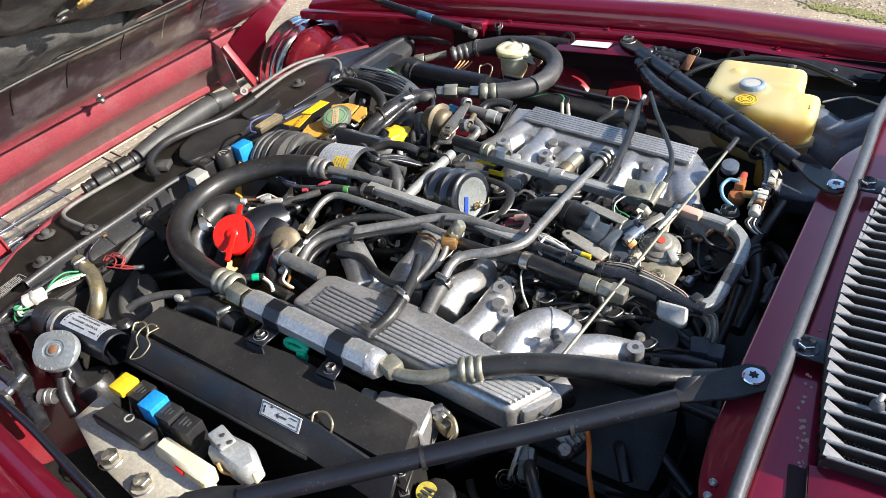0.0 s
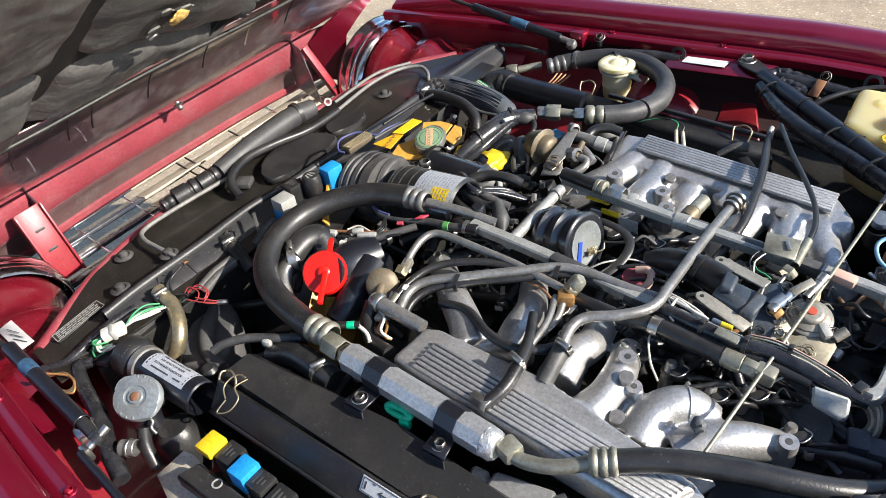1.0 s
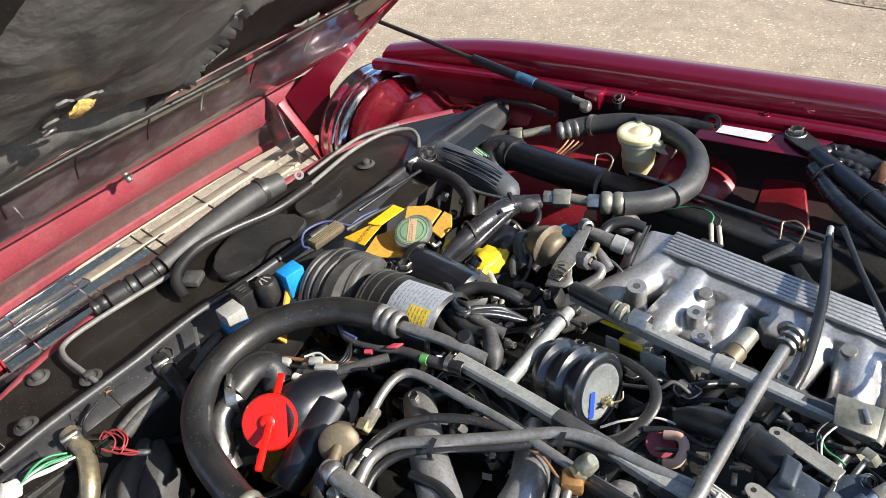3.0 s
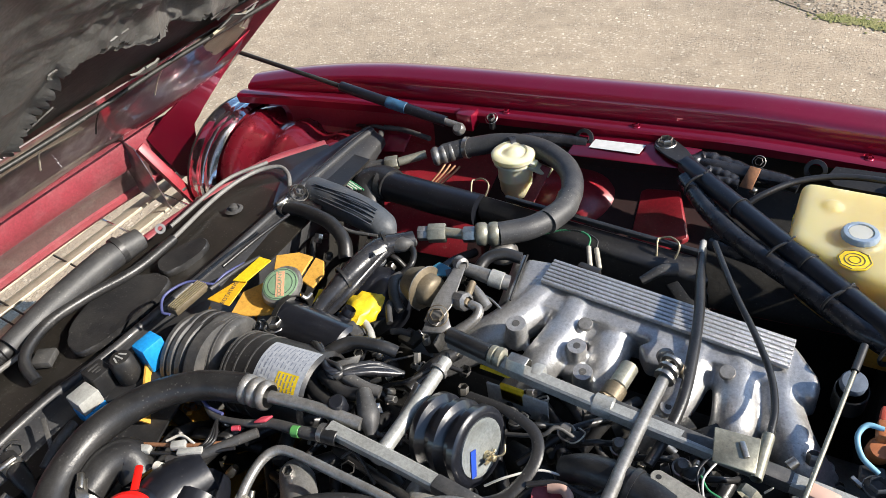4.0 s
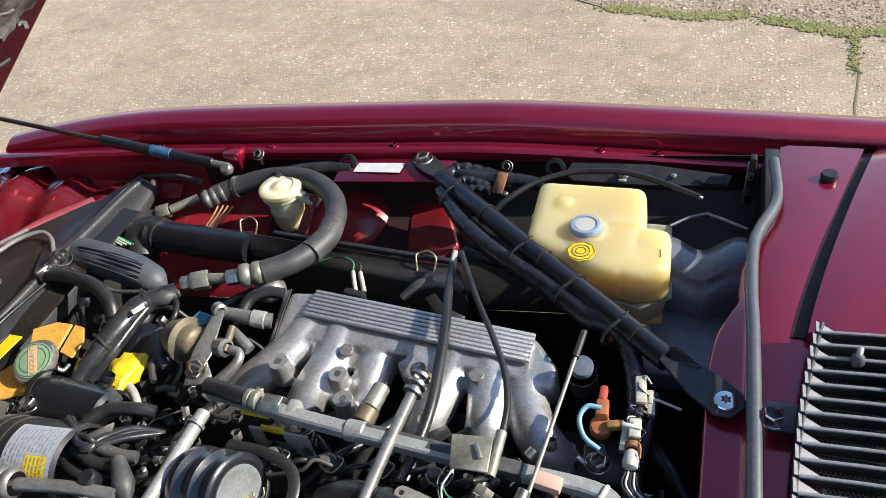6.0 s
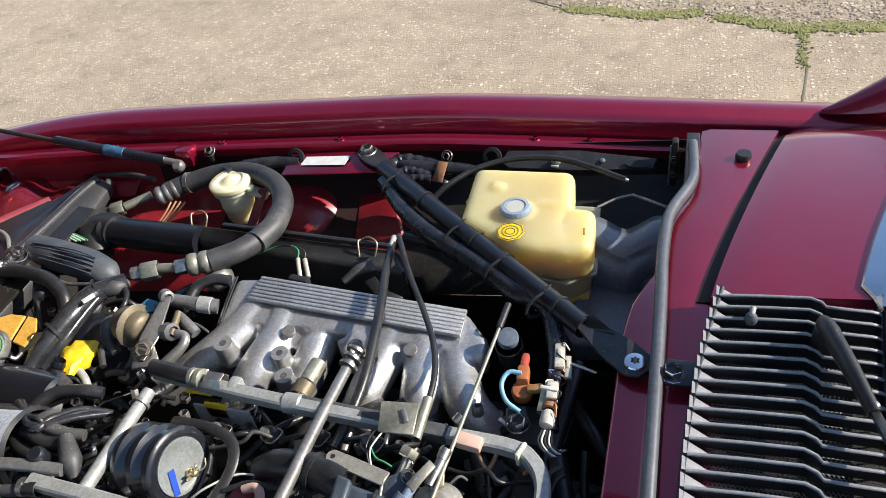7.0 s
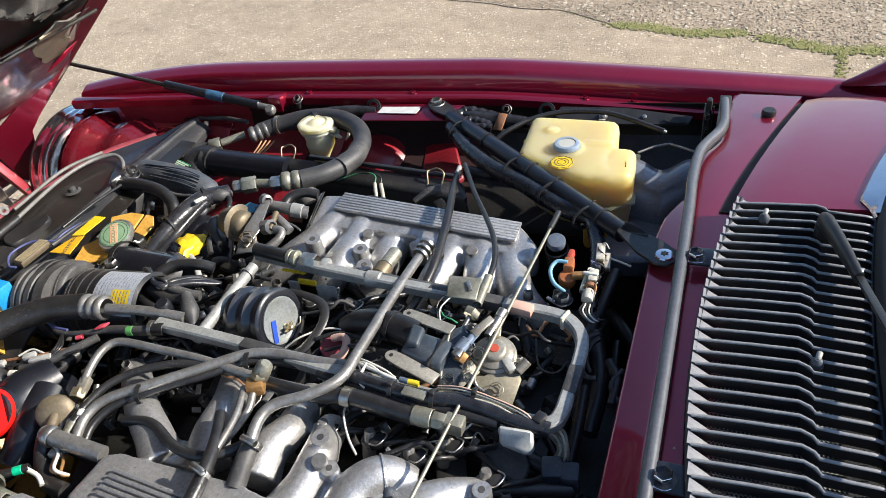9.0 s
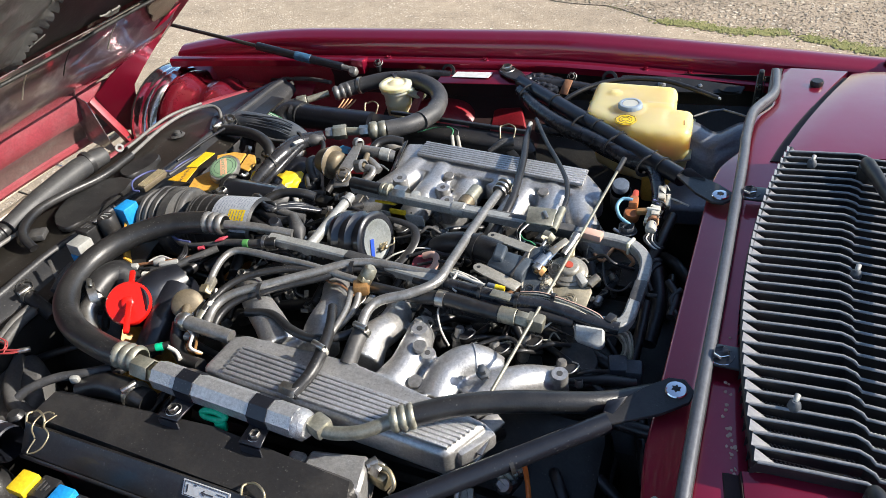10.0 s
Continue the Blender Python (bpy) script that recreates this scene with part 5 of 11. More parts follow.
# hinge straps
for s in (1, -1):
    y = CY + s * 0.368
    bm = bmesh.new()
    top, bot = V((-1.447, y, 0.872)), V((-1.395, y, 0.735))
    if s < 0:
        hg = part("hinge_strap", bar(top, bot, 0.054, 0.006, 0.002, up=(1, 0, 0.3)), "wingred", bonnet, "dull red painted hinge strap with two slots")
        for e in (-1, 1):
            part("edge_flange", bar(top + V((0.004, e * 0.0255, 0)), bot + V((0.004, e * 0.0255, 0)), 0.004, 0.014, 0.001, up=(1, 0, 0.3)), "wingred", hg)
        for u in (0.30, 0.58):
            part("slot", bar(lerp(top, bot, u) + V((0.0032, -0.009, 0.001)), lerp(top, bot, u) + V((0.0032, 0.009, 0.001)), 0.005, 0.0015, 0.0004, up=(0.93, 0, 0.36)), "dark", hg)
    else:
        hg = part("hinge_strap", bar(top + V((0, -0.014, 0)), bot + V((0, 0.020, 0)), 0.024, 0.006, 0.002, up=(1, 0, 0.3)), "wingred", bonnet, "narrow red hinge strap with a folded edge")
        part("edge_flange", bar(top + V((0.004, -0.024, 0)), bot + V((0.004, 0.009, 0)), 0.003, 0.014, 0.001, up=(1, 0, 0.3)), "wingred", hg)
        part("slot", bar(lerp(top, bot, 0.8) + V((0.0032, 0.006, 0.001)), lerp(top, bot, 0.8) + V((0.0032, 0.018, 0.001)), 0.005, 0.0015, 0.0004, up=(0.93, 0, 0.36)), "dark", hg)
    part("gusset", plate([top + V((-0.06, -s * 0.026, 0.03)), top + V((0.0, -s * 0.026, 0.0)), bot + V((-0.02, -s * 0.026, -0.0)), bot + V((-0.10, -s * 0.026, 0.03))], 0.003, 0.0008, (0, s, 0)), "paint_dull", hg)

# ---- nose grille seen past the bonnet edge ----
ng = thing("radiator_grille", "chromed front grille with horizontal vanes and thin dividers", "grille")
for k in range(4):
    x, z = -1.552 + 0.048 * k, 0.738 - 0.0085 * k
    # each vane in two colours: near half as shaded, far half as sunlit
    part("vane", bar((x, 0.50, z), (x, 0.862, z), 0.040, 0.006, 0.001, up=(-0.25, 0, 1)), "vanedark", ng, "vane half painted dark blue as shaded")
    part("vane", bar((x, 0.864, z), (x, 1.50, z), 0.041, 0.006, 0.001, up=(-0.25, 0, 1)), "vanecream", ng, "dusty vane half painted cream as sunlit")
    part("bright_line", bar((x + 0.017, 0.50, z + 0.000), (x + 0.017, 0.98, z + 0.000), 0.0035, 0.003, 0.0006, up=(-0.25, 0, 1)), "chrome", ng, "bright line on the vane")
for y in (0.60, 0.72, 0.84, 0.985, 1.01, 1.14, 1.26, 1.38):
    part("divider", bar((-1.575, y, 0.746), (-1.38, y, 0.716), 0.003, 0.004, 0.0006), "dark" if 0.95 < y < 1.2 else "chrome", ng)
part("front_bumper", box((-1.62, CY, 0.46), (0.10, 1.50, 0.12), 0.03), "rubber", car, "dark rubber front bumper")
part("valance", box((-1.53, CY, 0.33), (0.10, 1.40, 0.16), 0.02), "paint", car)

# ---- radiator top panel ----
rp = part("radiator_panel", plate([(-1.02, 0.44, 0.842), (-1.12, 0.45, 0.838), (-1.19, 0.60, 0.845), (-1.215, 0.75, 0.85), (-1.225, 1.0, 0.85), (-1.215, 1.25, 0.85), (-1.19, 1.42, 0.842), (-1.12, 1.52, 0.838), (-1.00, 1.50, 0.842), (-0.985, 1.25, 0.85), (-0.98, 1.0, 0.85), (-0.99, 0.75, 0.85)], 0.004, 0.001), "brownblack", car, "brown-black painted radiator top panel")
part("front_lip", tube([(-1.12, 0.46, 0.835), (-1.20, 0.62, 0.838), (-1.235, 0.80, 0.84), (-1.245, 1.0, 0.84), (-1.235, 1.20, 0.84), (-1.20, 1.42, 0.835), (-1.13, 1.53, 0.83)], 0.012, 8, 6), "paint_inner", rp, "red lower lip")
for p in ((-1.103, 0.696, 0.857), (-1.104, 0.601, 0.855), (-1.128, 1.276, 0.857), (-1.175, 0.655, 0.853)):
    part("grommet", lathe([(0.014, 0), (0.016, 0.002), (0.011, 0.005), (0.008, 0.003), (0.007, 0.010), (0.004, 0.012)], p, (0, 0, 1), 18), "greyrub", rp)
part("notice_plate", plate([(-1.113, 0.479, 0.845), (-1.130, 0.506, 0.845), (-1.128, 0.565, 0.845), (-1.106, 0.562, 0.845), (-1.095, 0.483, 0.845)], 0.002, 0.0004), "black", rp, "black notice plate")
part("frame_rod", tube([(-1.076, 0.695, 0.862), (-1.131, 0.694, 0.864), (-1.168, 0.695, 0.866), (-1.190, 0.711, 0.866), (-1.192, 0.769, 0.866), (-1.180, 0.903, 0.866)], 0.0040, 10, 6), "rodgrey", rp, "grey rod")
part("frame_rod", tube([(-1.164, 1.173, 0.866), (-1.176, 1.291, 0.866), (-1.166, 1.368, 0.864), (-1.137, 1.403, 0.862), (-1.108, 1.397, 0.858), (-1.083, 1.370, 0.852)], 0.0040, 10, 6), "rodgrey", rp, "grey rod")
part("frame_rod", tube([(-1.190, 1.191, 0.868), (-1.194, 1.327, 0.868), (-1.159, 1.404, 0.866)], 0.0035, 8, 6), "rodgrey", rp, "grey rod")


def cover(name, pts, z0, h, parent, material="black", label=""):
    ring = [tuple(q) for q in smooth_path([*pts, pts[0], pts[1], pts[2]], 5)][5:5 * len(pts) + 5]
    return part(name, plate([(x, y, z0) for x, y, _ in ring], h, 0.0025), material, parent, label)


cover("raised_cover", [(-1.100, 0.930, 0.860), (-1.150, 0.945, 0.860), (-1.176, 1.000, 0.860), (-1.172, 1.055, 0.860), (-1.135, 1.095, 0.860), (-1.090, 1.090, 0.860), (-1.084, 1.010, 0.860)], 0.852, 0.012, rp)
cover("raised_cover", [(-1.110, 1.105, 0.860), (-1.150, 1.123, 0.860), (-1.125, 1.191, 0.860), (-1.096, 1.176, 0.860)], 0.852, 0.012, rp)

# cross bar of the front frame
cb = thing("front_cross_bar", "black pressed steel cross bar over the radiator", "bar")
BAR = [(-1.063, 0.548, 0.871), (-1.066, 0.620, 0.873), (-1.063, 0.740, 0.874), (-1.066, 0.800, 0.874), (-1.066, 0.858, 0.874), (-1.056, 0.930, 0.874), (-1.051, 1.020, 0.874), (-1.047, 1.150, 0.871), (-1.049, 1.250, 0.868), (-1.054, 1.342, 0.864), (-1.055, 1.450, 0.859), (-1.056, 1.530, 0.856), (-1.053, 1.585, 0.853)]
ridge, face, arm = [], [], []
for p in smooth_path(BAR, 5):
    wide = 1.0 - 0.5 * max(0.0, (p.y - 1.46) / 0.12)
    ridge.append([p + V((dx, 0, dz)) for dx, dz in ((-0.0105, -0.026), (-0.0085, -0.010), (-0.0076, -0.0050), (-0.0055, -0.0015), (-0.0025, 0.0), (0.0010, -0.0002), (0.0040, -0.0022), (0.0056, -0.0055), (0.0058, -0.0090))])
    face.append([p + V((0.0052 + (0.0, 0.012, 0.026, 0.038, 0.042, 0.0425)[k] * wide, 0, -0.0085 + (0.0, -0.004, -0.011, -0.020, -0.026, -0.050)[k] * wide)) for k in range(6)])
    if p.y > 1.29:
        g = min(1.0, (p.y - 1.29) / 0.10) * (1.0 if p.y < 1.44 else max(0.05, 1 - (p.y - 1.44) / 0.15))
        arm.append([p + V((-0.008 - q * 0.060 * g, 0.006 * q, -0.003 - 0.012 * q * g - 0.004 * math.sin(math.pi * q))) for q in (0, 0.35, 0.7, 1.0)])
for rows, name, note in ((ridge, "top_ridge", "rolled top ridge"), (face, "rear_face", "sloping rear face"), (arm, "end_arm", "broad folded end arm")):
    bm = bmesh.new()
    loft(bm, rows, caps=False, closed=False)
    finish(bm)
    bmesh.ops.solidify(bm, geom=list(bm.faces), thickness=0.0015)
    part(name, bm, "satin" if name == "end_arm" else "barpaint", cb, note)
for y in (0.655, 0.705):
    part("bar_tab", box((-1.038, y, 0.857), (0.024, 0.026, 0.004), 0.001, ry=28), "barpaint", cb)
bolt((-1.043, 1.350, 0.863), 0.011, cb, (0.6, 0, 0.8))
bolt((-1.049, 0.780, 0.857), 0.010, cb, (0.7, 0, 0.7))
bolt((-1.058, 0.648, 0.857), 0.009, cb, (0.7, 0, 0.7))
bolt((-1.052, 0.694, 0.858), 0.007, cb, (0.7, 0, 0.7), material="passiv")
part("rust_tab", plate([(-1.058, 0.690, 0.864), (-1.050, 0.706, 0.859), (-1.036, 0.696, 0.846), (-1.044, 0.682, 0.850)], 0.003, 0.0006, (0.7, 0, 0.7)), "rust", cb, "rusty tab")
for q in (((-1.034, 0.626, 0.866), (-0.995, 0.621, 0.852), (-0.958, 0.597, 0.835), (-0.958, 0.570, 0.800)), ):
    h = thing("drain_hose", "short ribbed bronze-grey drain hose", "hose")
    part("tube", tube(q, 0.012, 12, 8), "passiv", h)
    clamp(lerp(q[0], q[1], 0.35), V(q[1]) - V(q[0]), 0.0125, h)
h = thing("stub_hose", "short black rubber hose stub with a clamp", "hose")
part("tube", tube([(-1.048, 0.770, 0.858), (-1.022, 0.764, 0.856), (-0.992, 0.758, 0.846), (-0.974, 0.755, 0.835)], 0.0115, 12, 6), "rubber", h)
clamp((-1.026, 0.765, 0.857), (1, -0.2, -0.1), 0.012, h)

# black hose and pipes on the panel
ah = thing("air_pump_hose", "thick black hose with ribbed connectors on the radiator panel", "hose")
part("tube", tube([(-1.199, 0.888, 0.875), (-1.202, 0.972, 0.882), (-1.203, 1.076, 0.885), (-1.197, 1.137, 0.882)], [0.017, 0.020, 0.022, 0.018], 14, 8), "hosegrey", ah)
for a, b, r in (((-1.203, 0.890, 0.872), (-1.210, 0.846, 0.868), 0.016), ((-1.210, 0.846, 0.868), (-1.221, 0.798, 0.864), 0.018), ((-1.221, 0.798, 0.864), (-1.225, 0.773, 0.862), 0.012)):
    part("connector", lathe([(r * 0.8, 0), (r, 0.004), (r, 0.012), (r * 0.85, 0.014), (r * 0.85, 0.018), (r, 0.020), (r, (V(b) - V(a)).length - 0.002), (r * 0.7, (V(b) - V(a)).length)], a, V(b) - V(a), 16), "black", ah, "ribbed black connector")
part("clip", lathe([(0.020, 0), (0.0235, 0.001), (0.0235, 0.010), (0.020, 0.011)], (-1.204, 1.093, 0.885), (0.1, 1, 0), 16), "black", ah)
part("eye", lathe([(0.004, 0), (0.0085, 0), (0.0085, 0.009), (0.004, 0.009)], (-1.190, 1.172, 0.878), (0.75, -0.4, 0.5), 16), "greypipe", ah, "plated eye")
part("thin_hose", tube([(-1.126, 0.870, 0.856), (-1.150, 0.877, 0.870), (-1.166, 0.898, 0.878), (-1.179, 0.947, 0.880), (-1.176, 1.011, 0.874), (-1.160, 1.086, 0.868), (-1.161, 1.170, 0.866)], 0.0085, 10, 8), "rubber", ah, "thin black hose")
part("stub", box((-1.151, 0.903, 0.858), (0.03, 0.03, 0.012), 0.003, rz=30), "greyrub", ah)

# relays on the bar
def relay(at, size, material, label, rz=0.0, base="", z0=None, marks=True):
    r = thing("relay", label, "relay", "engine bay relays")
    x, y, z = at
    sx, sy, sz = size
    part("case", box((x, y, z - sz / 2), size, 0.0025, rz=rz), material, r)
    if base:
        part("base", box((x, y, z - sz - 0.011), (sx * 1.02, sy * 1.02, 0.022), 0.002, rz=rz), base, r)
    if marks:
        m = pose(x, y, z, 0, 0, rz)
        for k in range(3):
            part("mark", box(tuple(m @ V((sx * (-0.22 + 0.2 * k), 0.0, 0.0003))), (sx * 0.08, sy * (0.5 - 0.12 * k), 0.0006), 0, rz=rz), "greyrub", r)
    return r


relay((-0.965, 0.957, 0.918), (0.026, 0.032, 0.040), "blue", "bright blue square relay on the front bar", -5, "", marks=False)
relay((-1.005, 0.900, 0.905), (0.030, 0.030, 0.034), "black", "black square relay with pale print", -5, "black")
relay((-0.993, 0.866, 0.902), (0.030, 0.030, 0.022), "grey", "light grey relay on a dark blue base", -5, "blue", marks=False)
r = thing("relay", "round-topped black relay with pale print", "relay", "engine bay relays")
part("case", lathe([(0.015, -0.04), (0.0165, -0.036), (0.0165, -0.008), (0.013, -0.001), (0.004, 0)], (-0.981, 0.924, 0.915), (0, 0, 1), 20), "black", r)
for k in (-1, 0, 1):
    part("mark", box(tuple(V((-0.981, 0.923, 0.915)) + V((0, 0.006 * k, 0))), (0.014 - 0.003 * abs(k), 0.0022, 0.0006), 0, rz=20 * k), "grey", r)
res = thing("ballast_resistor", "ribbed amber resistor block lying on the bar", "resistor")
part("block", bar((-0.987, 1.018, 0.906), (-0.984, 1.078, 0.906), 0.020, 0.012, 0.003), "bronze", res)
for k in range(5):
    part("rib", bar(V((-0.985, 1.020, 0.913)) + V((-0.0076 + 0.0038 * k, 0, 0)), V((-0.983, 1.076, 0.913)) + V((-0.0076 + 0.0038 * k, 0, 0)), 0.0011, 0.003, 0.0004), "passiv", res)
part("lead", tube([(-0.986, 1.013, 0.906), (-0.999, 1.012, 0.908), (-1.018, 1.036, 0.910), (-1.007, 1.070, 0.910), (-0.974, 1.081, 0.908), (-0.964, 1.089, 0.904)], 0.002, 6, 6), "wire_p", res)
lead = thing("cable_pair", "pair of thin grey cables along the bar", "cable")
part("cable", tube([(-0.969, 1.075, 0.905), (-0.958, 1.123, 0.907), (-0.943, 1.154, 0.909)], 0.003, 6, 4), "greyrub", lead)
part("cable", tube([(-0.983, 1.117, 0.908), (-0.978, 1.188, 0.908), (-0.978, 1.259, 0.900)], 0.0028, 6, 4), "rubber", lead)
part("cable", tube([(-0.969, 1.082, 0.906), (-0.968, 1.107, 0.908), (-0.956, 1.135, 0.909)], 0.002, 6, 4), "wire_p", lead)
tag = thing("warning_tag", "yellow plastic warning tag folded over the fan shroud", "tag")
tag_z = lambda y: 0.906 + 0.04 * (y - 1.05)
part("flap", plate([(x, y, tag_z(y)) for x, y in ((-0.956, 1.056), (-0.916, 1.058), (-0.924, 1.104), (-0.941, 1.098))], 0.0016, 0.0004), "tagorange", tag, "orange-yellow printed end")
part("flap", plate([(x, y, tag_z(y) + 0.003) for x, y in ((-0.943, 1.096), (-0.922, 1.102), (-0.916, 1.150), (-0.938, 1.150))], 0.0016, 0.0004), "yellow", tag, "bright yellow folded end")
cu = bpy.data.curves.new("lettering", "FONT")
cu.body, cu.size, cu.align_x, cu.align_y, cu.extrude = "ROTATING", 0.0088, "CENTER", "CENTER", 0.0001
cu.materials.append(M["ink"])
ob = new("lettering", cu)
tx = V((-0.010, 0.046, 0.0018)).normalized()
ty = V((0, -0.04, 1)).normalized().cross(tx).normalized()
m = Matrix((tx, ty, tx.cross(ty))).transposed().to_4x4()
m.translation = V((-0.933, 1.078, tag_z(1.078) + 0.0019))
ob.matrix_basis = m
ob.parent = tag

# gas strut of the bonnet
gs = thing("gas_strut", "black bonnet gas strut with a slim rod", "strut")
A, Bq = V((-0.865, 1.607, 0.876)), V((-1.378, 1.598, 0.966))
part("cylinder", cyl(lerp(A, Bq, 0.06), lerp(A, Bq, 0.50), 0.0098, 16), "satin", gs)
part("end_fitting", cyl(lerp(A, Bq, 0.0), lerp(A, Bq, 0.065), 0.0065, 12), "greypipe", gs)
part("mount_bracket", box(tuple(A + V((0.0, 0.026, 0.002))), (0.032, 0.03, 0.034), 0.003), "paint", gs, "red mounting bracket")
part("rod", cyl(lerp(A, Bq, 0.49), Bq, 0.0045, 12), "dark", gs)
part("sleeve", cyl(lerp(A, Bq, 0.22), lerp(A, Bq, 0.30), 0.0108, 16), "fadedblue", gs, "faded blue print band")
part("end_ball", lathe([(0.004, 0), (0.011, 0.003), (0.012, 0.010), (0.008, 0.016)], A - V((0, 0.004, 0.006)), (0, -0.6, 0.8), 14), "greypipe", gs)
part("end_ball", lathe([(0.004, 0), (0.009, 0.003), (0.009, 0.010), (0.006, 0.014)], Bq - V((0, 0, 0.006)), (0, 0, 1), 12), "black", gs)
gn = thing("gas_strut", "black bonnet gas strut with a slim rod", "strut")
A2, B2 = V((-0.844, 0.405, 0.885)), V((-1.088, 0.420, 0.916))
part("cylinder", cyl(lerp(A2, B2, 0.14), lerp(A2, B2, 0.9), 0.0105, 20), "satin", gn)
part("collar", cyl(lerp(A2, B2, 0.02), lerp(A2, B2, 0.15), 0.0080, 16), "rubber", gn, "black end collar")
part("print_band", cyl(lerp(A2, B2, 0.62), lerp(A2, B2, 0.72), 0.0108, 20), "fadedblue", gn, "faded blue print band")
part("rod", cyl(lerp(A2, B2, 0.85), (-1.378, 0.402, 0.966), 0.0045, 12), "dark", gn)
part("eye", lathe([(0.005, -0.006), (0.0105, -0.005), (0.0105, 0.005), (0.005, 0.006)], A2, (0.1, 0.9, 0.3), 18), "rubber", gn, "black end eye")
part("pin", cyl(A2 - V((0, 0.014, 0.004)), A2 + V((0.001, 0.016, 0.005)), 0.0052, 12), "steel", gn, "plated pin")
part("pin_foot", box(tuple(A2 + V((-0.004, -0.018, -0.012))), (0.016, 0.010, 0.022), 0.003), "steel", gn)
cl = thing("wing_clip", "plated clip bolt on the wing flange", "clip")
part("stem", cyl((-0.820, 1.640, 0.862), (-0.820, 1.640, 0.886), 0.006, 10), "black", cl)
bolt((-0.820, 1.640, 0.882), 0.0075, cl, (0, -0.5, 0.85), "greypipe")

# ---- engine ----
eng = thing("engine", "V12 engine with cast alloy inlet manifolds", "engine")
part("block", box((-0.42, CY, 0.55), (0.78, 0.34, 0.40), 0.03), "dark", eng)
for s in (1, -1):
    part("cam_cover", box((-0.42, CY + s * 0.20, 0.735), (0.66, 0.13, 0.09), 0.03, rx=-s * 30), "dark", eng)
    part("head", box((-0.42, CY + s * 0.16, 0.66), (0.68, 0.16, 0.14), 0.02, rx=-s * 30), "dark", eng)
part("valley", box((-0.42, CY, 0.77), (0.60, 0.16, 0.05), 0.01), "dark", eng)


def merged(bms):
    out = bmesh.new()
    for b in bms:
        me = bpy.data.meshes.new("piece")
        finish(b)
        b.to_mesh(me)
        out.from_mesh(me)
        bpy.data.meshes.remove(me)
    return out


def manifold(label, top, depth, ribs, nrib, runners, lumps, bosses, plug, seams):
    """One alloy casting: plenum, runners and bosses melted together, with ribs, bores and plugs on it."""
    m = thing("inlet_manifold", label, "manifold", "inlet manifolds")
    up = (0.05, -0.1, 1)
    pieces = [plate(top, depth, 0.006, (0, 0, -1))]
    pieces += [tube(run, rad, 20, 6) for run, rad in runners]
    pieces += [plate(poly, th, 0.003, (0, 0, -1)) for poly, th in lumps]
    pieces += [lathe([(q * 1.25, -h), (q, -h * 0.5), (q, 0.0)], p, up, 18) for p, h, q in bosses]
    cast = part("casting", merged(pieces), "alu", m, "satin cast alloy plenum and runners")
    vox = cast.modifiers.new("melt", "REMESH")
    vox.mode, vox.voxel_size, vox.use_smooth_shade = "VOXEL", 0.0026, True
    soft = cast.modifiers.new("soften", "SMOOTH")
    soft.factor, soft.iterations = 0.5, 7
    (a0, a1), (b0, b1) = ribs
    for k in range(nrib):
        u = k / (nrib - 1)
        part("rib", bar(lerp(a0, b0, u) + V((0, 0, 0.0012)), lerp(a1, b1, u) + V((0, 0, 0.0012)), 0.0052, 0.0060, 0.0014), "aluplate", m)
    for p, h, q in bosses:
        part("boss_top", lathe([(q * 1.02, -h * 0.45), (q, -0.002), (q * 0.94, 0.0008), (q * 0.45, 0.0010), (q * 0.36, 0.0008), (0.0, 0.0008)], p, up, 20), "alu", m)
        part("bore", lathe([(q * 0.36, 0.0), (q * 0.36, 0.0014), (0.0, 0.0014)], p, up, 14), "greyrub", m)
    for p in plug:
        part("plug", lathe([(0.0092, -0.004), (0.0095, 0.0005), (0.0085, 0.0018), (0.0, 0.0020)], p, (0.1, -0.25, 1), 18), "greypipe", m)
    for p, d, q in seams:
        part("seam_ring", lathe([(q * 0.97, -0.0016), (q * 1.03, -0.001), (q * 1.03, 0.001), (q * 0.97, 0.0016)], p, d, 26), "aluplate", m)
    return m


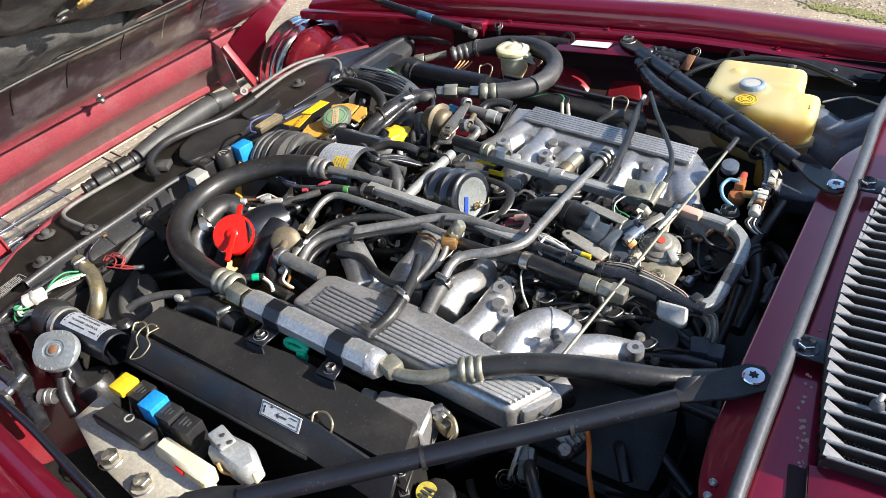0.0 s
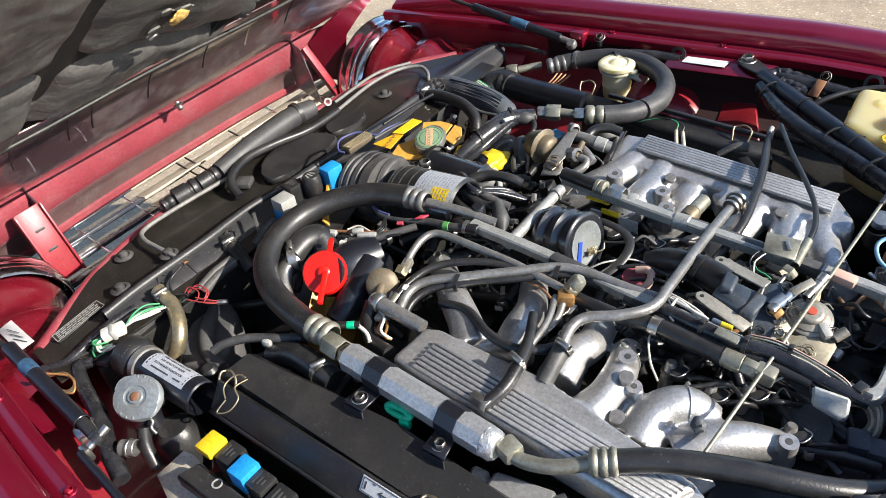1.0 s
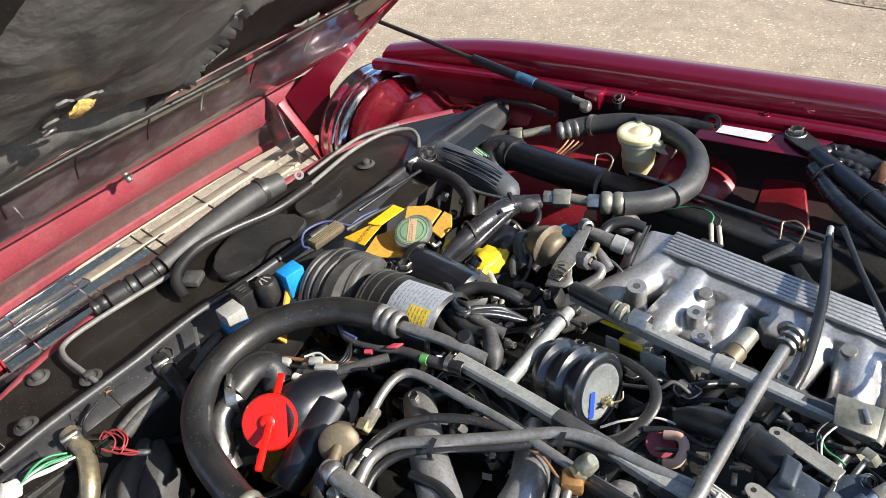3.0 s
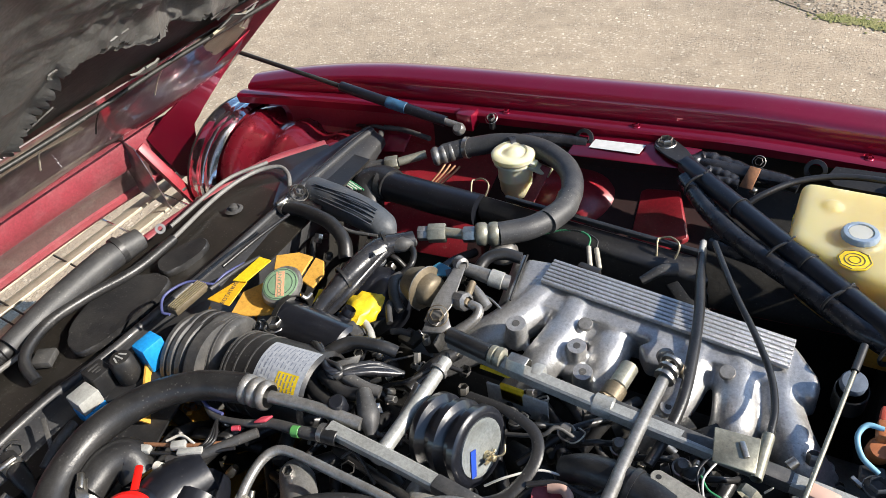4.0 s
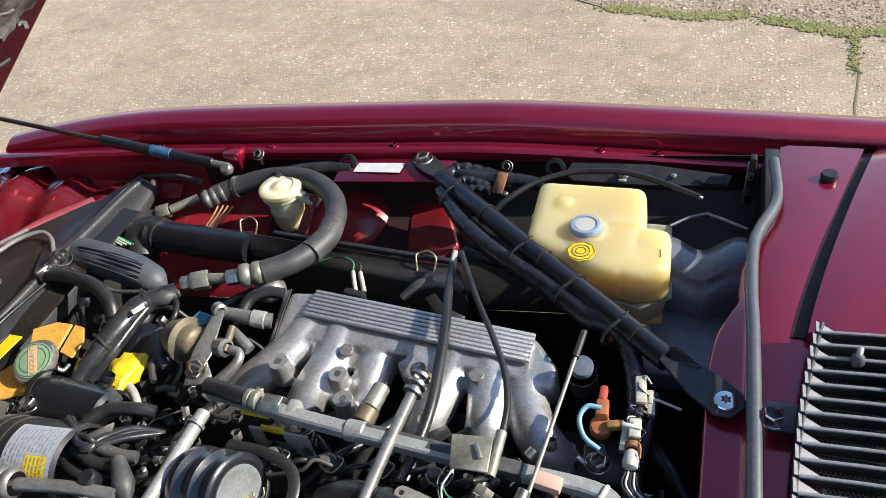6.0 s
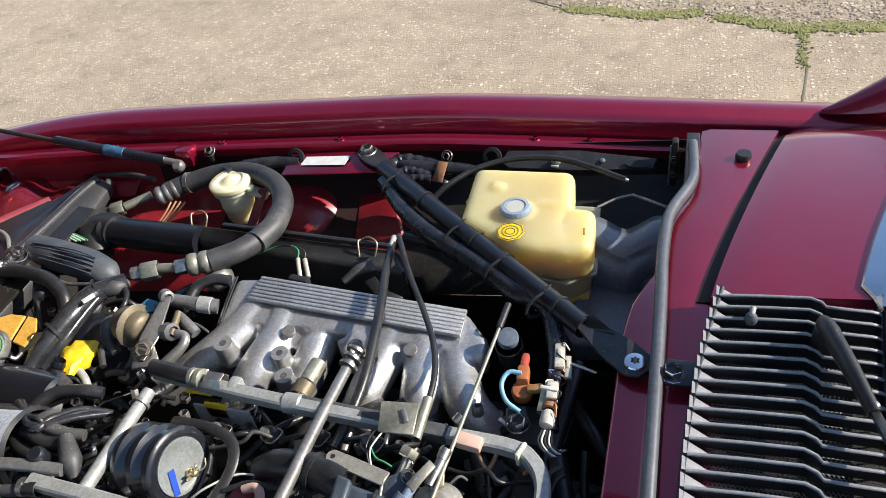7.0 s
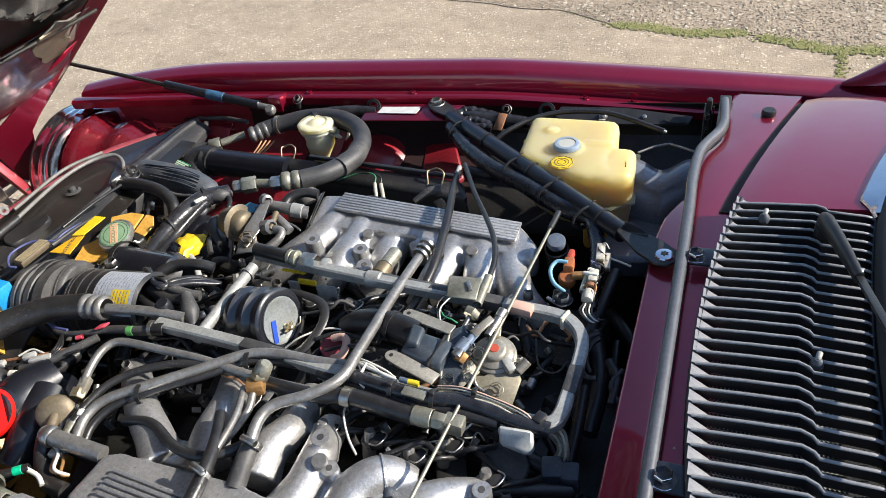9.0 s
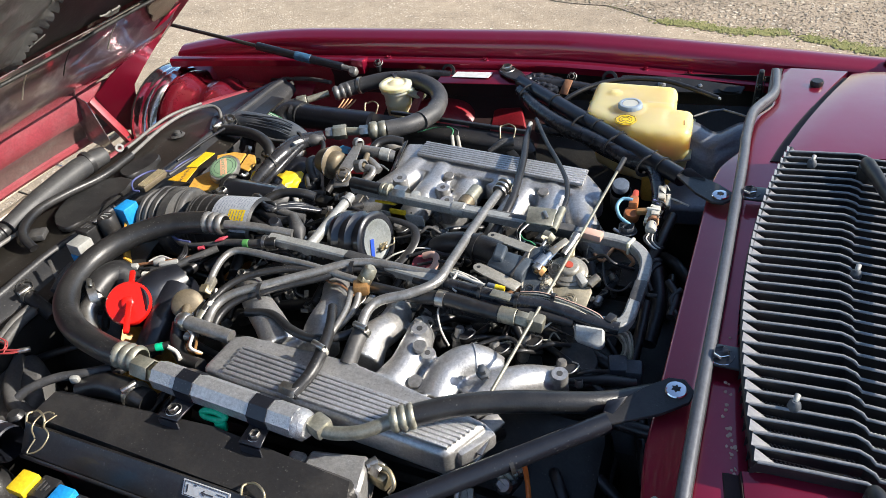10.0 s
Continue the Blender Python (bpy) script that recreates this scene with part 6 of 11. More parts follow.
fm = manifold("cast alloy inlet manifold with a ribbed plenum",
    [(-0.607, 1.333, 0.872), (-0.568, 1.338, 0.872), (-0.246, 1.314, 0.866), (-0.208, 1.273, 0.860), (-0.207, 1.247, 0.858), (-0.266, 1.249, 0.860), (-0.371, 1.254, 0.862), (-0.485, 1.263, 0.864), (-0.597, 1.246, 0.862)], 0.045,
    (((-0.565, 1.334, 0.873), (-0.245, 1.310, 0.867)), ((-0.565, 1.292, 0.873), (-0.244, 1.270, 0.866))), 7,
    [(((-0.558, 1.296, 0.836), (-0.573, 1.253, 0.838), (-0.606, 1.208, 0.828), (-0.664, 1.171, 0.795)), [0.036, 0.030, 0.028, 0.027]),
     (((-0.511, 1.299, 0.836), (-0.509, 1.246, 0.838), (-0.519, 1.190, 0.833), (-0.548, 1.152, 0.785)), [0.036, 0.029, 0.027, 0.026]),
     (((-0.463, 1.299, 0.834), (-0.449, 1.255, 0.834), (-0.448, 1.212, 0.829), (-0.465, 1.178, 0.785)), [0.034, 0.027, 0.025, 0.024]),
     (((-0.345, 1.294, 0.834), (-0.349, 1.232, 0.834), (-0.356, 1.187, 0.827), (-0.378, 1.157, 0.785)), [0.034, 0.027, 0.025, 0.024]),
     (((-0.301, 1.289, 0.832), (-0.290, 1.234, 0.834), (-0.283, 1.191, 0.830), (-0.289, 1.169, 0.790)), [0.034, 0.027, 0.026, 0.025]),
     (((-0.249, 1.288, 0.828), (-0.242, 1.233, 0.830), (-0.217, 1.187, 0.827), (-0.186, 1.175, 0.795)), [0.036, 0.028, 0.027, 0.026])],
    [([(-0.413, 1.243, 0.862), (-0.389, 1.263, 0.866), (-0.364, 1.252, 0.862), (-0.360, 1.230, 0.856), (-0.396, 1.225, 0.856)], 0.03), ([(-0.518, 1.223, 0.845), (-0.483, 1.235, 0.850), (-0.457, 1.188, 0.845), (-0.485, 1.182, 0.840)], 0.03), ([(-0.536, 1.260, 0.857), (-0.455, 1.267, 0.857), (-0.461, 1.236, 0.848), (-0.515, 1.236, 0.848)], 0.03)],
    [((-0.560, 1.204, 0.876), 0.04, 0.0135), ((-0.478, 1.206, 0.867), 0.04, 0.0125), ((-0.456, 1.171, 0.866), 0.045, 0.0125), ((-0.353, 1.175, 0.848), 0.03, 0.010)],
    [(-0.483, 1.246, 0.866), (-0.305, 1.240, 0.862)],
    [((-0.196, 1.180, 0.803), V((-0.186, 1.175, 0.795)) - V((-0.217, 1.187, 0.827)), 0.0275)])
part("end_cover", plate([(-0.592, 1.247, 0.866), (-0.606, 1.332, 0.874), (-0.636, 1.357, 0.835), (-0.617, 1.262, 0.830)], 0.004, 0.001, (-1, 0, 0)), "alu", fm)
part("gasket", tube([(-0.590, 1.247, 0.868), (-0.597, 1.288, 0.872), (-0.604, 1.332, 0.875)], 0.0016, 6, 4), "dark", fm)
part("tee_joint", lathe([(0.007, -0.012), (0.0105, -0.010), (0.0105, -0.004), (0.008, -0.003), (0.008, 0.003), (0.0105, 0.004), (0.0105, 0.010), (0.007, 0.012)], (-0.370, 1.219, 0.876), (0.5, -0.8, 0.2), 14), "greypipe", fm)
part("tail_pipe", tube([(-0.368, 1.218, 0.874), (-0.355, 1.219, 0.868), (-0.349, 1.219, 0.858)], 0.007, 10, 4), "bronze", fm)

nm = manifold("cast alloy inlet manifold with a ribbed plenum",
    [(-0.609, 0.690, 0.895), (-0.606, 0.760, 0.892), (-0.580, 0.764, 0.892), (-0.422, 0.764, 0.890), (-0.218, 0.729, 0.882), (-0.249, 0.668, 0.882)], 0.045,
    (((-0.571, 0.737, 0.896), (-0.229, 0.711, 0.886)), ((-0.571, 0.691, 0.897), (-0.249, 0.676, 0.886))), 7,
    [(((-0.545, 0.777, 0.860), (-0.576, 0.805, 0.868), (-0.629, 0.846, 0.866), (-0.715, 0.924, 0.830)), [0.029, 0.024, 0.022, 0.021]),
     (((-0.494, 0.793, 0.858), (-0.508, 0.828, 0.866), (-0.521, 0.883, 0.858), (-0.571, 0.968, 0.820)), [0.029, 0.024, 0.022, 0.021]),
     (((-0.425, 0.788, 0.856), (-0.428, 0.830, 0.862), (-0.421, 0.871, 0.854), (-0.441, 0.949, 0.820)), [0.029, 0.024, 0.022, 0.021]),
     (((-0.368, 0.759, 0.856), (-0.361, 0.795, 0.864), (-0.363, 0.834, 0.866), (-0.380, 0.894, 0.840)), [0.030, 0.023, 0.021, 0.020]),
     (((-0.305, 0.759, 0.850), (-0.300, 0.798, 0.864), (-0.276, 0.825, 0.868), (-0.246, 0.831, 0.852)), [0.031, 0.027, 0.025, 0.023]),
     (((-0.265, 0.775, 0.846), (-0.235, 0.800, 0.856), (-0.205, 0.824, 0.856), (-0.171, 0.848, 0.842)), [0.029, 0.025, 0.022, 0.019])],
    [([(-0.380, 0.802, 0.862), (-0.350, 0.834, 0.866), (-0.327, 0.818, 0.862), (-0.327, 0.768, 0.860), (-0.355, 0.759, 0.860)], 0.03), ([(-0.579, 0.809, 0.868), (-0.503, 0.819, 0.866), (-0.485, 0.787, 0.870), (-0.541, 0.775, 0.872)], 0.03)],
    [((-0.357, 0.841, 0.893), 0.045, 0.0115), ((-0.334, 0.812, 0.882), 0.035, 0.0105), ((-0.163, 0.835, 0.872), 0.04, 0.0110)],
    [(-0.332, 0.766, 0.876), (-0.344, 0.812, 0.892)],
    [((-0.276, 0.825, 0.868), V((-0.246, 0.831, 0.852)) - V((-0.300, 0.798, 0.864)), 0.0255)])
part("collar_bolt", lathe([(0.009, 0), (0.009, 0.006), (0.006, 0.008), (0.006, 0.016), (0.003, 0.018)], (-0.248, 0.793, 0.888), (0, -0.3, 1), 6), "bluegrey", nm)
part("end_casting", bar((-0.248, 0.685, 0.862), (-0.220, 0.732, 0.858), 0.030, 0.024, 0.006), "alu", nm)
part("end_bracket", plate([(-0.270, 0.702, 0.850), (-0.226, 0.766, 0.854), (-0.210, 0.757, 0.848), (-0.238, 0.699, 0.842)], 0.004, 0.001), "greypipe", nm, "scuffed grey bracket")
part("end_strap", bar((-0.220, 0.695, 0.862), (-0.216, 0.725, 0.868), 0.008, 0.004, 0.001), "steel", nm)

# fuel rails
fr = thing("fuel_rail", "eight-sided grey alloy pressure rail with black straps", "rail")
RA, RB = V((-0.655, 0.664, 0.893)), V((-0.432, 0.650, 0.893))
bm = bmesh.new()
d, u, w = axes(RB - RA)
loft(bm, [[p + u * 0.0195 * math.sin(math.pi / 8 + k * math.pi / 4) + w * 0.0195 * math.cos(math.pi / 8 + k * math.pi / 4) for k in range(8)] for p in (RA, RB)])
part("body", bm, "aluplate", fr)
part("end_cap", lathe([(0.0195, 0), (0.0195, 0.010), (0.015, 0.016)], RB, RB - RA, 8), "aluplate", fr)
for u0, p in ((0.25, (-0.602, 0.623, 0.889)), (0.78, (-0.479, 0.623, 0.885))):
    c = lerp(RA, RB, u0)
    bm = bmesh.new()
    loft(bm, [[c + d * x + u * 0.0212 * math.sin(math.pi / 8 + k * math.pi / 4) + w * 0.0212 * math.cos(math.pi / 8 + k * math.pi / 4) for k in range(8)] for x in (-0.014, 0.014)])
    part("strap", bm, "satin", fr, "black steel strap")
    part("strap_foot", plate([c + V((-0.014, -0.018, -0.010)), c + V((0.014, -0.018, -0.010)), V(p) + V((0.016, -0.014, -0.004)), V(p) + V((-0.016, -0.014, -0.004))], 0.003, 0.0008), "satin", fr)
    part("strap_leg", bar(V(p) + V((0, -0.014, -0.005)), V(p) + V((0, -0.018, -0.07)), 0.030, 0.003, 0.0008, up=(0, 1, 0)), "satin", fr)
    bolt(V(p) + V((0, 0, -0.002)), 0.0068, fr)
part("hex_nut", hexn(V((-0.700, 0.670, 0.890)), V((-0.668, 0.666, 0.892)), 0.017), "olive", fr, "large plated hexagon nut")
part("hex_nut", hexn(V((-0.668, 0.666, 0.892)), V((-0.655, 0.664, 0.893)), 0.0135), "passiv", fr)

ld = thing("fuel_loop", "square-section grey fuel pipe looping behind the engine", "pipe")
loop = [(-0.611, 1.130, 0.897), (-0.501, 1.117, 0.897), (-0.345, 1.106, 0.895), (-0.214, 1.101, 0.892), (-0.140, 1.098, 0.889), (-0.115, 1.086, 0.887), (-0.100, 1.061, 0.886), (-0.097, 1.020, 0.886), (-0.099, 0.972, 0.886), (-0.101, 0.941, 0.886), (-0.110, 0.926, 0.886), (-0.137, 0.924, 0.886), (-0.203, 0.927, 0.889), (-0.313, 0.932, 0.893), (-0.415, 0.938, 0.897), (-0.546, 0.949, 0.900), (-0.667, 0.955, 0.902)]
part("pipe", tube(loop, 0.0082, 8, 5, square=True), "rail", ld)
for a, b in (((-0.412, 1.113, 0.895), (-0.210, 1.101, 0.892)), ((-0.097, 1.017, 0.886), (-0.098, 0.970, 0.886)), ((-0.451, 0.941, 0.898), (-0.526, 0.947, 0.900))):
    part("sleeve", bar(a, b, 0.0185, 0.0182, 0.004), "greyrub", ld, "black sleeve")
part("cable_tie", box((-0.128, 1.093, 0.889), (0.005, 0.020, 0.021), 0.002, rz=-20), "whiteish", ld, "white plastic tie")
part("tie", box((-0.120, 0.924, 0.889), (0.012, 0.016, 0.024), 0.002, rz=-20), "black", ld)
part("joint", lathe([(0.010, -0.012), (0.0125, -0.010), (0.0125, 0.010), (0.010, 0.012)], (-0.407, 1.112, 0.895), (1, 0, 0), 12), "rail", ld)

# large hoses
def hose(name, label, pts, r, material="rubber", ends=(), seg=16, group=""):
    h = thing(name, label, "hose", group)
    part("tube", tube(pts, r, seg, 10), material, h)
    for a, b, er, mt, ribs in ends:
        ferrule(a, b, er, h, mt, ribs)
    return h


bh = hose("pressure_hose", "thick black rubber hose arching over the engine front",
    [(-0.735, 0.678, 0.892), (-0.773, 0.683, 0.892), (-0.838, 0.699, 0.894), (-0.886, 0.729, 0.898), (-0.913, 0.773, 0.902), (-0.920, 0.834, 0.906), (-0.896, 0.892, 0.910), (-0.848, 0.933, 0.913), (-0.788, 0.954, 0.914)], 0.0185,
    ends=(((-0.743, 0.679, 0.892), (-0.701, 0.679, 0.891), 0.0185, "olive", 3), ((-0.793, 0.953, 0.914), (-0.753, 0.956, 0.914), 0.0175, "greypipe", 3)))
part("metal_pipe", tube([(-0.753, 0.956, 0.914), (-0.698, 0.967, 0.910), (-0.638, 0.975, 0.902)], 0.0075, 12, 6), "greypipe", bh, "plated metal pipe")
nh = hose("pressure_hose", "thick black rubber hose running back across the manifold",
    [(-0.298, 0.691, 0.908), (-0.252, 0.718, 0.911), (-0.192, 0.744, 0.910), (-0.139, 0.765, 0.904), (-0.095, 0.789, 0.894), (-0.044, 0.838, 0.874)], [0.0135, 0.0135, 0.0135, 0.013, 0.0125, 0.0115],
    ends=(((-0.320, 0.678, 0.906), (-0.294, 0.693, 0.908), 0.0152, "olive", 3),))
part("metal_pipe", tube([(-0.407, 0.653, 0.893), (-0.386, 0.650, 0.892), (-0.350, 0.658, 0.898), (-0.318, 0.678, 0.906)], 0.0085, 14, 6), "olive", nh, "pale plated elbow pipe")
part("elbow_block", box((-0.405, 0.654, 0.893), (0.026, 0.026, 0.022), 0.006, rz=-20), "olive", nh)
lh = hose("pressure_hose", "thick black rubber hose curling round a white reservoir",
    [(-0.879, 1.561, 0.845), (-0.838, 1.585, 0.852), (-0.776, 1.603, 0.862), (-0.705, 1.597, 0.868), (-0.642, 1.557, 0.872), (-0.607, 1.500, 0.874), (-0.601, 1.441, 0.876), (-0.622, 1.386, 0.880), (-0.659, 1.349, 0.884)], 0.0175, "hosegrey",
    ends=(((-0.896, 1.547, 0.842), (-0.861, 1.571, 0.848), 0.0165, "greypipe", 3), ((-0.656, 1.352, 0.884), (-0.688, 1.335, 0.886), 0.0168, "olive", 2)))
part("sleeve", tube([(-0.602, 1.477, 0.876), (-0.598, 1.445, 0.877), (-0.608, 1.405, 0.879)], 0.0188, 14, 4), "greyrub", lh, "grey rubber sleeve")
part("clip", lathe([(0.0178, -0.004), (0.0195, -0.004), (0.0195, 0.004), (0.0178, 0.004)], (-0.842, 1.582, 0.852), (0.9, 0.1, 0.1), 16), "steel", lh)
part("nut", hexn((-0.688, 1.335, 0.886), (-0.705, 1.328, 0.886), 0.012), "steel", lh)
part("pipe", cyl((-0.704, 1.329, 0.886), (-0.733, 1.322, 0.887), 0.008, 12), "olive", lh)
part("nut", hexn((-0.730, 1.322, 0.887), (-0.755, 1.311, 0.887), 0.0145), "olive", lh, "pale hexagon fitting")
part("nut", hexn((-0.755, 1.311, 0.887), (-0.769, 1.305, 0.887), 0.011), "greypipe", lh)
part("fitting", hexn((-0.958, 1.526, 0.832), (-0.980, 1.515, 0.830), 0.013), "olive", lh, "pale hexagon fitting")
part("pipe", cyl((-0.918, 1.560, 0.836), (-0.958, 1.526, 0.832), 0.008, 12), "olive", lh)
part("pipe", tube([(-0.978, 1.517, 0.830), (-1.019, 1.495, 0.828), (-1.061, 1.470, 0.820)], 0.009, 12, 4), "greyrub", lh)

# air intake tubes and air boxes
at = thing("air_intake_tube", "black air intake tube with a clip band", "tube")
part("elbow", tube([(-0.965, 1.425, 0.800), (-0.978, 1.453, 0.820), (-0.957, 1.467, 0.828), (-0.928, 1.460, 0.830)], 0.030, 16, 6), "black", at)
part("barrel", tube([(-0.942, 1.462, 0.828), (-0.850, 1.455, 0.830), (-0.748, 1.449, 0.832)], 0.027, 18, 4), "satin", at)
part("clamp", lathe([(0.0272, -0.006), (0.0295, -0.006), (0.0295, 0.006), (0.0272, 0.006)], (-0.945, 1.461, 0.828), V((-0.850, 1.455, 0.830)) - V((-0.942, 1.462, 0.828)), 20), "greyrub", at)
tt = thing("air_duct", "dusty grey flattened air duct", "duct")
part("barrel", tube([(-1.060, 1.392, 0.838), (-0.979, 1.372, 0.846), (-0.910, 1.356, 0.848), (-0.868, 1.347, 0.840), (-0.850, 1.343, 0.830)], [0.023, 0.024, 0.023, 0.019, 0.006], 18, 6, flat=1.25), "bluegrey", tt)
for k in range(5):
    part("rib", tube([lerp((-1.029, 1.378, 0.866), (-1.001, 1.352, 0.858), k / 4), lerp((-0.923, 1.359, 0.876), (-0.912, 1.329, 0.866), k / 4), lerp((-0.880, 1.353, 0.868), (-0.876, 1.326, 0.858), k / 4)], 0.0013, 6, 4), "bluegrey", tt)


def airbox(label, corners, h, lipw, clips, group="air cleaners"):
    a = thing("air_cleaner", label, "air cleaner", group)
    part("lid", plate(corners, 0.026, 0.007, (0, 0, -1)), "boxblack", a, "black lid")
    low = [V(p) - V((0, 0, 0.030)) for p in corners]
    c = sum(low, V()) / len(low)
    part("body", plate([c + (p - c) * V((0.985, 0.95, 1)) for p in low], h, 0.006, (0, 0, -1)), "boxblack", a)
    part("seam", plate([c + (p - c) * V((1.006, 1.03, 1)) + V((0, 0, 0.004)) for p in low], 0.004, 0.001, (0, 0, -1)), "boxblack", a)
    for p, dirv in clips:
        p, dv = V(p), V(dirv)
        sd = V((1.25, 0, 0))
        p = p + V((0, -0.010, 0.008))
        part("spring_clip", tube([p + V((0, 0.012, 0.004)) - sd * 0.012, p + V((0, 0.012, 0.010)), p + sd * 0.012 + V((0, 0.004, 0.006)), p + sd * 0.010 - V((0, 0.010, 0.012)), p - V((0, 0.016, 0.026)) + sd * 0.006, p - V((0, 0.018, 0.026)) - sd * 0.010, p - sd * 0.010 - V((0, 0.010, 0.010)), p - sd * 0.013 + V((0, 0.004, 0.006)), p + V((0, 0.012, 0.004)) - sd * 0.012], 0.0016, 6, 4), "passiv", a, "wire spring clip")
    return a


P0, P1, P2 = V((-0.809, 0.558, 0.872)), V((-0.452, 0.560, 0.862)), V((-0.320, 0.549, 0.856))
na = airbox("long black air cleaner box with wire clips", [P0, P1, P2, (-0.345, 0.622, 0.860), (-0.544, 0.625, 0.874), (-0.793, 0.609, 0.884)], 0.20, 0.0, [(lerp(P0, P1, 0.08) + V((0, 0.008, -0.006)), (0, -1, 0)), (lerp(P0, P1, 1.02) + V((0, 0.008, -0.006)), (0, -1, 0))])
dn = V((0, -0.027, -0.031))
fo = V((0, -0.754, 0.657))
part("front_face", plate([lerp(P0, P1, 0.04) + fo * 0.001, P1 + fo * 0.001, lerp(P1, P2, 0.97) + fo * 0.001, lerp(P1, P2, 0.97) + dn, P1 + dn, lerp(P0, P1, 0.04) + dn], 0.006, 0.0015, fo), "boxblack", na, "sloping black front face")
part("lower_lip", bar(lerp(P0, P1, 0.04) + dn * 1.08 + fo * 0.004, P1 + dn * 1.08 + fo * 0.004, 0.006, 0.006, 0.002, up=fo), "boxblack", na)
lab = [lerp(P0, P1, 0.76) + dn * 0.05 + fo * 0.0068, lerp(P0, P1, 0.945) + dn * 0.05 + fo * 0.0068, lerp(P0, P1, 0.945) + dn * 0.52 + fo * 0.0068, lerp(P0, P1, 0.76) + dn * 0.52 + fo * 0.0068]
part("clasp", tube([(-0.762, 0.537, 0.874), (-0.774, 0.546, 0.878), (-0.775, 0.559, 0.882), (-0.768, 0.570, 0.884), (-0.757, 0.571, 0.884)], 0.0011, 6, 5), "passiv", na, "bent wire clasp")
part("clasp", tube([(-0.756, 0.572, 0.880), (-0.760, 0.554, 0.880), (-0.745, 0.545, 0.876), (-0.747, 0.528, 0.868), (-0.761, 0.519, 0.866), (-0.760, 0.536, 0.874)], 0.0011, 6, 5), "passiv", na, "bent wire clasp")
part("label", plate(lab, 0.0008, 0.0002, fo), "paper", na, "pale printed label with an arrow")


def on_label(x, y):
    return lerp(lerp(lab[0], lab[1], x), lerp(lab[3], lab[2], x), y) + fo * 0.0011


for xa, ya, xb, yb, w_ in ((0.04, 0.08, 0.96, 0.08, 0.0007), (0.04, 0.92, 0.96, 0.92, 0.0007), (0.04, 0.08, 0.04, 0.92, 0.0007), (0.96, 0.08, 0.96, 0.92, 0.0007), (0.40, 0.52, 0.66, 0.50, 0.0016), (0.40, 0.52, 0.47, 0.36, 0.0014), (0.40, 0.52, 0.47, 0.66, 0.0014), (0.10, 0.28, 0.10, 0.74, 0.0022), (0.24, 0.20, 0.30, 0.20, 0.0010), (0.72, 0.3, 0.9, 0.3, 0.0009), (0.72, 0.7, 0.9, 0.7, 0.0009)):
    part("print", bar(on_label(xa, ya), on_label(xb, yb), w_, 0.0004, 0, up=fo), "ink", na)
fa = airbox("long black air cleaner box with wire clips", [(-0.776, 1.474, 0.852), (-0.389, 1.443, 0.852), (-0.369, 1.406, 0.842), (-0.742, 1.434, 0.842)], 0.15, 0.0, [((-0.760, 1.486, 0.848), (0, 1, 0)), ((-0.437, 1.447, 0.848), (0, 1, 0))])
part("front_slope", plate([(-0.741, 1.439, 0.836), (-0.372, 1.408, 0.836), (-0.362, 1.397, 0.790), (-0.701, 1.415, 0.790)], 0.02, 0.004, (0, 0, -1)), "boxblack", fa)
part("edge_strip", bar((-0.706, 1.464, 0.858), (-0.394, 1.442, 0.856), 0.008, 0.008, 0.002), "rubber", fa)

# labelled intake drum by the radiator cap
sn_ = thing("intake_snorkel", "black round intake snorkel with a printed pale label", "snorkel")
SA, SB = V((-0.958, 0.523, 0.856)), V((-0.806, 0.528, 0.855))
part("bell", lathe([(0.023, -0.012), (0.030, -0.008), (0.032, 0.004), (0.029, 0.018), (0.025, 0.022)], SA, SB - SA, 24), "rubber", sn_)
part("barrel", cyl(lerp(SA, SB, 0.15), SB, 0.0245, 28), "satin", sn_)
part("band", lathe([(0.0248, 0), (0.0278, 0.001), (0.0278, 0.011), (0.0248, 0.012)], lerp(SA, SB, 0.17), SB - SA, 24), "greypipe", sn_)
d, u, w = axes(SB - SA)
bm = bmesh.new()
rows = []
for k in range(9):
    a = radians(-32 + 100 * k / 8)
    rows.append([lerp(SA, SB, q) + (u * math.cos(a) - w * math.sin(a)) * 0.0249 for q in (0.33, 0.88)])
loft(bm, rows, caps=False, closed=False)
part("label", bm, "labelgrey", sn_, "pale printed label")
for k, txt in enumerate(("FOR LUBRICATION AND", "INFORMATION REFER", "TO OWNERS HANDBOOK")):
    cu = bpy.data.curves.new("print", "FONT")
    cu.body, cu.size, cu.align_x, cu.align_y = txt, 0.0049, "CENTER", "CENTER"
    cu.extrude = 0.0002
    a = radians(37 - 18 * k)
    nrm = u * math.cos(a) - w * math.sin(a)
    tx = d
    ty = nrm.cross(tx)
    m = Matrix((tx, ty, nrm)).transposed().to_4x4()
    m.translation = lerp(SA, SB, 0.605) + nrm * 0.0252
    ob = new("print", cu)
    ob.matrix_basis = m
    ob.parent = sn_
    cu.materials.append(M["ink"])

def label_bar(deg, q0, q1, h):
    """A line of print too small to read, laid round the drum."""
    bm = bmesh.new()
    loft(bm, [[lerp(SA, SB, q) + (u * math.cos(radians(g)) - w * math.sin(radians(g))) * 0.0251 for q in (q0, q1)] for g in (deg - h, deg, deg + h)], caps=False, closed=False)
    part("print", bm, "ink", sn_)


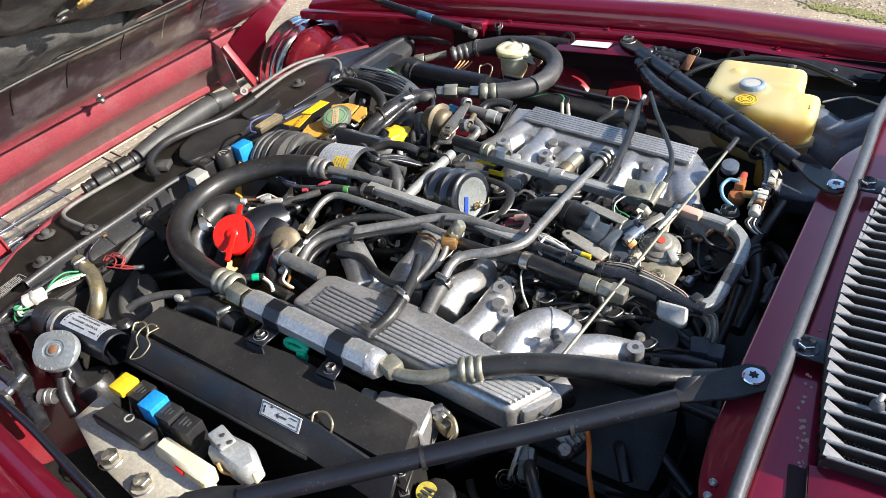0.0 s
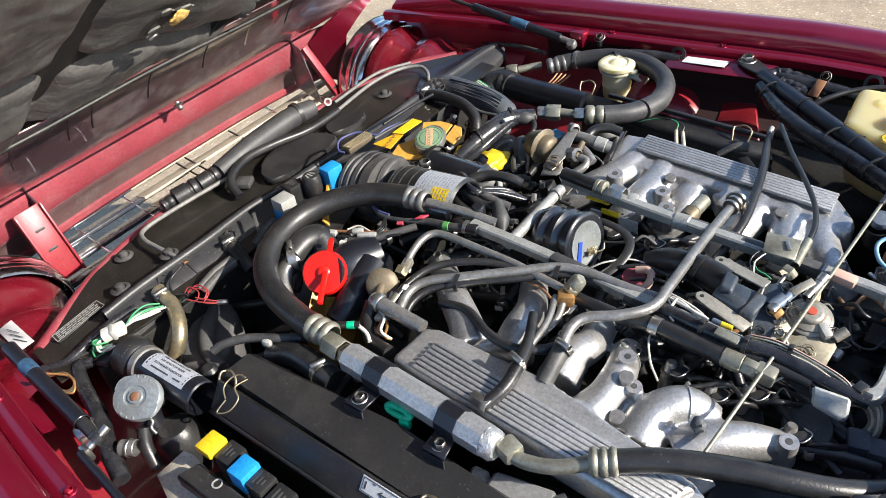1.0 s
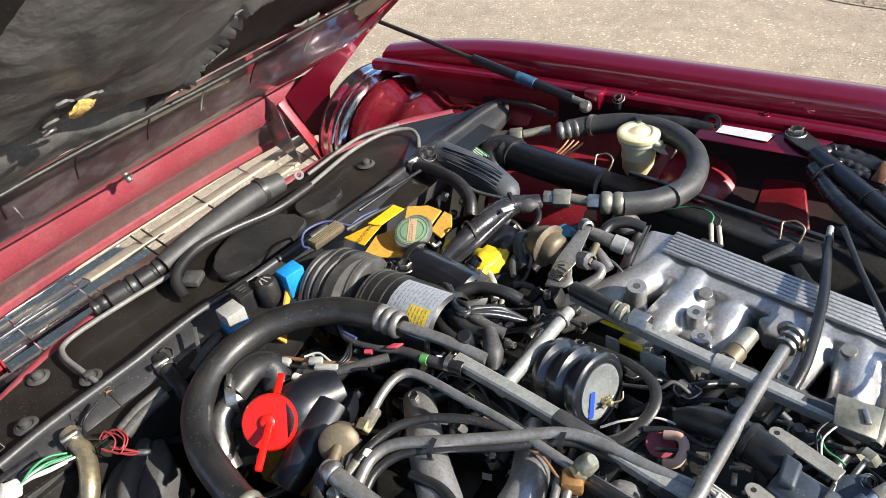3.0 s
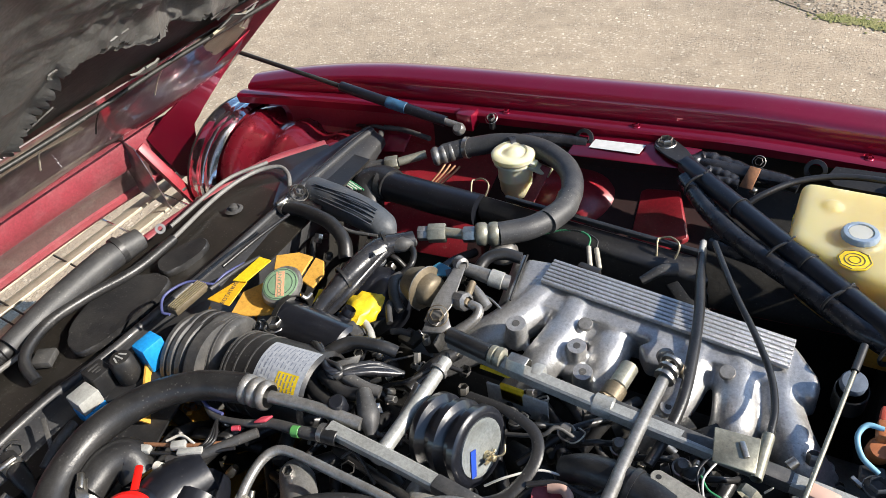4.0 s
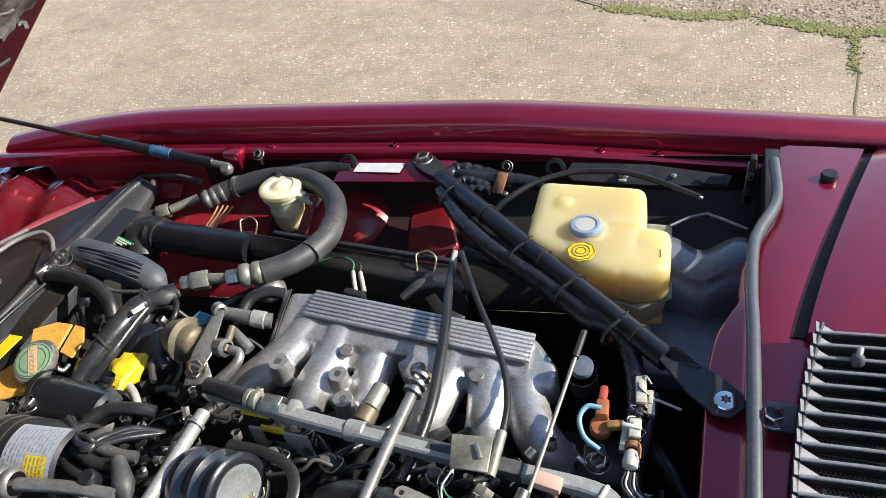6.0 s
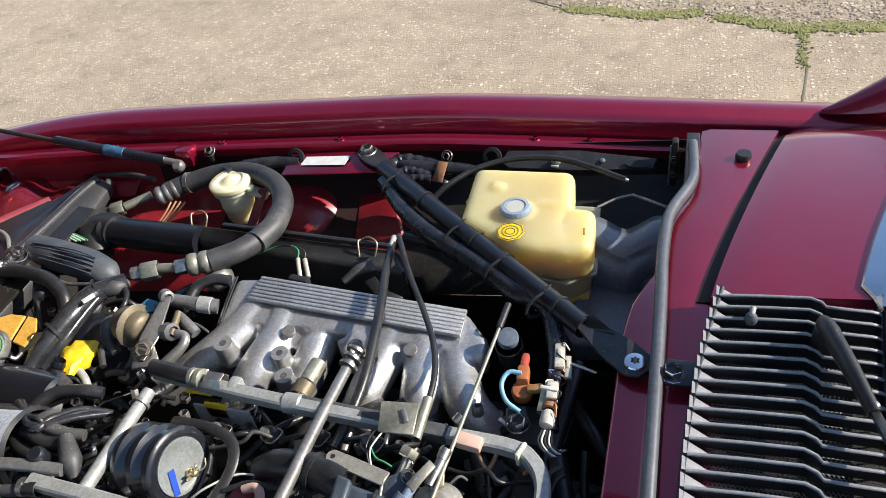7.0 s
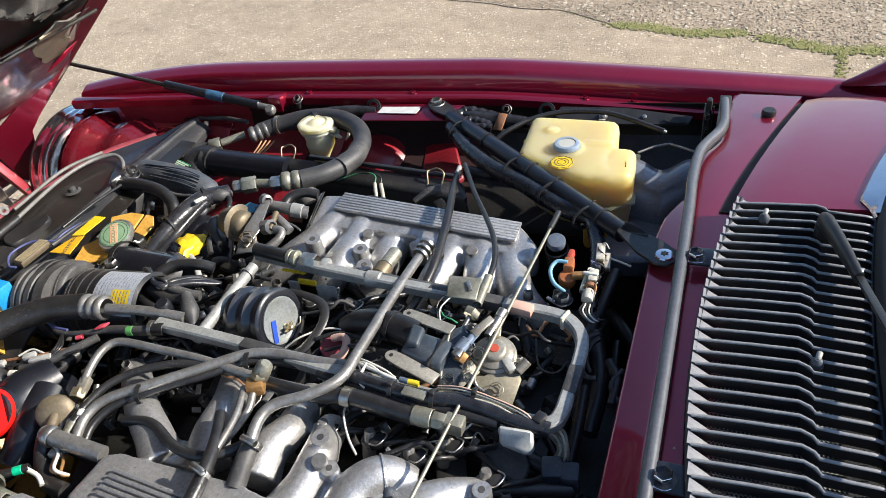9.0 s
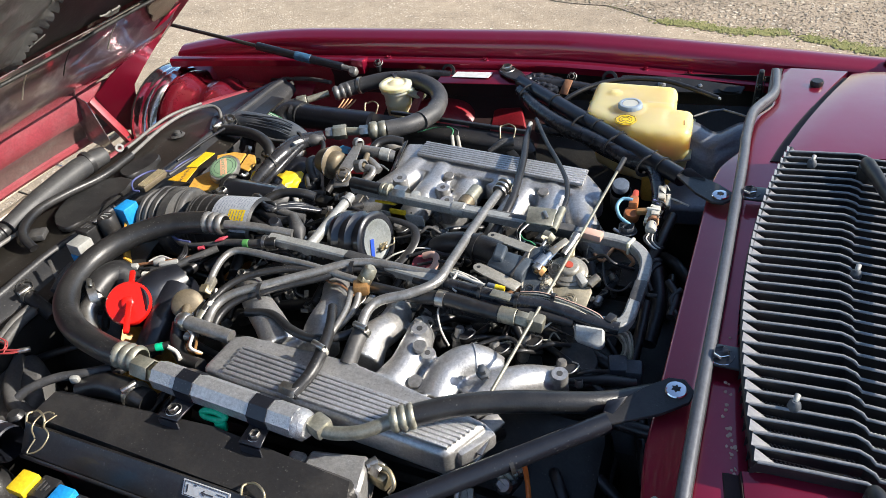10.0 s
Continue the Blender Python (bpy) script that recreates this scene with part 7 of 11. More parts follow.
for deg, q0, q1 in ((55, 0.40, 0.58), (55, 0.62, 0.70), (-16, 0.42, 0.66), (-16, 0.72, 0.82)):
    label_bar(deg, q0, q1, 2.6)
for k in range(7):
    label_bar(-14 + 12 * k, 0.35, 0.365, 3.5)
    label_bar(-16 + 12 * k, 0.855, 0.865, 4.0)

# radiator cap and neck
rc = thing("radiator_filler", "dull silver pressure cap on the radiator neck", "cap")
RC = V((-0.872, 0.475, 0.872))
part("cap", lathe([(0.026, -0.012), (0.0335, -0.010), (0.0345, -0.004), (0.0325, 0.000), (0.024, 0.0015), (0.0165, 0.0020), (0.0150, 0.0005), (0.0110, 0.0005), (0.0100, 0.0025), (0.0, 0.0027)], RC, (0.1, -0.42, 0.9), 36, lobes=2, lobe=0.10), "discgrey", rc)
RN = V((0.1, -0.42, 0.9)).normalized()
RD = V((-0.921, 0.479, 0.872)) - V((-0.867, 0.474, 0.872))
RD = (RD - RN * RD.dot(RN)).normalized()
RE = RN.cross(RD)
for e in (1, -1):
    part("ear", plate([RC + RD * e * f + RE * g - RN * 0.006 for f, g in ((0.024, -0.022), (0.036, -0.010), (0.0405, -0.004), (0.0405, 0.004), (0.036, 0.010), (0.024, 0.022))], 0.006, 0.0015, RN), "discgrey", rc)
for k in range(14):
    g = 2 * math.pi * k / 16 + 0.3
    o = RD * math.cos(g) + RE * math.sin(g)
    part("embossing", bar(RC + o * 0.0262 + RN * 0.0009, RC + o * 0.0292 + RN * 0.0006, 0.0022, 0.0012, 0.0003, up=RN), "discgrey", rc)
part("centre", lathe([(0.0065, 0.001), (0.0065, 0.0032), (0.005, 0.004)], RC, (0.1, -0.42, 0.9), 16), "rust", rc, "rusty centre rivet")
part("neck", cyl(RC - V((0, 0, 0.06)), RC - V((0, 0, 0.011)), 0.021, 20), "satin", rc)
part("body", lathe([(0.030, -0.14), (0.034, -0.10), (0.030, -0.06), (0.020, -0.05)], RC + V((0.035, 0.012, 0)), (0, 0, 1), 20), "rubber", rc)
part("chain", tube([(-0.848, 0.469, 0.855), (-0.839, 0.469, 0.850), (-0.837, 0.463, 0.845), (-0.829, 0.463, 0.838)], 0.0025, 6, 4), "steel", rc)
part("overflow_pipe", tube([(-0.847, 0.458, 0.845), (-0.837, 0.446, 0.825), (-0.818, 0.439, 0.800)], 0.009, 10, 5), "rubber", rc)

# coolant tank
tk = thing("expansion_tank", "translucent cream plastic coolant tank with a pale cap", "tank")


def soft_union(name, pieces, material, parent, voxel=0.004, rounds=10, label=""):
    """Closed pieces melted into one soft-edged moulding."""
    ob = part(name, merged(pieces), material, parent, label)
    vox = ob.modifiers.new("melt", "REMESH")
    vox.mode, vox.voxel_size, vox.use_smooth_shade = "VOXEL", voxel, True
    soft = ob.modifiers.new("soften", "SMOOTH")
    soft.factor, soft.iterations = 0.5, rounds
    return ob


def slab(pts, zt, zb, bev=0.012, taper=0.97):
    """A block with rounded edges over a flat outline, drawn in a little towards its foot."""
    k = len(pts)
    cx, cy = sum(p[0] for p in pts) / k, sum(p[1] for p in pts) / k
    bm = bmesh.new()
    hi = [bm.verts.new((p[0], p[1], zt)) for p in pts]
    lo = [bm.verts.new((cx + (p[0] - cx) * taper, cy + (p[1] - cy) * taper, zb)) for p in pts]
    bm.faces.new(hi)
    bm.faces.new(lo[::-1])
    for i in range(k):
        j = (i + 1) % k
        bm.faces.new((lo[i], lo[j], hi[j], hi[i]))
    finish(bm)
    bmesh.ops.bevel(bm, geom=list(bm.edges), offset=bev, segments=3, affect="EDGES", profile=0.5)
    return bm


TZ = 0.907
soft_union("shell", [
    slab([(-0.296, 1.590), (-0.138, 1.590), (-0.130, 1.520), (-0.136, 1.470), (-0.120, 1.418), (-0.165, 1.402), (-0.218, 1.412), (-0.290, 1.455)], TZ, 0.842, 0.014),
    slab([(-0.136, 1.506), (-0.096, 1.502), (-0.091, 1.418), (-0.130, 1.404), (-0.160, 1.404), (-0.150, 1.450)], TZ - 0.002, 0.842, 0.013),
    slab([(-0.150, 1.520), (-0.110, 1.500), (-0.112, 1.440), (-0.150, 1.440)], TZ - 0.013, 0.845, 0.006),
    slab([(-0.286, 1.580), (-0.100, 1.580), (-0.092, 1.428), (-0.130, 1.410), (-0.170, 1.416), (-0.225, 1.432), (-0.280, 1.470)], 0.844, 0.785, 0.012, 0.9),
    slab([(-0.190, 1.512), (-0.132, 1.512), (-0.132, 1.494), (-0.190, 1.494)], TZ + 0.0025, 0.88, 0.005),
    lathe([(0.001, -0.02), (0.014, -0.018), (0.013, 0.001), (0.009, 0.0045), (0.001, 0.005)], (-0.249, 1.537, TZ), (0, 0, 1), 20),
    lathe([(0.001, -0.03), (0.029, -0.028), (0.029, 0.0), (0.025, 0.005), (0.001, 0.005)], (-0.209, 1.479, TZ), (0, 0, 1), 28)], "tank", tk, 0.0034, 7, "moulded cream shell with a lobe at one corner")
part("seam", slab([(-0.292, 1.580), (-0.100, 1.580), (-0.088, 1.430), (-0.128, 1.403), (-0.168, 1.411), (-0.222, 1.428), (-0.288, 1.466)], 0.8445, 0.8395, 0.002, 1.0), "tank", tk)
part("outlet_block", box((-0.135, 1.448, 0.775), (0.075, 0.06, 0.06), 0.008), "amber", tk, "amber lower outlet")
TC = V((-0.209, 1.479, 0.9155))
cap = part("cap", lathe([(0.0215, -0.012), (0.0225, -0.008), (0.0222, 0.000), (0.0200, 0.0035), (0.0155, 0.004), (0.0147, 0.0015), (0.0, 0.0015)], TC, (0, 0, 1), 60, lobes=20, lobe=0.014), "bluecapclear", tk, "pale blue translucent ribbed cap")
part("cap_centre", lathe([(0.0144, 0.0010), (0.0138, 0.0026), (0.0, 0.0028)], TC, (0, 0, 1), 28), "capwhite", cap, "milky white cap centre")
part("dimple", slab([(-0.128, 1.496), (-0.108, 1.494), (-0.107, 1.478), (-0.127, 1.477)], TZ - 0.0045, TZ - 0.010, 0.003), "tankdeep", tk, "darker dimple between the lobes")
part("level_slot", box((-0.107, 1.447, TZ - 0.0015), (0.002, 0.014, 0.002), 0.0005, rz=8), "rust", tk)
OC = V((-0.208, 1.434, TZ + 0.0005))
part("sticker", lathe([(0.0205, 0), (0.0205, 0.0010), (0.0195, 0.0012)], OC, (0, 0, 1), 8), "yellow", tk, "yellow eight-sided sticker")
for r in (0.0190, 0.0120, 0.0072):
    part("sticker_line", lathe([(r - 0.0009, 0.0013), (r - 0.0009, 0.0018), (r, 0.0018), (r, 0.0013)], OC, (0, 0, 1), 8 if r > 0.015 else 24), "ink", tk)
for k in range(4):
    part("level_mark", box(tuple(V((-0.2905, 1.512, 0.896)) + V((0, 0, -0.004 * k))), (0.004, 0.009, 0.0012), 0), "yellow", tk)

# white reservoir
rs = thing("reservoir", "small white plastic reservoir with a round lid", "reservoir")
RS = V((-0.741, 1.566, 0.872))
part("cup", lathe([(0.010, -0.088), (0.022, -0.082), (0.0275, -0.070), (0.0285, -0.050), (0.0300, -0.046), (0.0300, -0.042), (0.0288, -0.040), (0.0300, -0.022), (0.0310, -0.014), (0.028, -0.010)], RS, (0, 0, 1), 24), "cream", rs)
part("rim", lathe([(0.032, -0.016), (0.0355, -0.015), (0.0355, -0.011), (0.032, -0.010)], RS, (0, 0, 1), 24), "cream", rs, "yellowed rim")
part("lid", lathe([(0.034, -0.009), (0.037, -0.007), (0.0375, 0.001), (0.034, 0.004), (0.024, 0.0042), (0.021, 0.0015), (0.014, 0.002), (0.010, 0.006), (0.002, 0.0065)], RS, (0, 0, 1), 30, lobes=3, lobe=0.02), "cream", rs)
part("ear", bar(RS + V((0.024, 0.0, -0.016)), RS + V((0.065, 0.004, -0.030)), 0.024, 0.006, 0.002), "whiteish", rs)
part("ear_tip", box(tuple(V((-0.706, 1.561, 0.862))), (0.02, 0.016, 0.008), 0.003), "cream", rs)
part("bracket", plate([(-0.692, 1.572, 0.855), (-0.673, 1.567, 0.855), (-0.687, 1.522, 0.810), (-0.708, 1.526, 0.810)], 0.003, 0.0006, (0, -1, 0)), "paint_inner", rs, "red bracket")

# ---- oil filler and front of the near bank ----
of = thing("oil_filler", "bright red oil filler cap on a black filler neck", "filler cap")
KC, KA = V((-0.801, 0.768, 0.893)), V((0.42, -0.50, 0.76)).normalized()
part("cap", lathe([(0.028, -0.014), (0.0325, -0.012), (0.0335, 0.0), (0.031, 0.004), (0.010, 0.005), (0.0, 0.005)], KC, KA, 32), "red", of)
part("grip", bar(V((-0.835, 0.822, 0.905)), V((-0.760, 0.715, 0.893)), 0.0085, 0.007, 0.0025, up=KA), "red", of)
part("hub", lathe([(0.009, 0), (0.009, 0.009), (0.006, 0.011)], KC, KA, 18), "red", of)
part("neck", tube([KC - KA * 0.010, KC - KA * 0.03 + V((0.01, 0.01, 0)), (-0.804, 0.824, 0.865), (-0.791, 0.863, 0.860)], [0.033, 0.034, 0.036, 0.034], 20, 6), "satin", of)
part("shoulder", box((-0.784, 0.843, 0.850), (0.06, 0.06, 0.05), 0.02, rz=20), "satin", of)
part("tail", tube([(-0.772, 0.834, 0.865), (-0.759, 0.780, 0.860), (-0.759, 0.736, 0.840)], [0.028, 0.024, 0.02], 16, 6), "satin", of)
el = thing("water_elbow", "black water elbow with a clamped grey hose", "elbow")
part("elbow", tube([(-0.858, 0.824, 0.865), (-0.878, 0.831, 0.882), (-0.888, 0.810, 0.886), (-0.886, 0.778, 0.882)], [0.022, 0.023, 0.022, 0.02], 16, 8), "black", el)
part("pipe", tube([(-0.878, 0.776, 0.881), (-0.872, 0.745, 0.874), (-0.851, 0.724, 0.862), (-0.832, 0.715, 0.840)], 0.0145, 14, 8), "steel", el, "bare grey metal pipe")
clamp((-0.879, 0.775, 0.882), (-0.6, -0.7, 0), 0.021, el, 0.013)
bolt((-0.884, 0.832, 0.895), 0.007, el)
vp = thing("vacuum_valve", "round bronze vacuum valve on a grey pipe", "valve")
part("disc", lathe([(0.016, -0.006), (0.0225, -0.003), (0.0235, 0.0), (0.021, 0.003), (0.012, 0.006), (0.004, 0.007)], (-0.709, 0.791, 0.893), (0.55, -0.55, 0.6), 26), "bronze", vp)
part("back", lathe([(0.016, -0.024), (0.022, -0.018), (0.022, -0.006)], (-0.709, 0.791, 0.893), (0.55, -0.55, 0.6), 22), "bronze", vp)
part("stem", cyl((-0.709, 0.791, 0.893), (-0.694, 0.759, 0.890), 0.007, 10), "bronze", vp)
sp = thing("stub_pipe", "short grey pipe feeding the plenum end", "pipe")
part("pipe", tube([(-0.700, 0.761, 0.893), (-0.669, 0.759, 0.892), (-0.611, 0.759, 0.884)], 0.0105, 14, 4), "greypipe", sp)
part("collar", lathe([(0.012, -0.006), (0.0135, -0.004), (0.0135, 0.004), (0.012, 0.006)], (-0.689, 0.760, 0.893), (1, -0.1, -0.1), 14), "steel", sp)
part("loop_hose", tube([(-0.704, 0.762, 0.885), (-0.698, 0.741, 0.870), (-0.670, 0.718, 0.865), (-0.632, 0.710, 0.870)], 0.010, 12, 6), "rubber", sp, "black rubber loop")
for k, (mt, dz) in enumerate((("copper", 0.0), ("wire_w", 0.004), ("brass", -0.003))):
    part("wire", tube([(-0.695, 0.760, 0.882), V((-0.674, 0.747, 0.880)) + V((0.004 * k, 0, dz)), V((-0.661, 0.727, 0.878)) + V((0.006 * k - 0.004, 0, dz)), (-0.645, 0.730, 0.870)], 0.0022, 6, 5), mt, sp)


def pipe(name, label, pts, r, material, group="", seg=10):
    p = thing(name, label, "pipe", group)
    part("tube", tube(pts, r, seg, 8), material, p)
    return p


p1 = pipe("fuel_pipe", "bent grey metal pipe with a pale end fitting", [(-0.701, 0.832, 0.895), (-0.707, 0.857, 0.902), (-0.708, 0.884, 0.908), (-0.700, 0.902, 0.910), (-0.678, 0.908, 0.910), (-0.619, 0.908, 0.908), (-0.562, 0.908, 0.905), (-0.509, 0.905, 0.900), (-0.459, 0.903, 0.895), (-0.408, 0.905, 0.890)], 0.0056, "greypipe", "engine pipes")
part("fitting", bar((-0.699, 0.822, 0.893), (-0.704, 0.849, 0.898), 0.014, 0.012, 0.003), "palemetal", p1, "pale fitting")
part("nut", hexn((-0.700, 0.818, 0.892), (-0.703, 0.831, 0.895), 0.010), "passiv", p1)
p2 = pipe("fuel_pipe", "long grey hose tied over the engine front", [(-0.657, 0.763, 0.888), (-0.664, 0.796, 0.894), (-0.651, 0.822, 0.900), (-0.613, 0.847, 0.905), (-0.556, 0.887, 0.908), (-0.505, 0.927, 0.908), (-0.460, 0.939, 0.906), (-0.409, 0.942, 0.902), (-0.369, 0.948, 0.898)], 0.0066, "greypipe", "engine pipes", 12)
p3 = pipe("fuel_pipe", "long black hose tied under a grey one", [(-0.647, 0.754, 0.875), (-0.654, 0.788, 0.885), (-0.642, 0.819, 0.892), (-0.606, 0.848, 0.897), (-0.553, 0.883, 0.899), (-0.500, 0.925, 0.899), (-0.463, 0.934, 0.896), (-0.401, 0.941, 0.890)], 0.0055, "rubber", "engine pipes")
for q in ((-0.612, 0.843, 0.904), (-0.501, 0.924, 0.906)):
    part("tie", lathe([(0.0115, -0.003), (0.0130, -0.003), (0.0130, 0.003), (0.0115, 0.003)], V(q) - V((0, 0, 0.005)), (1, 0.2, 0), 14), "black", p2)
p4 = pipe("vacuum_pipe", "thin black vacuum pipe with white end", [(-0.675, 0.784, 0.893), (-0.673, 0.811, 0.898), (-0.661, 0.844, 0.903), (-0.632, 0.871, 0.906), (-0.591, 0.893, 0.905), (-0.552, 0.903, 0.900)], 0.0055, "rubber", "engine pipes")
part("end_fitting", bar((-0.670, 0.793, 0.895), (-0.671, 0.803, 0.897), 0.010, 0.010, 0.002), "white", p4)
part("lower_pipe", tube([(-0.676, 0.752, 0.875), (-0.676, 0.774, 0.888), (-0.675, 0.786, 0.893)], 0.0065, 10, 5), "olive", p4)
p5 = pipe("vacuum_pipe", "black hose looping over the ribbed plenum", [(-0.619, 0.809, 0.885), (-0.573, 0.809, 0.892), (-0.523, 0.785, 0.897), (-0.483, 0.778, 0.899), (-0.452, 0.795, 0.896), (-0.433, 0.822, 0.890)], 0.0065, "rubber", "engine pipes")
bh2 = thing("breather_hose", "grey breather hose with a clamp on the plenum", "hose")
part("tube", tube([(-0.486, 0.836, 0.905), (-0.466, 0.794, 0.908), (-0.456, 0.758, 0.908), (-0.452, 0.718, 0.904), (-0.461, 0.685, 0.897)], [0.0065, 0.0075, 0.0085, 0.0085, 0.008], 14, 8), "rubber", bh2)
clamp((-0.455, 0.753, 0.908), (-0.3, -0.9, -0.1), 0.009, bh2, 0.008)
part("end_fitting", hexn((-0.480, 0.691, 0.897), (-0.454, 0.687, 0.898), 0.009), "steel", bh2)
part("branch", tube([(-0.479, 0.878, 0.905), (-0.465, 0.839, 0.907), (-0.460, 0.803, 0.908), (-0.460, 0.779, 0.907)], 0.0045, 10, 6), "greypipe", bh2, "thin grey branch pipe")
bs = thing("temperature_sensor", "brass temperature sensor with a pale plug", "sensor")
part("block", box((-0.466, 0.884, 0.905), (0.022, 0.020, 0.018), 0.003, rz=25), "brass", bs)
part("nut", hexn((-0.465, 0.891, 0.910), (-0.462, 0.896, 0.916), 0.011), "passiv", bs)
part("plug", lathe([(0.010, 0), (0.011, 0.004), (0.010, 0.016), (0.006, 0.020)], (-0.463, 0.897, 0.914), (0.45, 0.2, 0.8), 16), "olive", bs)
part("tail", tube([(-0.467, 0.879, 0.902), (-0.462, 0.852, 0.895), (-0.468, 0.819, 0.890), (-0.476, 0.801, 0.885)], 0.005, 10, 6), "greypipe", bs)
part("plate", plate([(-0.456, 0.873, 0.893), (-0.461, 0.900, 0.895), (-0.470, 0.864, 0.890), (-0.465, 0.848, 0.888)], 0.002, 0.0004), "steel", bs)
xp = pipe("cross_pipe", "long bent metal pipe crossing the engine", [(-0.427, 0.767, 0.885), (-0.428, 0.805, 0.903), (-0.431, 0.837, 0.910), (-0.420, 0.858, 0.914), (-0.387, 0.879, 0.916), (-0.360, 0.912, 0.916), (-0.358, 0.963, 0.914), (-0.361, 1.076, 0.904), (-0.360, 1.189, 0.895)], 0.0070, "greypipe", "engine pipes", 14)
part("ribbed_sleeve", tube([(-0.427, 0.761, 0.882), (-0.427, 0.788, 0.895), (-0.426, 0.811, 0.903)], 0.0115, 14, 6), "greyrub", xp, "ribbed rubber sleeve")
clamp((-0.424, 0.806, 0.904), (0.2, 0.9, 0.3), 0.012, xp, 0.007)
for k in range(3):
    part("end_ring", lathe([(0.008, -0.002), (0.0125, -0.002), (0.0125, 0.002), (0.008, 0.002)], lerp((-0.360, 1.176, 0.896), (-0.359, 1.201, 0.895), k / 2), (0.2, 0.9, 0.1), 14), "steel", xp)

# clips and tags round here
gd = thing("dipstick_handle", "bright green plastic dipstick handle", "handle")
part("loop", tube([(-0.572, 0.636, 0.878), (-0.566, 0.638, 0.882), (-0.548, 0.639, 0.883), (-0.535, 0.637, 0.880), (-0.545, 0.634, 0.876), (-0.566, 0.635, 0.874), (-0.572, 0.636, 0.878)], 0.0042, 8, 5), "green", gd)
part("tab", box((-0.542, 0.633, 0.868), (0.014, 0.010, 0.018), 0.003, rz=20), "green", gd)
for a, b, mt in (((-0.709, 0.706, 0.885), (-0.693, 0.717, 0.885), "green"),):
    ct = thing("connector", "green taped wire connector", "connector")
    part("body", cyl(lerp(a, b, 0.30), lerp(a, b, 0.85), 0.0058, 12), mt, ct)
    part("sleeve", cyl(lerp(a, b, -0.3), lerp(a, b, 1.25), 0.0052, 12), "rubber", ct)
    part("wire", tube([(-0.730, 0.696, 0.880), (-0.716, 0.703, 0.885), (-0.706, 0.709, 0.885)], 0.005, 8, 4), "rubber", ct)
    part("wire", tube([(-0.693, 0.717, 0.885), (-0.675, 0.715, 0.880), (-0.664, 0.708, 0.875)], 0.003, 8, 4), "wire_w", ct)
ht = thing("coolant_hose", "black rubber coolant hose with a clamped end", "hose")
part("tube", tube([(-0.790, 0.639, 0.845), (-0.745, 0.645, 0.862), (-0.699, 0.642, 0.866), (-0.668, 0.639, 0.862)], [0.018, 0.0185, 0.018, 0.016], 14, 6), "rubber", ht)
clamp((-0.687, 0.640, 0.866), (0.8, -0.4, 0), 0.0185, ht, 0.012)
part("screw_end", cyl((-0.687, 0.630, 0.862), (-0.673, 0.629, 0.855), 0.006, 8), "steel", ht)
gl = thing("grey_hose", "thin grey hose over the fan shroud", "hose")
part("tube", tube([(-0.863, 0.592, 0.855), (-0.853, 0.606, 0.862), (-0.825, 0.629, 0.868), (-0.789, 0.648, 0.870), (-0.757, 0.670, 0.868)], 0.0065, 10, 6), "greyrub", gl)
part("tee", box((-0.794, 0.637, 0.868), (0.014, 0.010, 0.012), 0.004, rz=20), "grey", gl, "pale plastic tee")
part("boot", lathe([(0.009, -0.03), (0.012, -0.026), (0.010, -0.02), (0.012, -0.014), (0.010, -0.008), (0.012, 0), (0.007, 0.006)], (-0.837, 0.565, 0.858), (0.1, 0, 1), 14), "rubber", gl, "ribbed black boot")
fs = thing("fan_shroud", "black curved fan shroud", "shroud")
bm = bmesh.new()
rows = []
for k in range(25):
    a = math.pi * (0.02 + 0.96 * k / 24)
    rows.append([V((x, 0.98 + r * math.cos(a), 0.655 + r * 0.95 * math.sin(a))) for x, r in ((-1.00, 0.245), (-0.955, 0.238), (-0.925, 0.225), (-0.90, 0.223))])
loft(bm, rows, caps=False, closed=False)
finish(bm)
bmesh.ops.solidify(bm, geom=list(bm.faces), thickness=0.004)
part("ring", bm, "black", fs)
part("backing", box((-1.015, 0.98, 0.62), (0.012, 0.98, 0.42), 0.003), "dark", fs)
part("side_wing", slab([(-1.030, 0.660), (-0.985, 0.600), (-0.958, 0.578), (-0.905, 0.602), (-0.915, 0.650), (-0.960, 0.698), (-1.000, 0.712)], 0.792, 0.700, 0.010, 1.0), "shroudgrey", fs, "dusty grey wing of the shroud")
part("side_rib", tube([(-1.005, 0.690, 0.794), (-0.965, 0.640, 0.798), (-0.925, 0.612, 0.797), (-0.890, 0.606, 0.790)], [0.010, 0.013, 0.013, 0.010], 12, 6), "shroudgrey", fs, "rounded grey rib")

# ---- fan, coolant cap, compressor ----
fan = thing("cooling_fan", "amber plastic engine cooling fan", "fan")
FC = V((-0.945, 0.99, 0.69))
for k in range(11):
    a = 2 * math.pi * k / 11 + 0.25
    bm = bmesh.new()
    rows = []
    for q, wd, tw in ((0.05, 0.045, 0.9), (0.11, 0.06, 0.75), (0.17, 0.075, 0.6), (0.205, 0.08, 0.55)):
        c = FC + V((0, math.cos(a) * q, math.sin(a) * q))
        t = V((math.sin(tw), -math.sin(a) * math.cos(tw), math.cos(a) * math.cos(tw)))
        rows.append([c - t * wd * 0.5, c + t * wd * 0.5])
    loft(bm, rows, caps=False, closed=False)
    finish(bm)
    bmesh.ops.solidify(bm, geom=list(bm.faces), thickness=0.003)
    part("blade", bm, "amber", fan)
part("hub", cyl(FC - V((0.02, 0, 0)), FC + V((0.03, 0, 0)), 0.055, 24), "dark", fan)
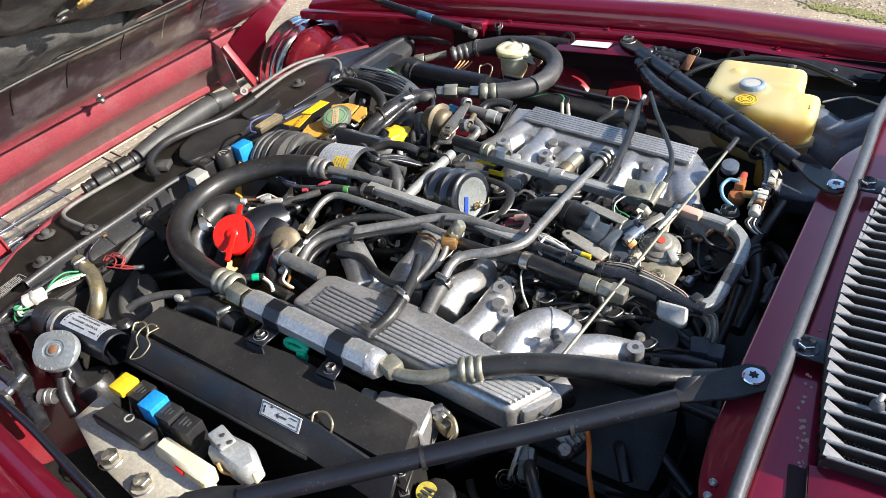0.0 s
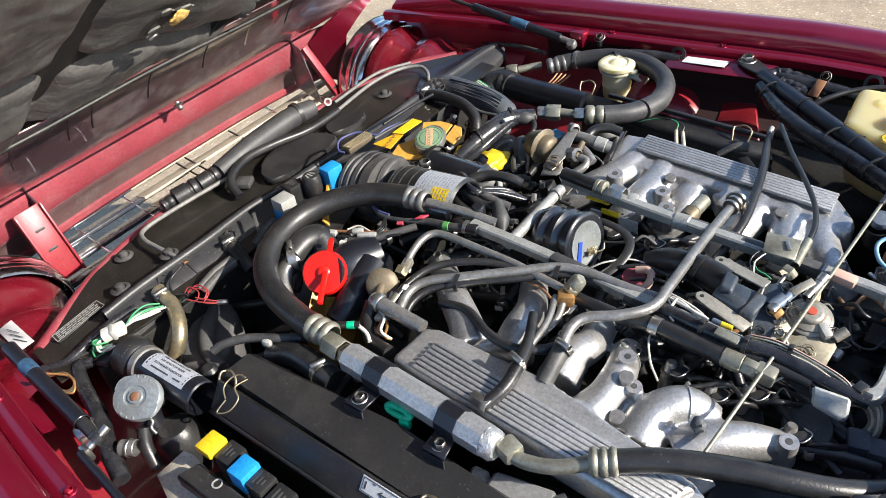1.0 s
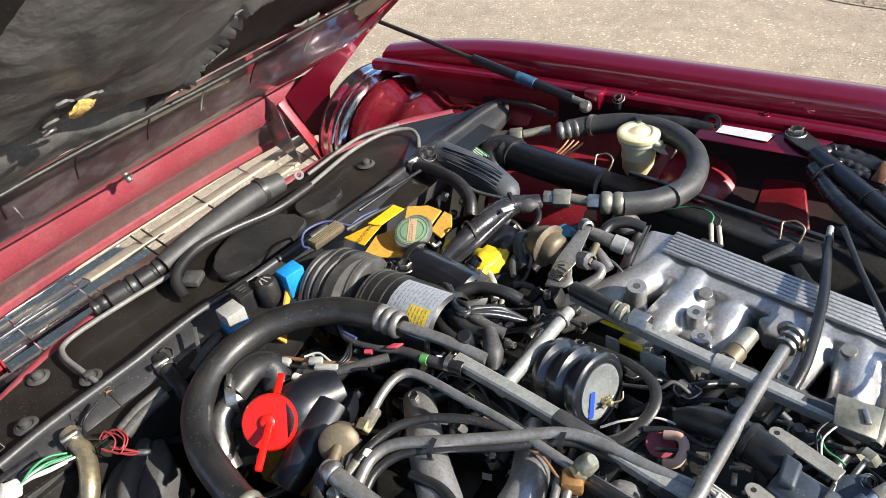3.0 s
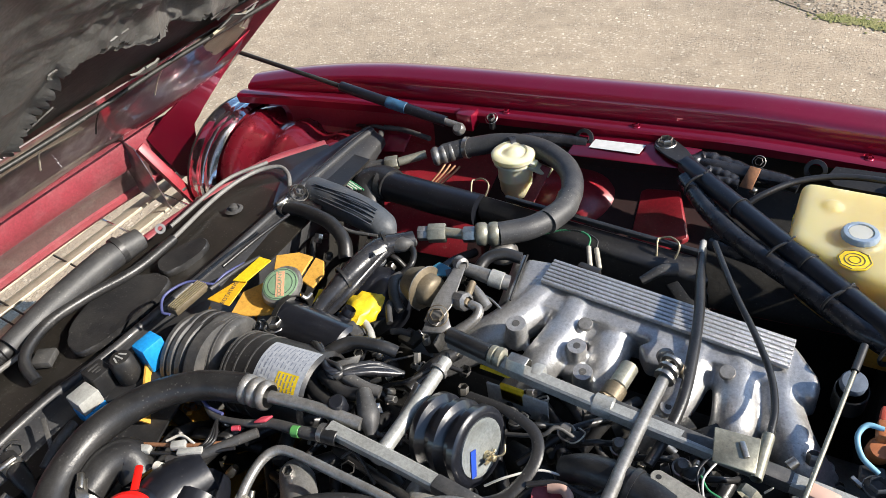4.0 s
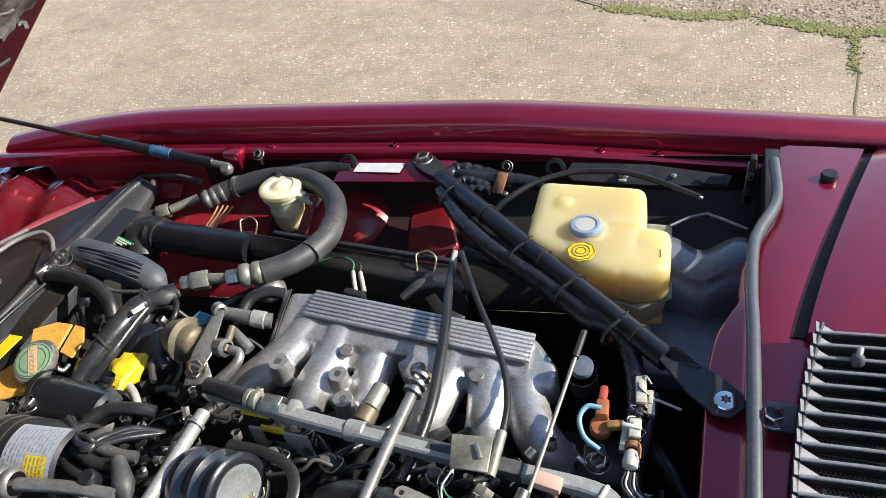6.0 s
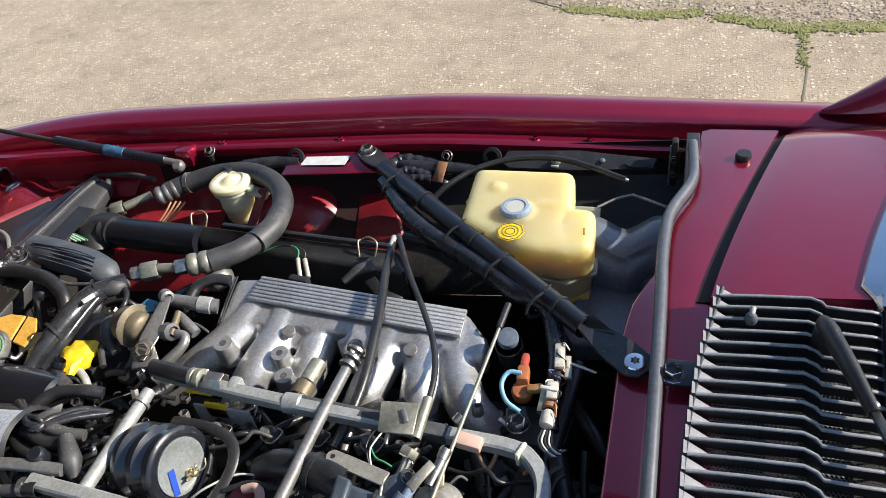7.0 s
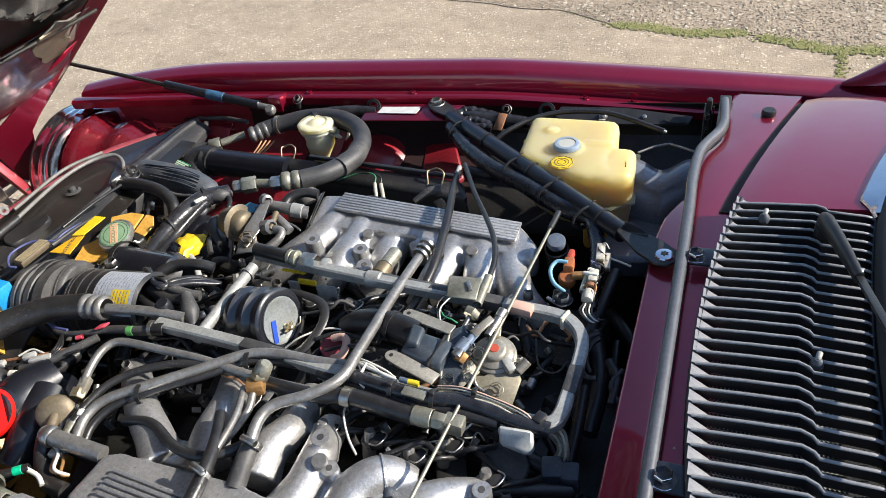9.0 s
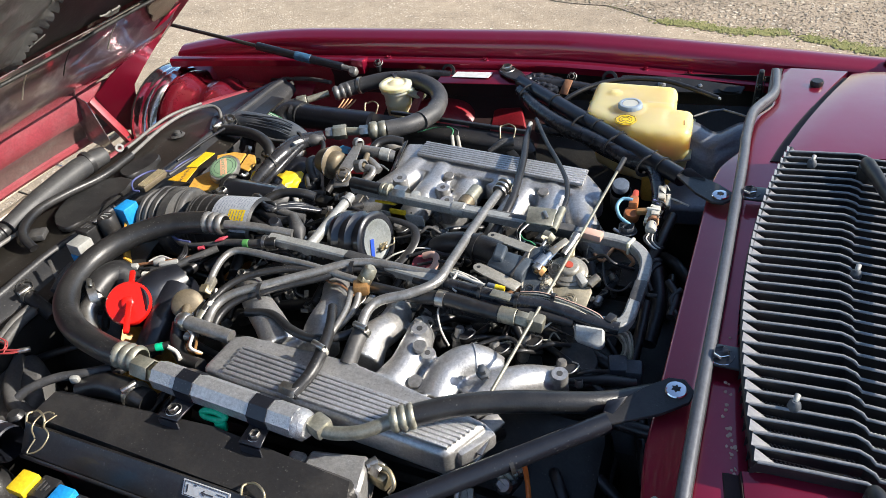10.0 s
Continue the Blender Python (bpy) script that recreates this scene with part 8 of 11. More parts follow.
for poly in (((-0.928, 1.062), (-0.942, 1.105), (-0.920, 1.143), (-0.858, 1.134), (-0.874, 1.085), (-0.904, 1.069)),
             ((-0.931, 1.160), (-0.949, 1.187), (-0.920, 1.206), (-0.893, 1.206), (-0.882, 1.160)),
             ((-0.888, 1.206), (-0.871, 1.204), (-0.851, 1.178), (-0.851, 1.151), (-0.876, 1.156))):
    part("broad_blade", plate([(x, y, 0.880 + 0.0 * y) for x, y in poly], 0.004, 0.001, (0, 0, 1)), "amber", fan, "broad amber blade edge")

cc = thing("coolant_filler", "silver pressure cap with a faded green coolant sticker", "cap")
CC = V((-0.879, 1.122, 0.905))
part("rim", lathe([(0.022, -0.016), (0.0285, -0.013), (0.0300, -0.006), (0.0270, 0.0), (0.0, 0.0)], CC, (0.12, -0.30, 1), 36, lobes=2, lobe=0.10), "greypipe", cc)
part("sticker", lathe([(0.0252, 0.0002), (0.0252, 0.001), (0.0245, 0.0012), (0.0, 0.0012)], CC, (0.12, -0.30, 1), 32), "greenink", cc, "faded green round sticker")
for r in (0.0236, 0.0180):
    part("sticker_line", lathe([(r - 0.0006, 0.0013), (r - 0.0006, 0.0017), (r, 0.0017), (r, 0.0013)], CC, (0.12, -0.30, 1), 32), "ink", cc)
m = V((0.12, -0.30, 1)).to_track_quat("Z", "Y").to_matrix().to_4x4()
m.translation = CC
m = m @ pose(0, 0, 0, 0, 0, 100) @ Matrix.Translation((0, 0, 0.0014))
bm = bmesh.new()
box((0, 0, 0), (0.040, 0.012, 0.0008), 0, bm)
bmesh.ops.transform(bm, matrix=m, verts=bm.verts)
part("band", bm, "orangeink", cc, "faded orange band")
cu = bpy.data.curves.new("lettering", "FONT")
cu.body, cu.size, cu.align_x, cu.align_y, cu.extrude = "COOLANT", 0.0084, "CENTER", "CENTER", 0.0002
cu.materials.append(M["greenink"])
ob = new("lettering", cu)
ob.matrix_basis = m @ Matrix.Translation((0, 0, 0.0008))
ob.parent = cc
part("neck", cyl(CC - V((0, 0, 0.07)), CC - V((0, 0, 0.012)), 0.023, 20), "satin", cc)
part("chain", tube([(-0.843, 1.122, 0.895), (-0.839, 1.125, 0.890), (-0.840, 1.136, 0.888)], 0.003, 6, 4), "steel", cc)

bc = thing("canister", "black cylindrical canister with a bracket", "canister")
part("barrel", cyl((-0.862, 1.092, 0.862), (-0.738, 1.084, 0.866), 0.0360, 32, bev=0.14), "drumblack", bc)
part("end_bracket", bar((-0.752, 1.104, 0.893), (-0.728, 1.094, 0.890), 0.016, 0.008, 0.002), "greyrub", bc)
part("neck_band", lathe([(0.0342, -0.004), (0.0355, -0.004), (0.0355, 0.004), (0.0342, 0.004)], lerp((-0.868, 1.098, 0.868), (-0.752, 1.095, 0.872), 0.12), V((-0.752, 1.095, 0.872)) - V((-0.868, 1.098, 0.868)), 26), "dark", bc)
bolt((-0.872, 1.062, 0.880), 0.0075, bc, (-0.2, -0.5, 0.8), "greypipe")

cm = thing("ac_compressor", "dusty air conditioning compressor with a printed label", "compressor")
CA, CB = V((-0.944, 0.998, 0.858)), V((-0.744, 1.008, 0.872))
CB = CA + (CB - CA) * 1.12
d = (CB - CA).normalized()
part("drum", cyl(lerp(CA, CB, 0.40), CB, 0.0530, 44, bev=0.10), "black", cm, "dusty grey drum")
for k in range(4):
    part("rib", lathe([(0.0525, -0.0012), (0.0538, -0.0012), (0.0538, 0.0012), (0.0525, 0.0012)], lerp(CA, CB, (0.43, 0.455, 0.52, 0.60)[k]), d, 44), "greyrub", cm)
part("pulley", lathe([(0.046, 0), (0.0585, 0.002), (0.0585, 0.008), (0.0560, 0.010), (0.0560, 0.012), (0.0585, 0.014), (0.0585, 0.020), (0.0550, 0.023), (0.0550, 0.025), (0.0580, 0.027), (0.0580, 0.036), (0.0550, 0.038), (0.0565, 0.046), (0.048, 0.048)], CA - d * 0.004, d, 48), "greyrub", cm, "grooved pulley")
part("clutch", lathe([(0.040, 0), (0.060, 0.002), (0.060, 0.02), (0.048, 0.022)], CA + d * 0.040, d, 36), "greyrub", cm)
u = (V((0.1, -0.35, 1)) - d * V((0.1, -0.35, 1)).dot(d)).normalized()
w = d.cross(u)
def wrap(a0, a1, q0, q1, r):
    bm = bmesh.new()
    loft(bm, [[lerp(CA, CB, q) + (u * math.cos(a) + w * math.sin(a)) * r for q in (q0, q1)] for a in [a0 + (a1 - a0) * k / 10 for k in range(11)]], caps=False, closed=False)
    return bm


part("label", wrap(-0.75, 0.75, 0.66, 0.985, 0.0533), "labelgrey", cm, "faded printed label")
part("label", wrap(0.02, 0.60, 0.815, 0.955, 0.0536), "yellow", cm, "yellow printed panel")
rnd = random.Random(2)
for j in range(11):
    q = 0.680 + 0.0265 * j
    a0, end = -0.68 + 0.06 * rnd.random(), (0.68 if j < 4 else -0.04)
    while a0 < end - 0.05:
        a1 = min(end, a0 + rnd.uniform(0.06, 0.22))
        part("print", wrap(a0, a1, q, q + (0.010 if j == 1 else 0.006), 0.0535), "faded", cm)
        a0 = a1 + rnd.uniform(0.03, 0.06)
for j in range(5):
    a0 = 0.06
    while a0 < 0.52:
        a1 = min(0.56, a0 + rnd.uniform(0.06, 0.16))
        part("print", wrap(a0, a1, 0.828 + 0.025 * j, 0.836 + 0.025 * j, 0.0538), "faded", cm)
        a0 = a1 + 0.03
part("bracket", plate([(-0.882, 1.057, 0.875), (-0.864, 1.080, 0.885), (-0.839, 1.067, 0.880), (-0.862, 1.043, 0.870)], 0.005, 0.0015), "greyrub", cm)
bolt((-0.849, 1.068, 0.887), 0.010, cm)
belt = thing("drive_belts", "dark ribbed drive belts round the front pulleys", "belt")
BC, BA = V((-0.897, 1.014, 0.858)), V((1, 0.15, 0))
part("pulley_rim", lathe([(r * 0.92, h) for r, h in ((0.040, -0.044), (0.060, -0.043), (0.064, -0.040), (0.064, -0.036), (0.0585, -0.032), (0.0585, -0.029), (0.064, -0.025), (0.064, -0.022), (0.0585, -0.018), (0.0585, -0.015), (0.0645, -0.011), (0.0650, -0.006), (0.0630, -0.002), (0.0625, 0.016), (0.0600, 0.021), (0.0560, 0.023), (0.030, 0.020))], BC, BA, 52), "greyrub", belt, "grooved black pulley")
for k, (q, r) in enumerate(((-0.0305, 0.0578), (-0.0165, 0.0580))):
    part("belt_ring", lathe([(0.0520, -0.0030), (r, -0.0036), (r + 0.0006, -0.0015), (r, 0.0), (r + 0.0006, 0.0015), (r, 0.0036), (0.0520, 0.0030)], BC + BA.normalized() * q, BA, 52), "rubber", belt)
for q in (0.001, 0.0075, 0.0125):
    part("groove_ring", lathe([(0.0570, -0.0010), (0.0586, -0.0008), (0.0586, 0.0008), (0.0570, 0.0010)], BC + BA.normalized() * q, BA, 52), "greyrub", belt)

# crank-driven pulley stack with a blue mark
pk = thing("cruise_pulley", "black three-rib drum with a white face and blue tape", "drum")
PC, PA = V((-0.507, 1.012, 0.888)), V((0.97, -0.12, 0.20)).normalized()
DRUM = [(0.0300, -0.066), (0.0395, -0.065), (0.0412, -0.063), (0.0412, -0.056), (0.0395, -0.0545), (0.0335, -0.049), (0.0335, -0.042), (0.0400, -0.038), (0.0420, -0.0365), (0.0420, -0.029), (0.0400, -0.0275), (0.0340, -0.022), (0.0340, -0.016), (0.0405, -0.012), (0.0428, -0.0105), (0.0428, -0.003), (0.0405, -0.0005), (0.0345, 0.0005), (0.0325, -0.0005)]
part("drum", lathe([(r * 1.07, h * 1.05) for r, h in DRUM], PC, PA, 44), "drumblack", pk)
part("face", lathe([(0.0335, -0.001), (0.0335, 0.001), (0.0290, 0.0012), (0.0280, 0.0004), (0.0110, 0.0009), (0.0, 0.0009)], PC, PA, 36), "discgrey", pk, "pale disc face")
d, u, w = axes(PA)
part("tape", bar(PC + PA * 0.0018 + w * 0.013 + u * 0.010, PC + PA * 0.0018 + w * 0.025 - u * 0.020, 0.008, 0.001, 0, up=PA), "deepblue", pk, "blue tape strip")
part("centre", lathe([(0.006, 0.001), (0.0065, 0.005), (0.004, 0.007), (0.0035, 0.013), (0.0015, 0.014)], PC - u * 0.014 - w * 0.002, PA, 14), "passiv", pk)
for k in range(4):
    g = 0.9 * k
    part("wire_clip", tube([PC + PA * 0.006 - u * 0.014 + w * 0.002, PC + PA * 0.009 - u * (0.012 - 0.006 * math.sin(g)) + w * (0.010 * math.cos(g)), PC + PA * 0.006 - u * (0.016 + 0.005 * math.cos(g)) - w * 0.010], 0.0011, 6, 4), "passiv", pk, "twisted brass wire clip")
part("wire_tail", tube([PC + PA * 0.008 - u * 0.014, PC + PA * 0.018 - u * 0.014 - w * 0.012, PC + PA * 0.016 - u * 0.008 - w * 0.020], 0.0010, 6, 4), "passiv", pk)
part("hoop", tube([(-0.559, 1.074, 0.880), (-0.505, 1.068, 0.888), (-0.462, 1.052, 0.890), (-0.448, 1.020, 0.885), (-0.462, 0.980, 0.872), (-0.492, 0.960, 0.862)], 0.0026, 10, 6, flat=2.6), "black", pk, "flat black guard strap")
al = pipe("support_tube", "pale grey support tube joining two fuel rails", [(-0.598, 0.944, 0.898), (-0.596, 1.014, 0.902), (-0.597, 1.095, 0.902)], 0.0085, "rail", "", 12)
part("band", lathe([(0.0100, -0.002), (0.0115, -0.002), (0.0115, 0.002), (0.0100, 0.002)], (-0.597, 1.077, 0.902), (0.1, 0.99, 0), 14), "greypipe", al)
ib = thing("idle_hose", "short black hose with zinc hexagon ends on the rail", "hose")
part("tube", cyl((-0.613, 1.131, 0.905), (-0.552, 1.123, 0.905), 0.0105, 16), "rubber", ib)
part("hex", lathe([(0.010, 0), (0.0122, 0.002), (0.0122, 0.007), (0.0105, 0.008), (0.0105, 0.010), (0.0125, 0.011), (0.0125, 0.017), (0.009, 0.019)], (-0.552, 1.123, 0.905), V((-0.530, 1.122, 0.905)) - V((-0.552, 1.123, 0.905)), 20), "olive", ib)
part("hex", hexn((-0.526, 1.122, 0.905), (-0.502, 1.121, 0.905), 0.0120), "steel", ib)
part("foot", box((-0.491, 1.124, 0.895), (0.016, 0.02, 0.022), 0.004), "rail", ib)
inj = thing("injector", "brass-banded injector plug on the manifold", "injector")
part("body", cyl((-0.401, 1.178, 0.893), (-0.404, 1.145, 0.893), 0.011, 14), "olive", inj)
part("band", cyl((-0.404, 1.145, 0.893), (-0.407, 1.127, 0.890), 0.0130, 16), "bronze", inj)
part("nose", cyl((-0.407, 1.127, 0.890), (-0.410, 1.112, 0.884), 0.010, 14), "olive", inj)
yt = thing("yellow_bracket_tag", "yellow painted tag below the rail", "tag")
part("tag", box((-0.517, 1.105, 0.868), (0.030, 0.004, 0.027), 0.001), "yellow", yt)
part("back", box((-0.511, 1.105, 0.855), (0.08, 0.004, 0.04), 0.002), "grey", yt)

# ---- relay board on the near wing ----
rb = thing("relay_board", "beige plated relay board bolted to the wing", "board")
part("sheet", plate([(-0.788, 0.427, 0.822), (-0.783, 0.468, 0.828), (-0.765, 0.471, 0.828), (-0.633, 0.454, 0.828), (-0.523, 0.439, 0.828), (-0.566, 0.403, 0.822), (-0.610, 0.386, 0.818), (-0.706, 0.399, 0.818)], 0.0025, 0.0006), "beige", rb)
for q in ((-0.684, 0.409, 0.822), (-0.615, 0.405, 0.822)):
    bolt(q, 0.0115, rb)
fb = thing("fuse_box", "black oblong fuse cover on the relay board", "fuse box")
part("cover", plate([(x, y, 0.830) for x, y, z in ((-0.743, 0.433, 0.850), (-0.734, 0.462, 0.850), (-0.642, 0.460, 0.850), (-0.646, 0.434, 0.850))], 0.022, 0.003), "black", fb)
part("emblem", lathe([(0.005, 0), (0.007, 0), (0.007, 0.001), (0.005, 0.001)], (-0.688, 0.454, 0.852), (0, 0, 1), 12), "grey", fb)
relay((-0.727, 0.483, 0.872), (0.027, 0.030, 0.012), "yellow", "yellow-topped relay on the relay board", 0, "", marks=False)
relay((-0.699, 0.488, 0.866), (0.028, 0.030, 0.032), "black", "black relay with pale print", 0, "black")
relay((-0.665, 0.481, 0.872), (0.027, 0.030, 0.030), "blue", "blue relay on the relay board", 0, "black", marks=False)
relay((-0.638, 0.482, 0.864), (0.028, 0.028, 0.030), "black", "black relay with pale print", 0, "black")
relay((-0.604, 0.481, 0.862), (0.030, 0.028, 0.034), "black", "black relay with pale print", 0, "black")
cr = thing("fuse_holder", "translucent white fuse holder with a red fuse", "fuse holder")
part("case", plate([(x, y, 0.826) for x, y, z in ((-0.625, 0.438, 0.850), (-0.626, 0.460, 0.850), (-0.528, 0.457, 0.850), (-0.526, 0.433, 0.850))], 0.026, 0.005), "whiteish", cr)
part("fuse", box((-0.573, 0.434, 0.842), (0.016, 0.004, 0.006), 0.001, rz=-5), "red", cr, "red blade fuse")
part("foot", box((-0.531, 0.440, 0.835), (0.012, 0.014, 0.026), 0.002), "cream", cr)
cp = thing("control_unit", "silver metal control unit with a moulded plug", "control unit")
part("case", plate([(x, y, 0.822) for x, y, z in ((-0.561, 0.467, 0.860), (-0.561, 0.500, 0.860), (-0.510, 0.502, 0.860), (-0.481, 0.484, 0.850), (-0.493, 0.461, 0.850))], 0.034, 0.007), "capgrey", cp)
part("step", box((-0.545, 0.486, 0.862), (0.035, 0.022, 0.006), 0.003, rz=-15), "capgrey", cp)
for q in ((-0.543, 0.488, 0.866), (-0.527, 0.485, 0.866), (-0.536, 0.474, 0.865)):
    part("rivet", lathe([(0.003, 0), (0.0025, 0.0015), (0.001, 0.002)], q, (0, 0, 1), 10), "steel", cp)
part("plug", box((-0.490, 0.480, 0.835), (0.012, 0.016, 0.02), 0.003), "cream", cp)
part("wire", tube([(-0.532, 0.462, 0.850), (-0.525, 0.460, 0.840), (-0.512, 0.465, 0.835), (-0.499, 0.464, 0.830)], 0.0025, 6, 5), "brass", cp)

nw = thing("wing_edge_seal", "dark seal lip along the near wing gutter", "seal")
part("strip", tube([(-0.838, 0.379, 0.888), (-0.746, 0.370, 0.888), (-0.658, 0.358, 0.888), (-0.585, 0.348, 0.888), (-0.505, 0.335, 0.888)], 0.0055, 8, 6), "satin", nw)
vin = thing("maker_label", "pale printed maker's label on the red inner wing", "label")
part("sheet", plate([(-1.190, 0.440, 0.860), (-1.188, 0.463, 0.864), (-1.113, 0.459, 0.862), (-1.118, 0.435, 0.858)], 0.001, 0.0002, (0.1, 0.3, 1)), "paper", vin)
for k in range(3):
    part("print", bar(lerp((-1.173, 0.448, 0.865), (-1.147, 0.444, 0.862), k / 2.0) + V((0, 0, 0.0008)), lerp((-1.147, 0.455, 0.865), (-1.120, 0.452, 0.863), k / 2.0) + V((0, 0, 0.0008)), 0.0012, 0.0004, 0), "ink", vin)
ns = thing("notice_print", "white printed lines on the black notice plate", "print")
NA, NB, NC, ND = V((-1.117, 0.484, 0.849)), V((-1.126, 0.567, 0.849)), V((-1.104, 0.568, 0.849)), V((-1.097, 0.482, 0.849))
for p, q in ((NA, NB), (NB, NC), (NC, ND), (ND, NA)):
    part("border", bar(p, q, 0.0010, 0.0004, 0), "grey", ns)
rnd = random.Random(9)
for k in range(4):
    f0, v = 0.05, 0.17 + 0.22 * k
    while f0 < 0.90:
        f1 = min(0.95, f0 + rnd.uniform(0.06, 0.16))
        part("line", bar(lerp(lerp(NA, ND, v), lerp(NB, NC, v), f0), lerp(lerp(NA, ND, v), lerp(NB, NC, v), f1), 0.0017, 0.0004, 0), "grey", ns)
        f0 = f1 + 0.02

lo = thing("wiring_loom", "grey cloth-taped loom with green wires and a white plug", "wiring")
part("trunk", tube([(-1.015, 0.489, 0.845), (-1.028, 0.472, 0.842), (-0.983, 0.453, 0.840), (-0.924, 0.438, 0.840), (-0.878, 0.416, 0.830), (-0.825, 0.398, 0.820)], [0.008, 0.010, 0.011, 0.012, 0.013, 0.012], 10, 6), "tape", lo)
part("trunk", tube([(-1.075, 0.440, 0.840), (-1.050, 0.469, 0.845), (-1.049, 0.514, 0.852), (-1.048, 0.550, 0.856), (-1.041, 0.587, 0.858)], 0.007, 10, 6), "tape", lo)
part("plug", bar((-1.024, 0.519, 0.865), (-1.007, 0.549, 0.868), 0.018, 0.016, 0.003), "white", lo, "white plug")
part("plug_band", bar((-1.017, 0.530, 0.866), (-1.014, 0.536, 0.867), 0.020, 0.018, 0.002), "grey", lo)
rnd = random.Random(21)
for k in range(7):
    o = V((rnd.gauss(0, 0.004), rnd.gauss(0, 0.004), rnd.gauss(0, 0.003)))
    part("wire", tube([V((-1.025, 0.519, 0.862)), V((-1.026, 0.505, 0.858)) + o, V((-1.014, 0.502, 0.855)) + o * 1.6, V((-1.012, 0.519, 0.852)) + o], 0.0016, 5, 5), "wire_g" if k % 3 else "wire_w", lo)
    part("wire", tube([V((-1.010, 0.550, 0.866)), V((-1.007, 0.568, 0.870)) + o, V((-1.003, 0.587, 0.868)) + o * 1.6, V((-1.000, 0.606, 0.862)) + o], 0.0016, 5, 5), "wire_g" if k % 2 else "wire_w", lo)
part("pads", box((-1.030, 0.504, 0.835), (0.05, 0.03, 0.012), 0.004, rz=20), "greyrub", lo)
rw = thing("red_wires", "loop of thin red wires by the bar", "wiring")
for k in range(4):
    o = V((0.006 * math.sin(2.3 * k), 0.006 * math.cos(1.7 * k), 0.002 * k))
    part("wire", tube([V((-0.983, 0.645, 0.868)) + o * 0.4, V((-0.976, 0.657, 0.872)) + o, V((-0.956, 0.658, 0.870)) + o, V((-0.949, 0.646, 0.865)) + o, V((-0.964, 0.641, 0.865)) + o, V((-0.943, 0.652, 0.860)) + o, V((-0.927, 0.667, 0.858))], 0.0010, 5, 5), "wiredull", rw)
part("lug", cyl((-0.935, 0.660, 0.859), (-0.923, 0.671, 0.857), 0.004, 8), "steel", rw)
part("black_lead", tube([(-1.032, 0.674, 0.878), (-1.030, 0.649, 0.870), (-1.007, 0.635, 0.866), (-0.985, 0.646, 0.866)], 0.002, 6, 6), "rubber", rw)
bw = thing("bar_loom", "grey cables clipped below the front bar", "wiring")
for a, b, r in (((-0.991, 0.669, 0.855), (-0.986, 0.735, 0.868), 0.006), ((-0.982, 0.670, 0.850), (-0.981, 0.736, 0.862), 0.008), ((-0.981, 0.780, 0.865), (-0.998, 0.840, 0.870), 0.006), ((-0.992, 0.799, 0.855), (-0.990, 0.837, 0.862), 0.005)):
    part("cable", tube([a, lerp(a, b, 0.5) + V((0, 0, 0.004)), b], r, 8, 4), "greyrub", bw)
part("strap", bar((-1.022, 0.822, 0.888), (-0.975, 0.791, 0.862), 0.006, 0.003, 0.001), "greyrub", bw)
cwl = thing("coiled_wire", "coil of thin brown wires beside the wing", "wiring")
for k in range(5):
    part("wire", tube([V((-1.045, 0.432, 0.850)) + V((0, 0, 0.002 * k)), V((-1.025, 0.449, 0.852)) + V((0.002 * k, 0.002, 0)), V((-0.998, 0.450, 0.850)), V((-0.995, 0.438, 0.846)) + V((0.002 * k, 0, 0)), V((-1.018, 0.427, 0.845))], 0.0018, 5, 6), "greyrub" if k % 2 else "brass", cwl)
tp = thing("tap_fitting", "plated union with a grey collar beside the wing", "fitting")
part("body", cyl((-0.910, 0.400, 0.845), (-0.902, 0.425, 0.850), 0.013, 14), "steel", tp)
part("collar", cyl((-0.855, 0.424, 0.835), (-0.836, 0.435, 0.835), 0.011, 14), "greypipe", tp)
part("band", cyl((-0.846, 0.429, 0.835), (-0.842, 0.431, 0.835), 0.0125, 14), "steel", tp)

# ---- vacuum actuator group in front of the far manifold ----
va = thing("vacuum_actuator", "beige round vacuum actuator with steel levers", "actuator")
AC, AA = V((-0.694, 1.205, 0.890)), V((0.95, -0.20, 0.05)).normalized()
part("can", lathe([(0.008, -0.034), (0.020, -0.030), (0.026, -0.016), (0.027, -0.004)], AC, AA, 28), "bronze", va, "domed back of the actuator")
part("flange", lathe([(0.026, -0.005), (0.0300, -0.0045), (0.0305, -0.001), (0.027, 0.0005), (0.0225, 0.002), (0.0215, 0.014), (0.017, 0.019), (0.008, 0.021)], AC, AA, 30), "bronze", va)
part("seam", lathe([(0.0295, -0.003), (0.0312, -0.0025), (0.0312, -0.0015), (0.0295, -0.001)], AC, AA, 30), "greypipe", va)
part("lever", plate([(-0.666, 1.244, 0.910), (-0.653, 1.252, 0.910), (-0.640, 1.183, 0.896), (-0.645, 1.149, 0.888), (-0.665, 1.151, 0.888), (-0.668, 1.185, 0.896)], 0.0045, 0.001, (0.3, -0.5, 0.8)), "greypipe", va)
part("lever_head", lathe([(0.006, -0.008), (0.0095, -0.006), (0.0095, 0.006), (0.006, 0.008)], (-0.660, 1.246, 0.912), (0.8, -0.5, 0.2), 16), "greypipe", va)
part("lever_plate", plate([(-0.660, 1.136, 0.882), (-0.665, 1.170, 0.892), (-0.644, 1.175, 0.892), (-0.627, 1.156, 0.886), (-0.635, 1.144, 0.884)], 0.004, 0.001), "greypipe", va)
bolt((-0.648, 1.160, 0.897), 0.0095, va, (0.2, -0.5, 0.8), "bronze")
part("block", lathe([(0.008, -0.012), (0.0125, -0.010), (0.0125, 0.008), (0.008, 0.012)], (-0.632, 1.197, 0.896), (0.8, -0.2, 0.3), 8), "greypipe", va)
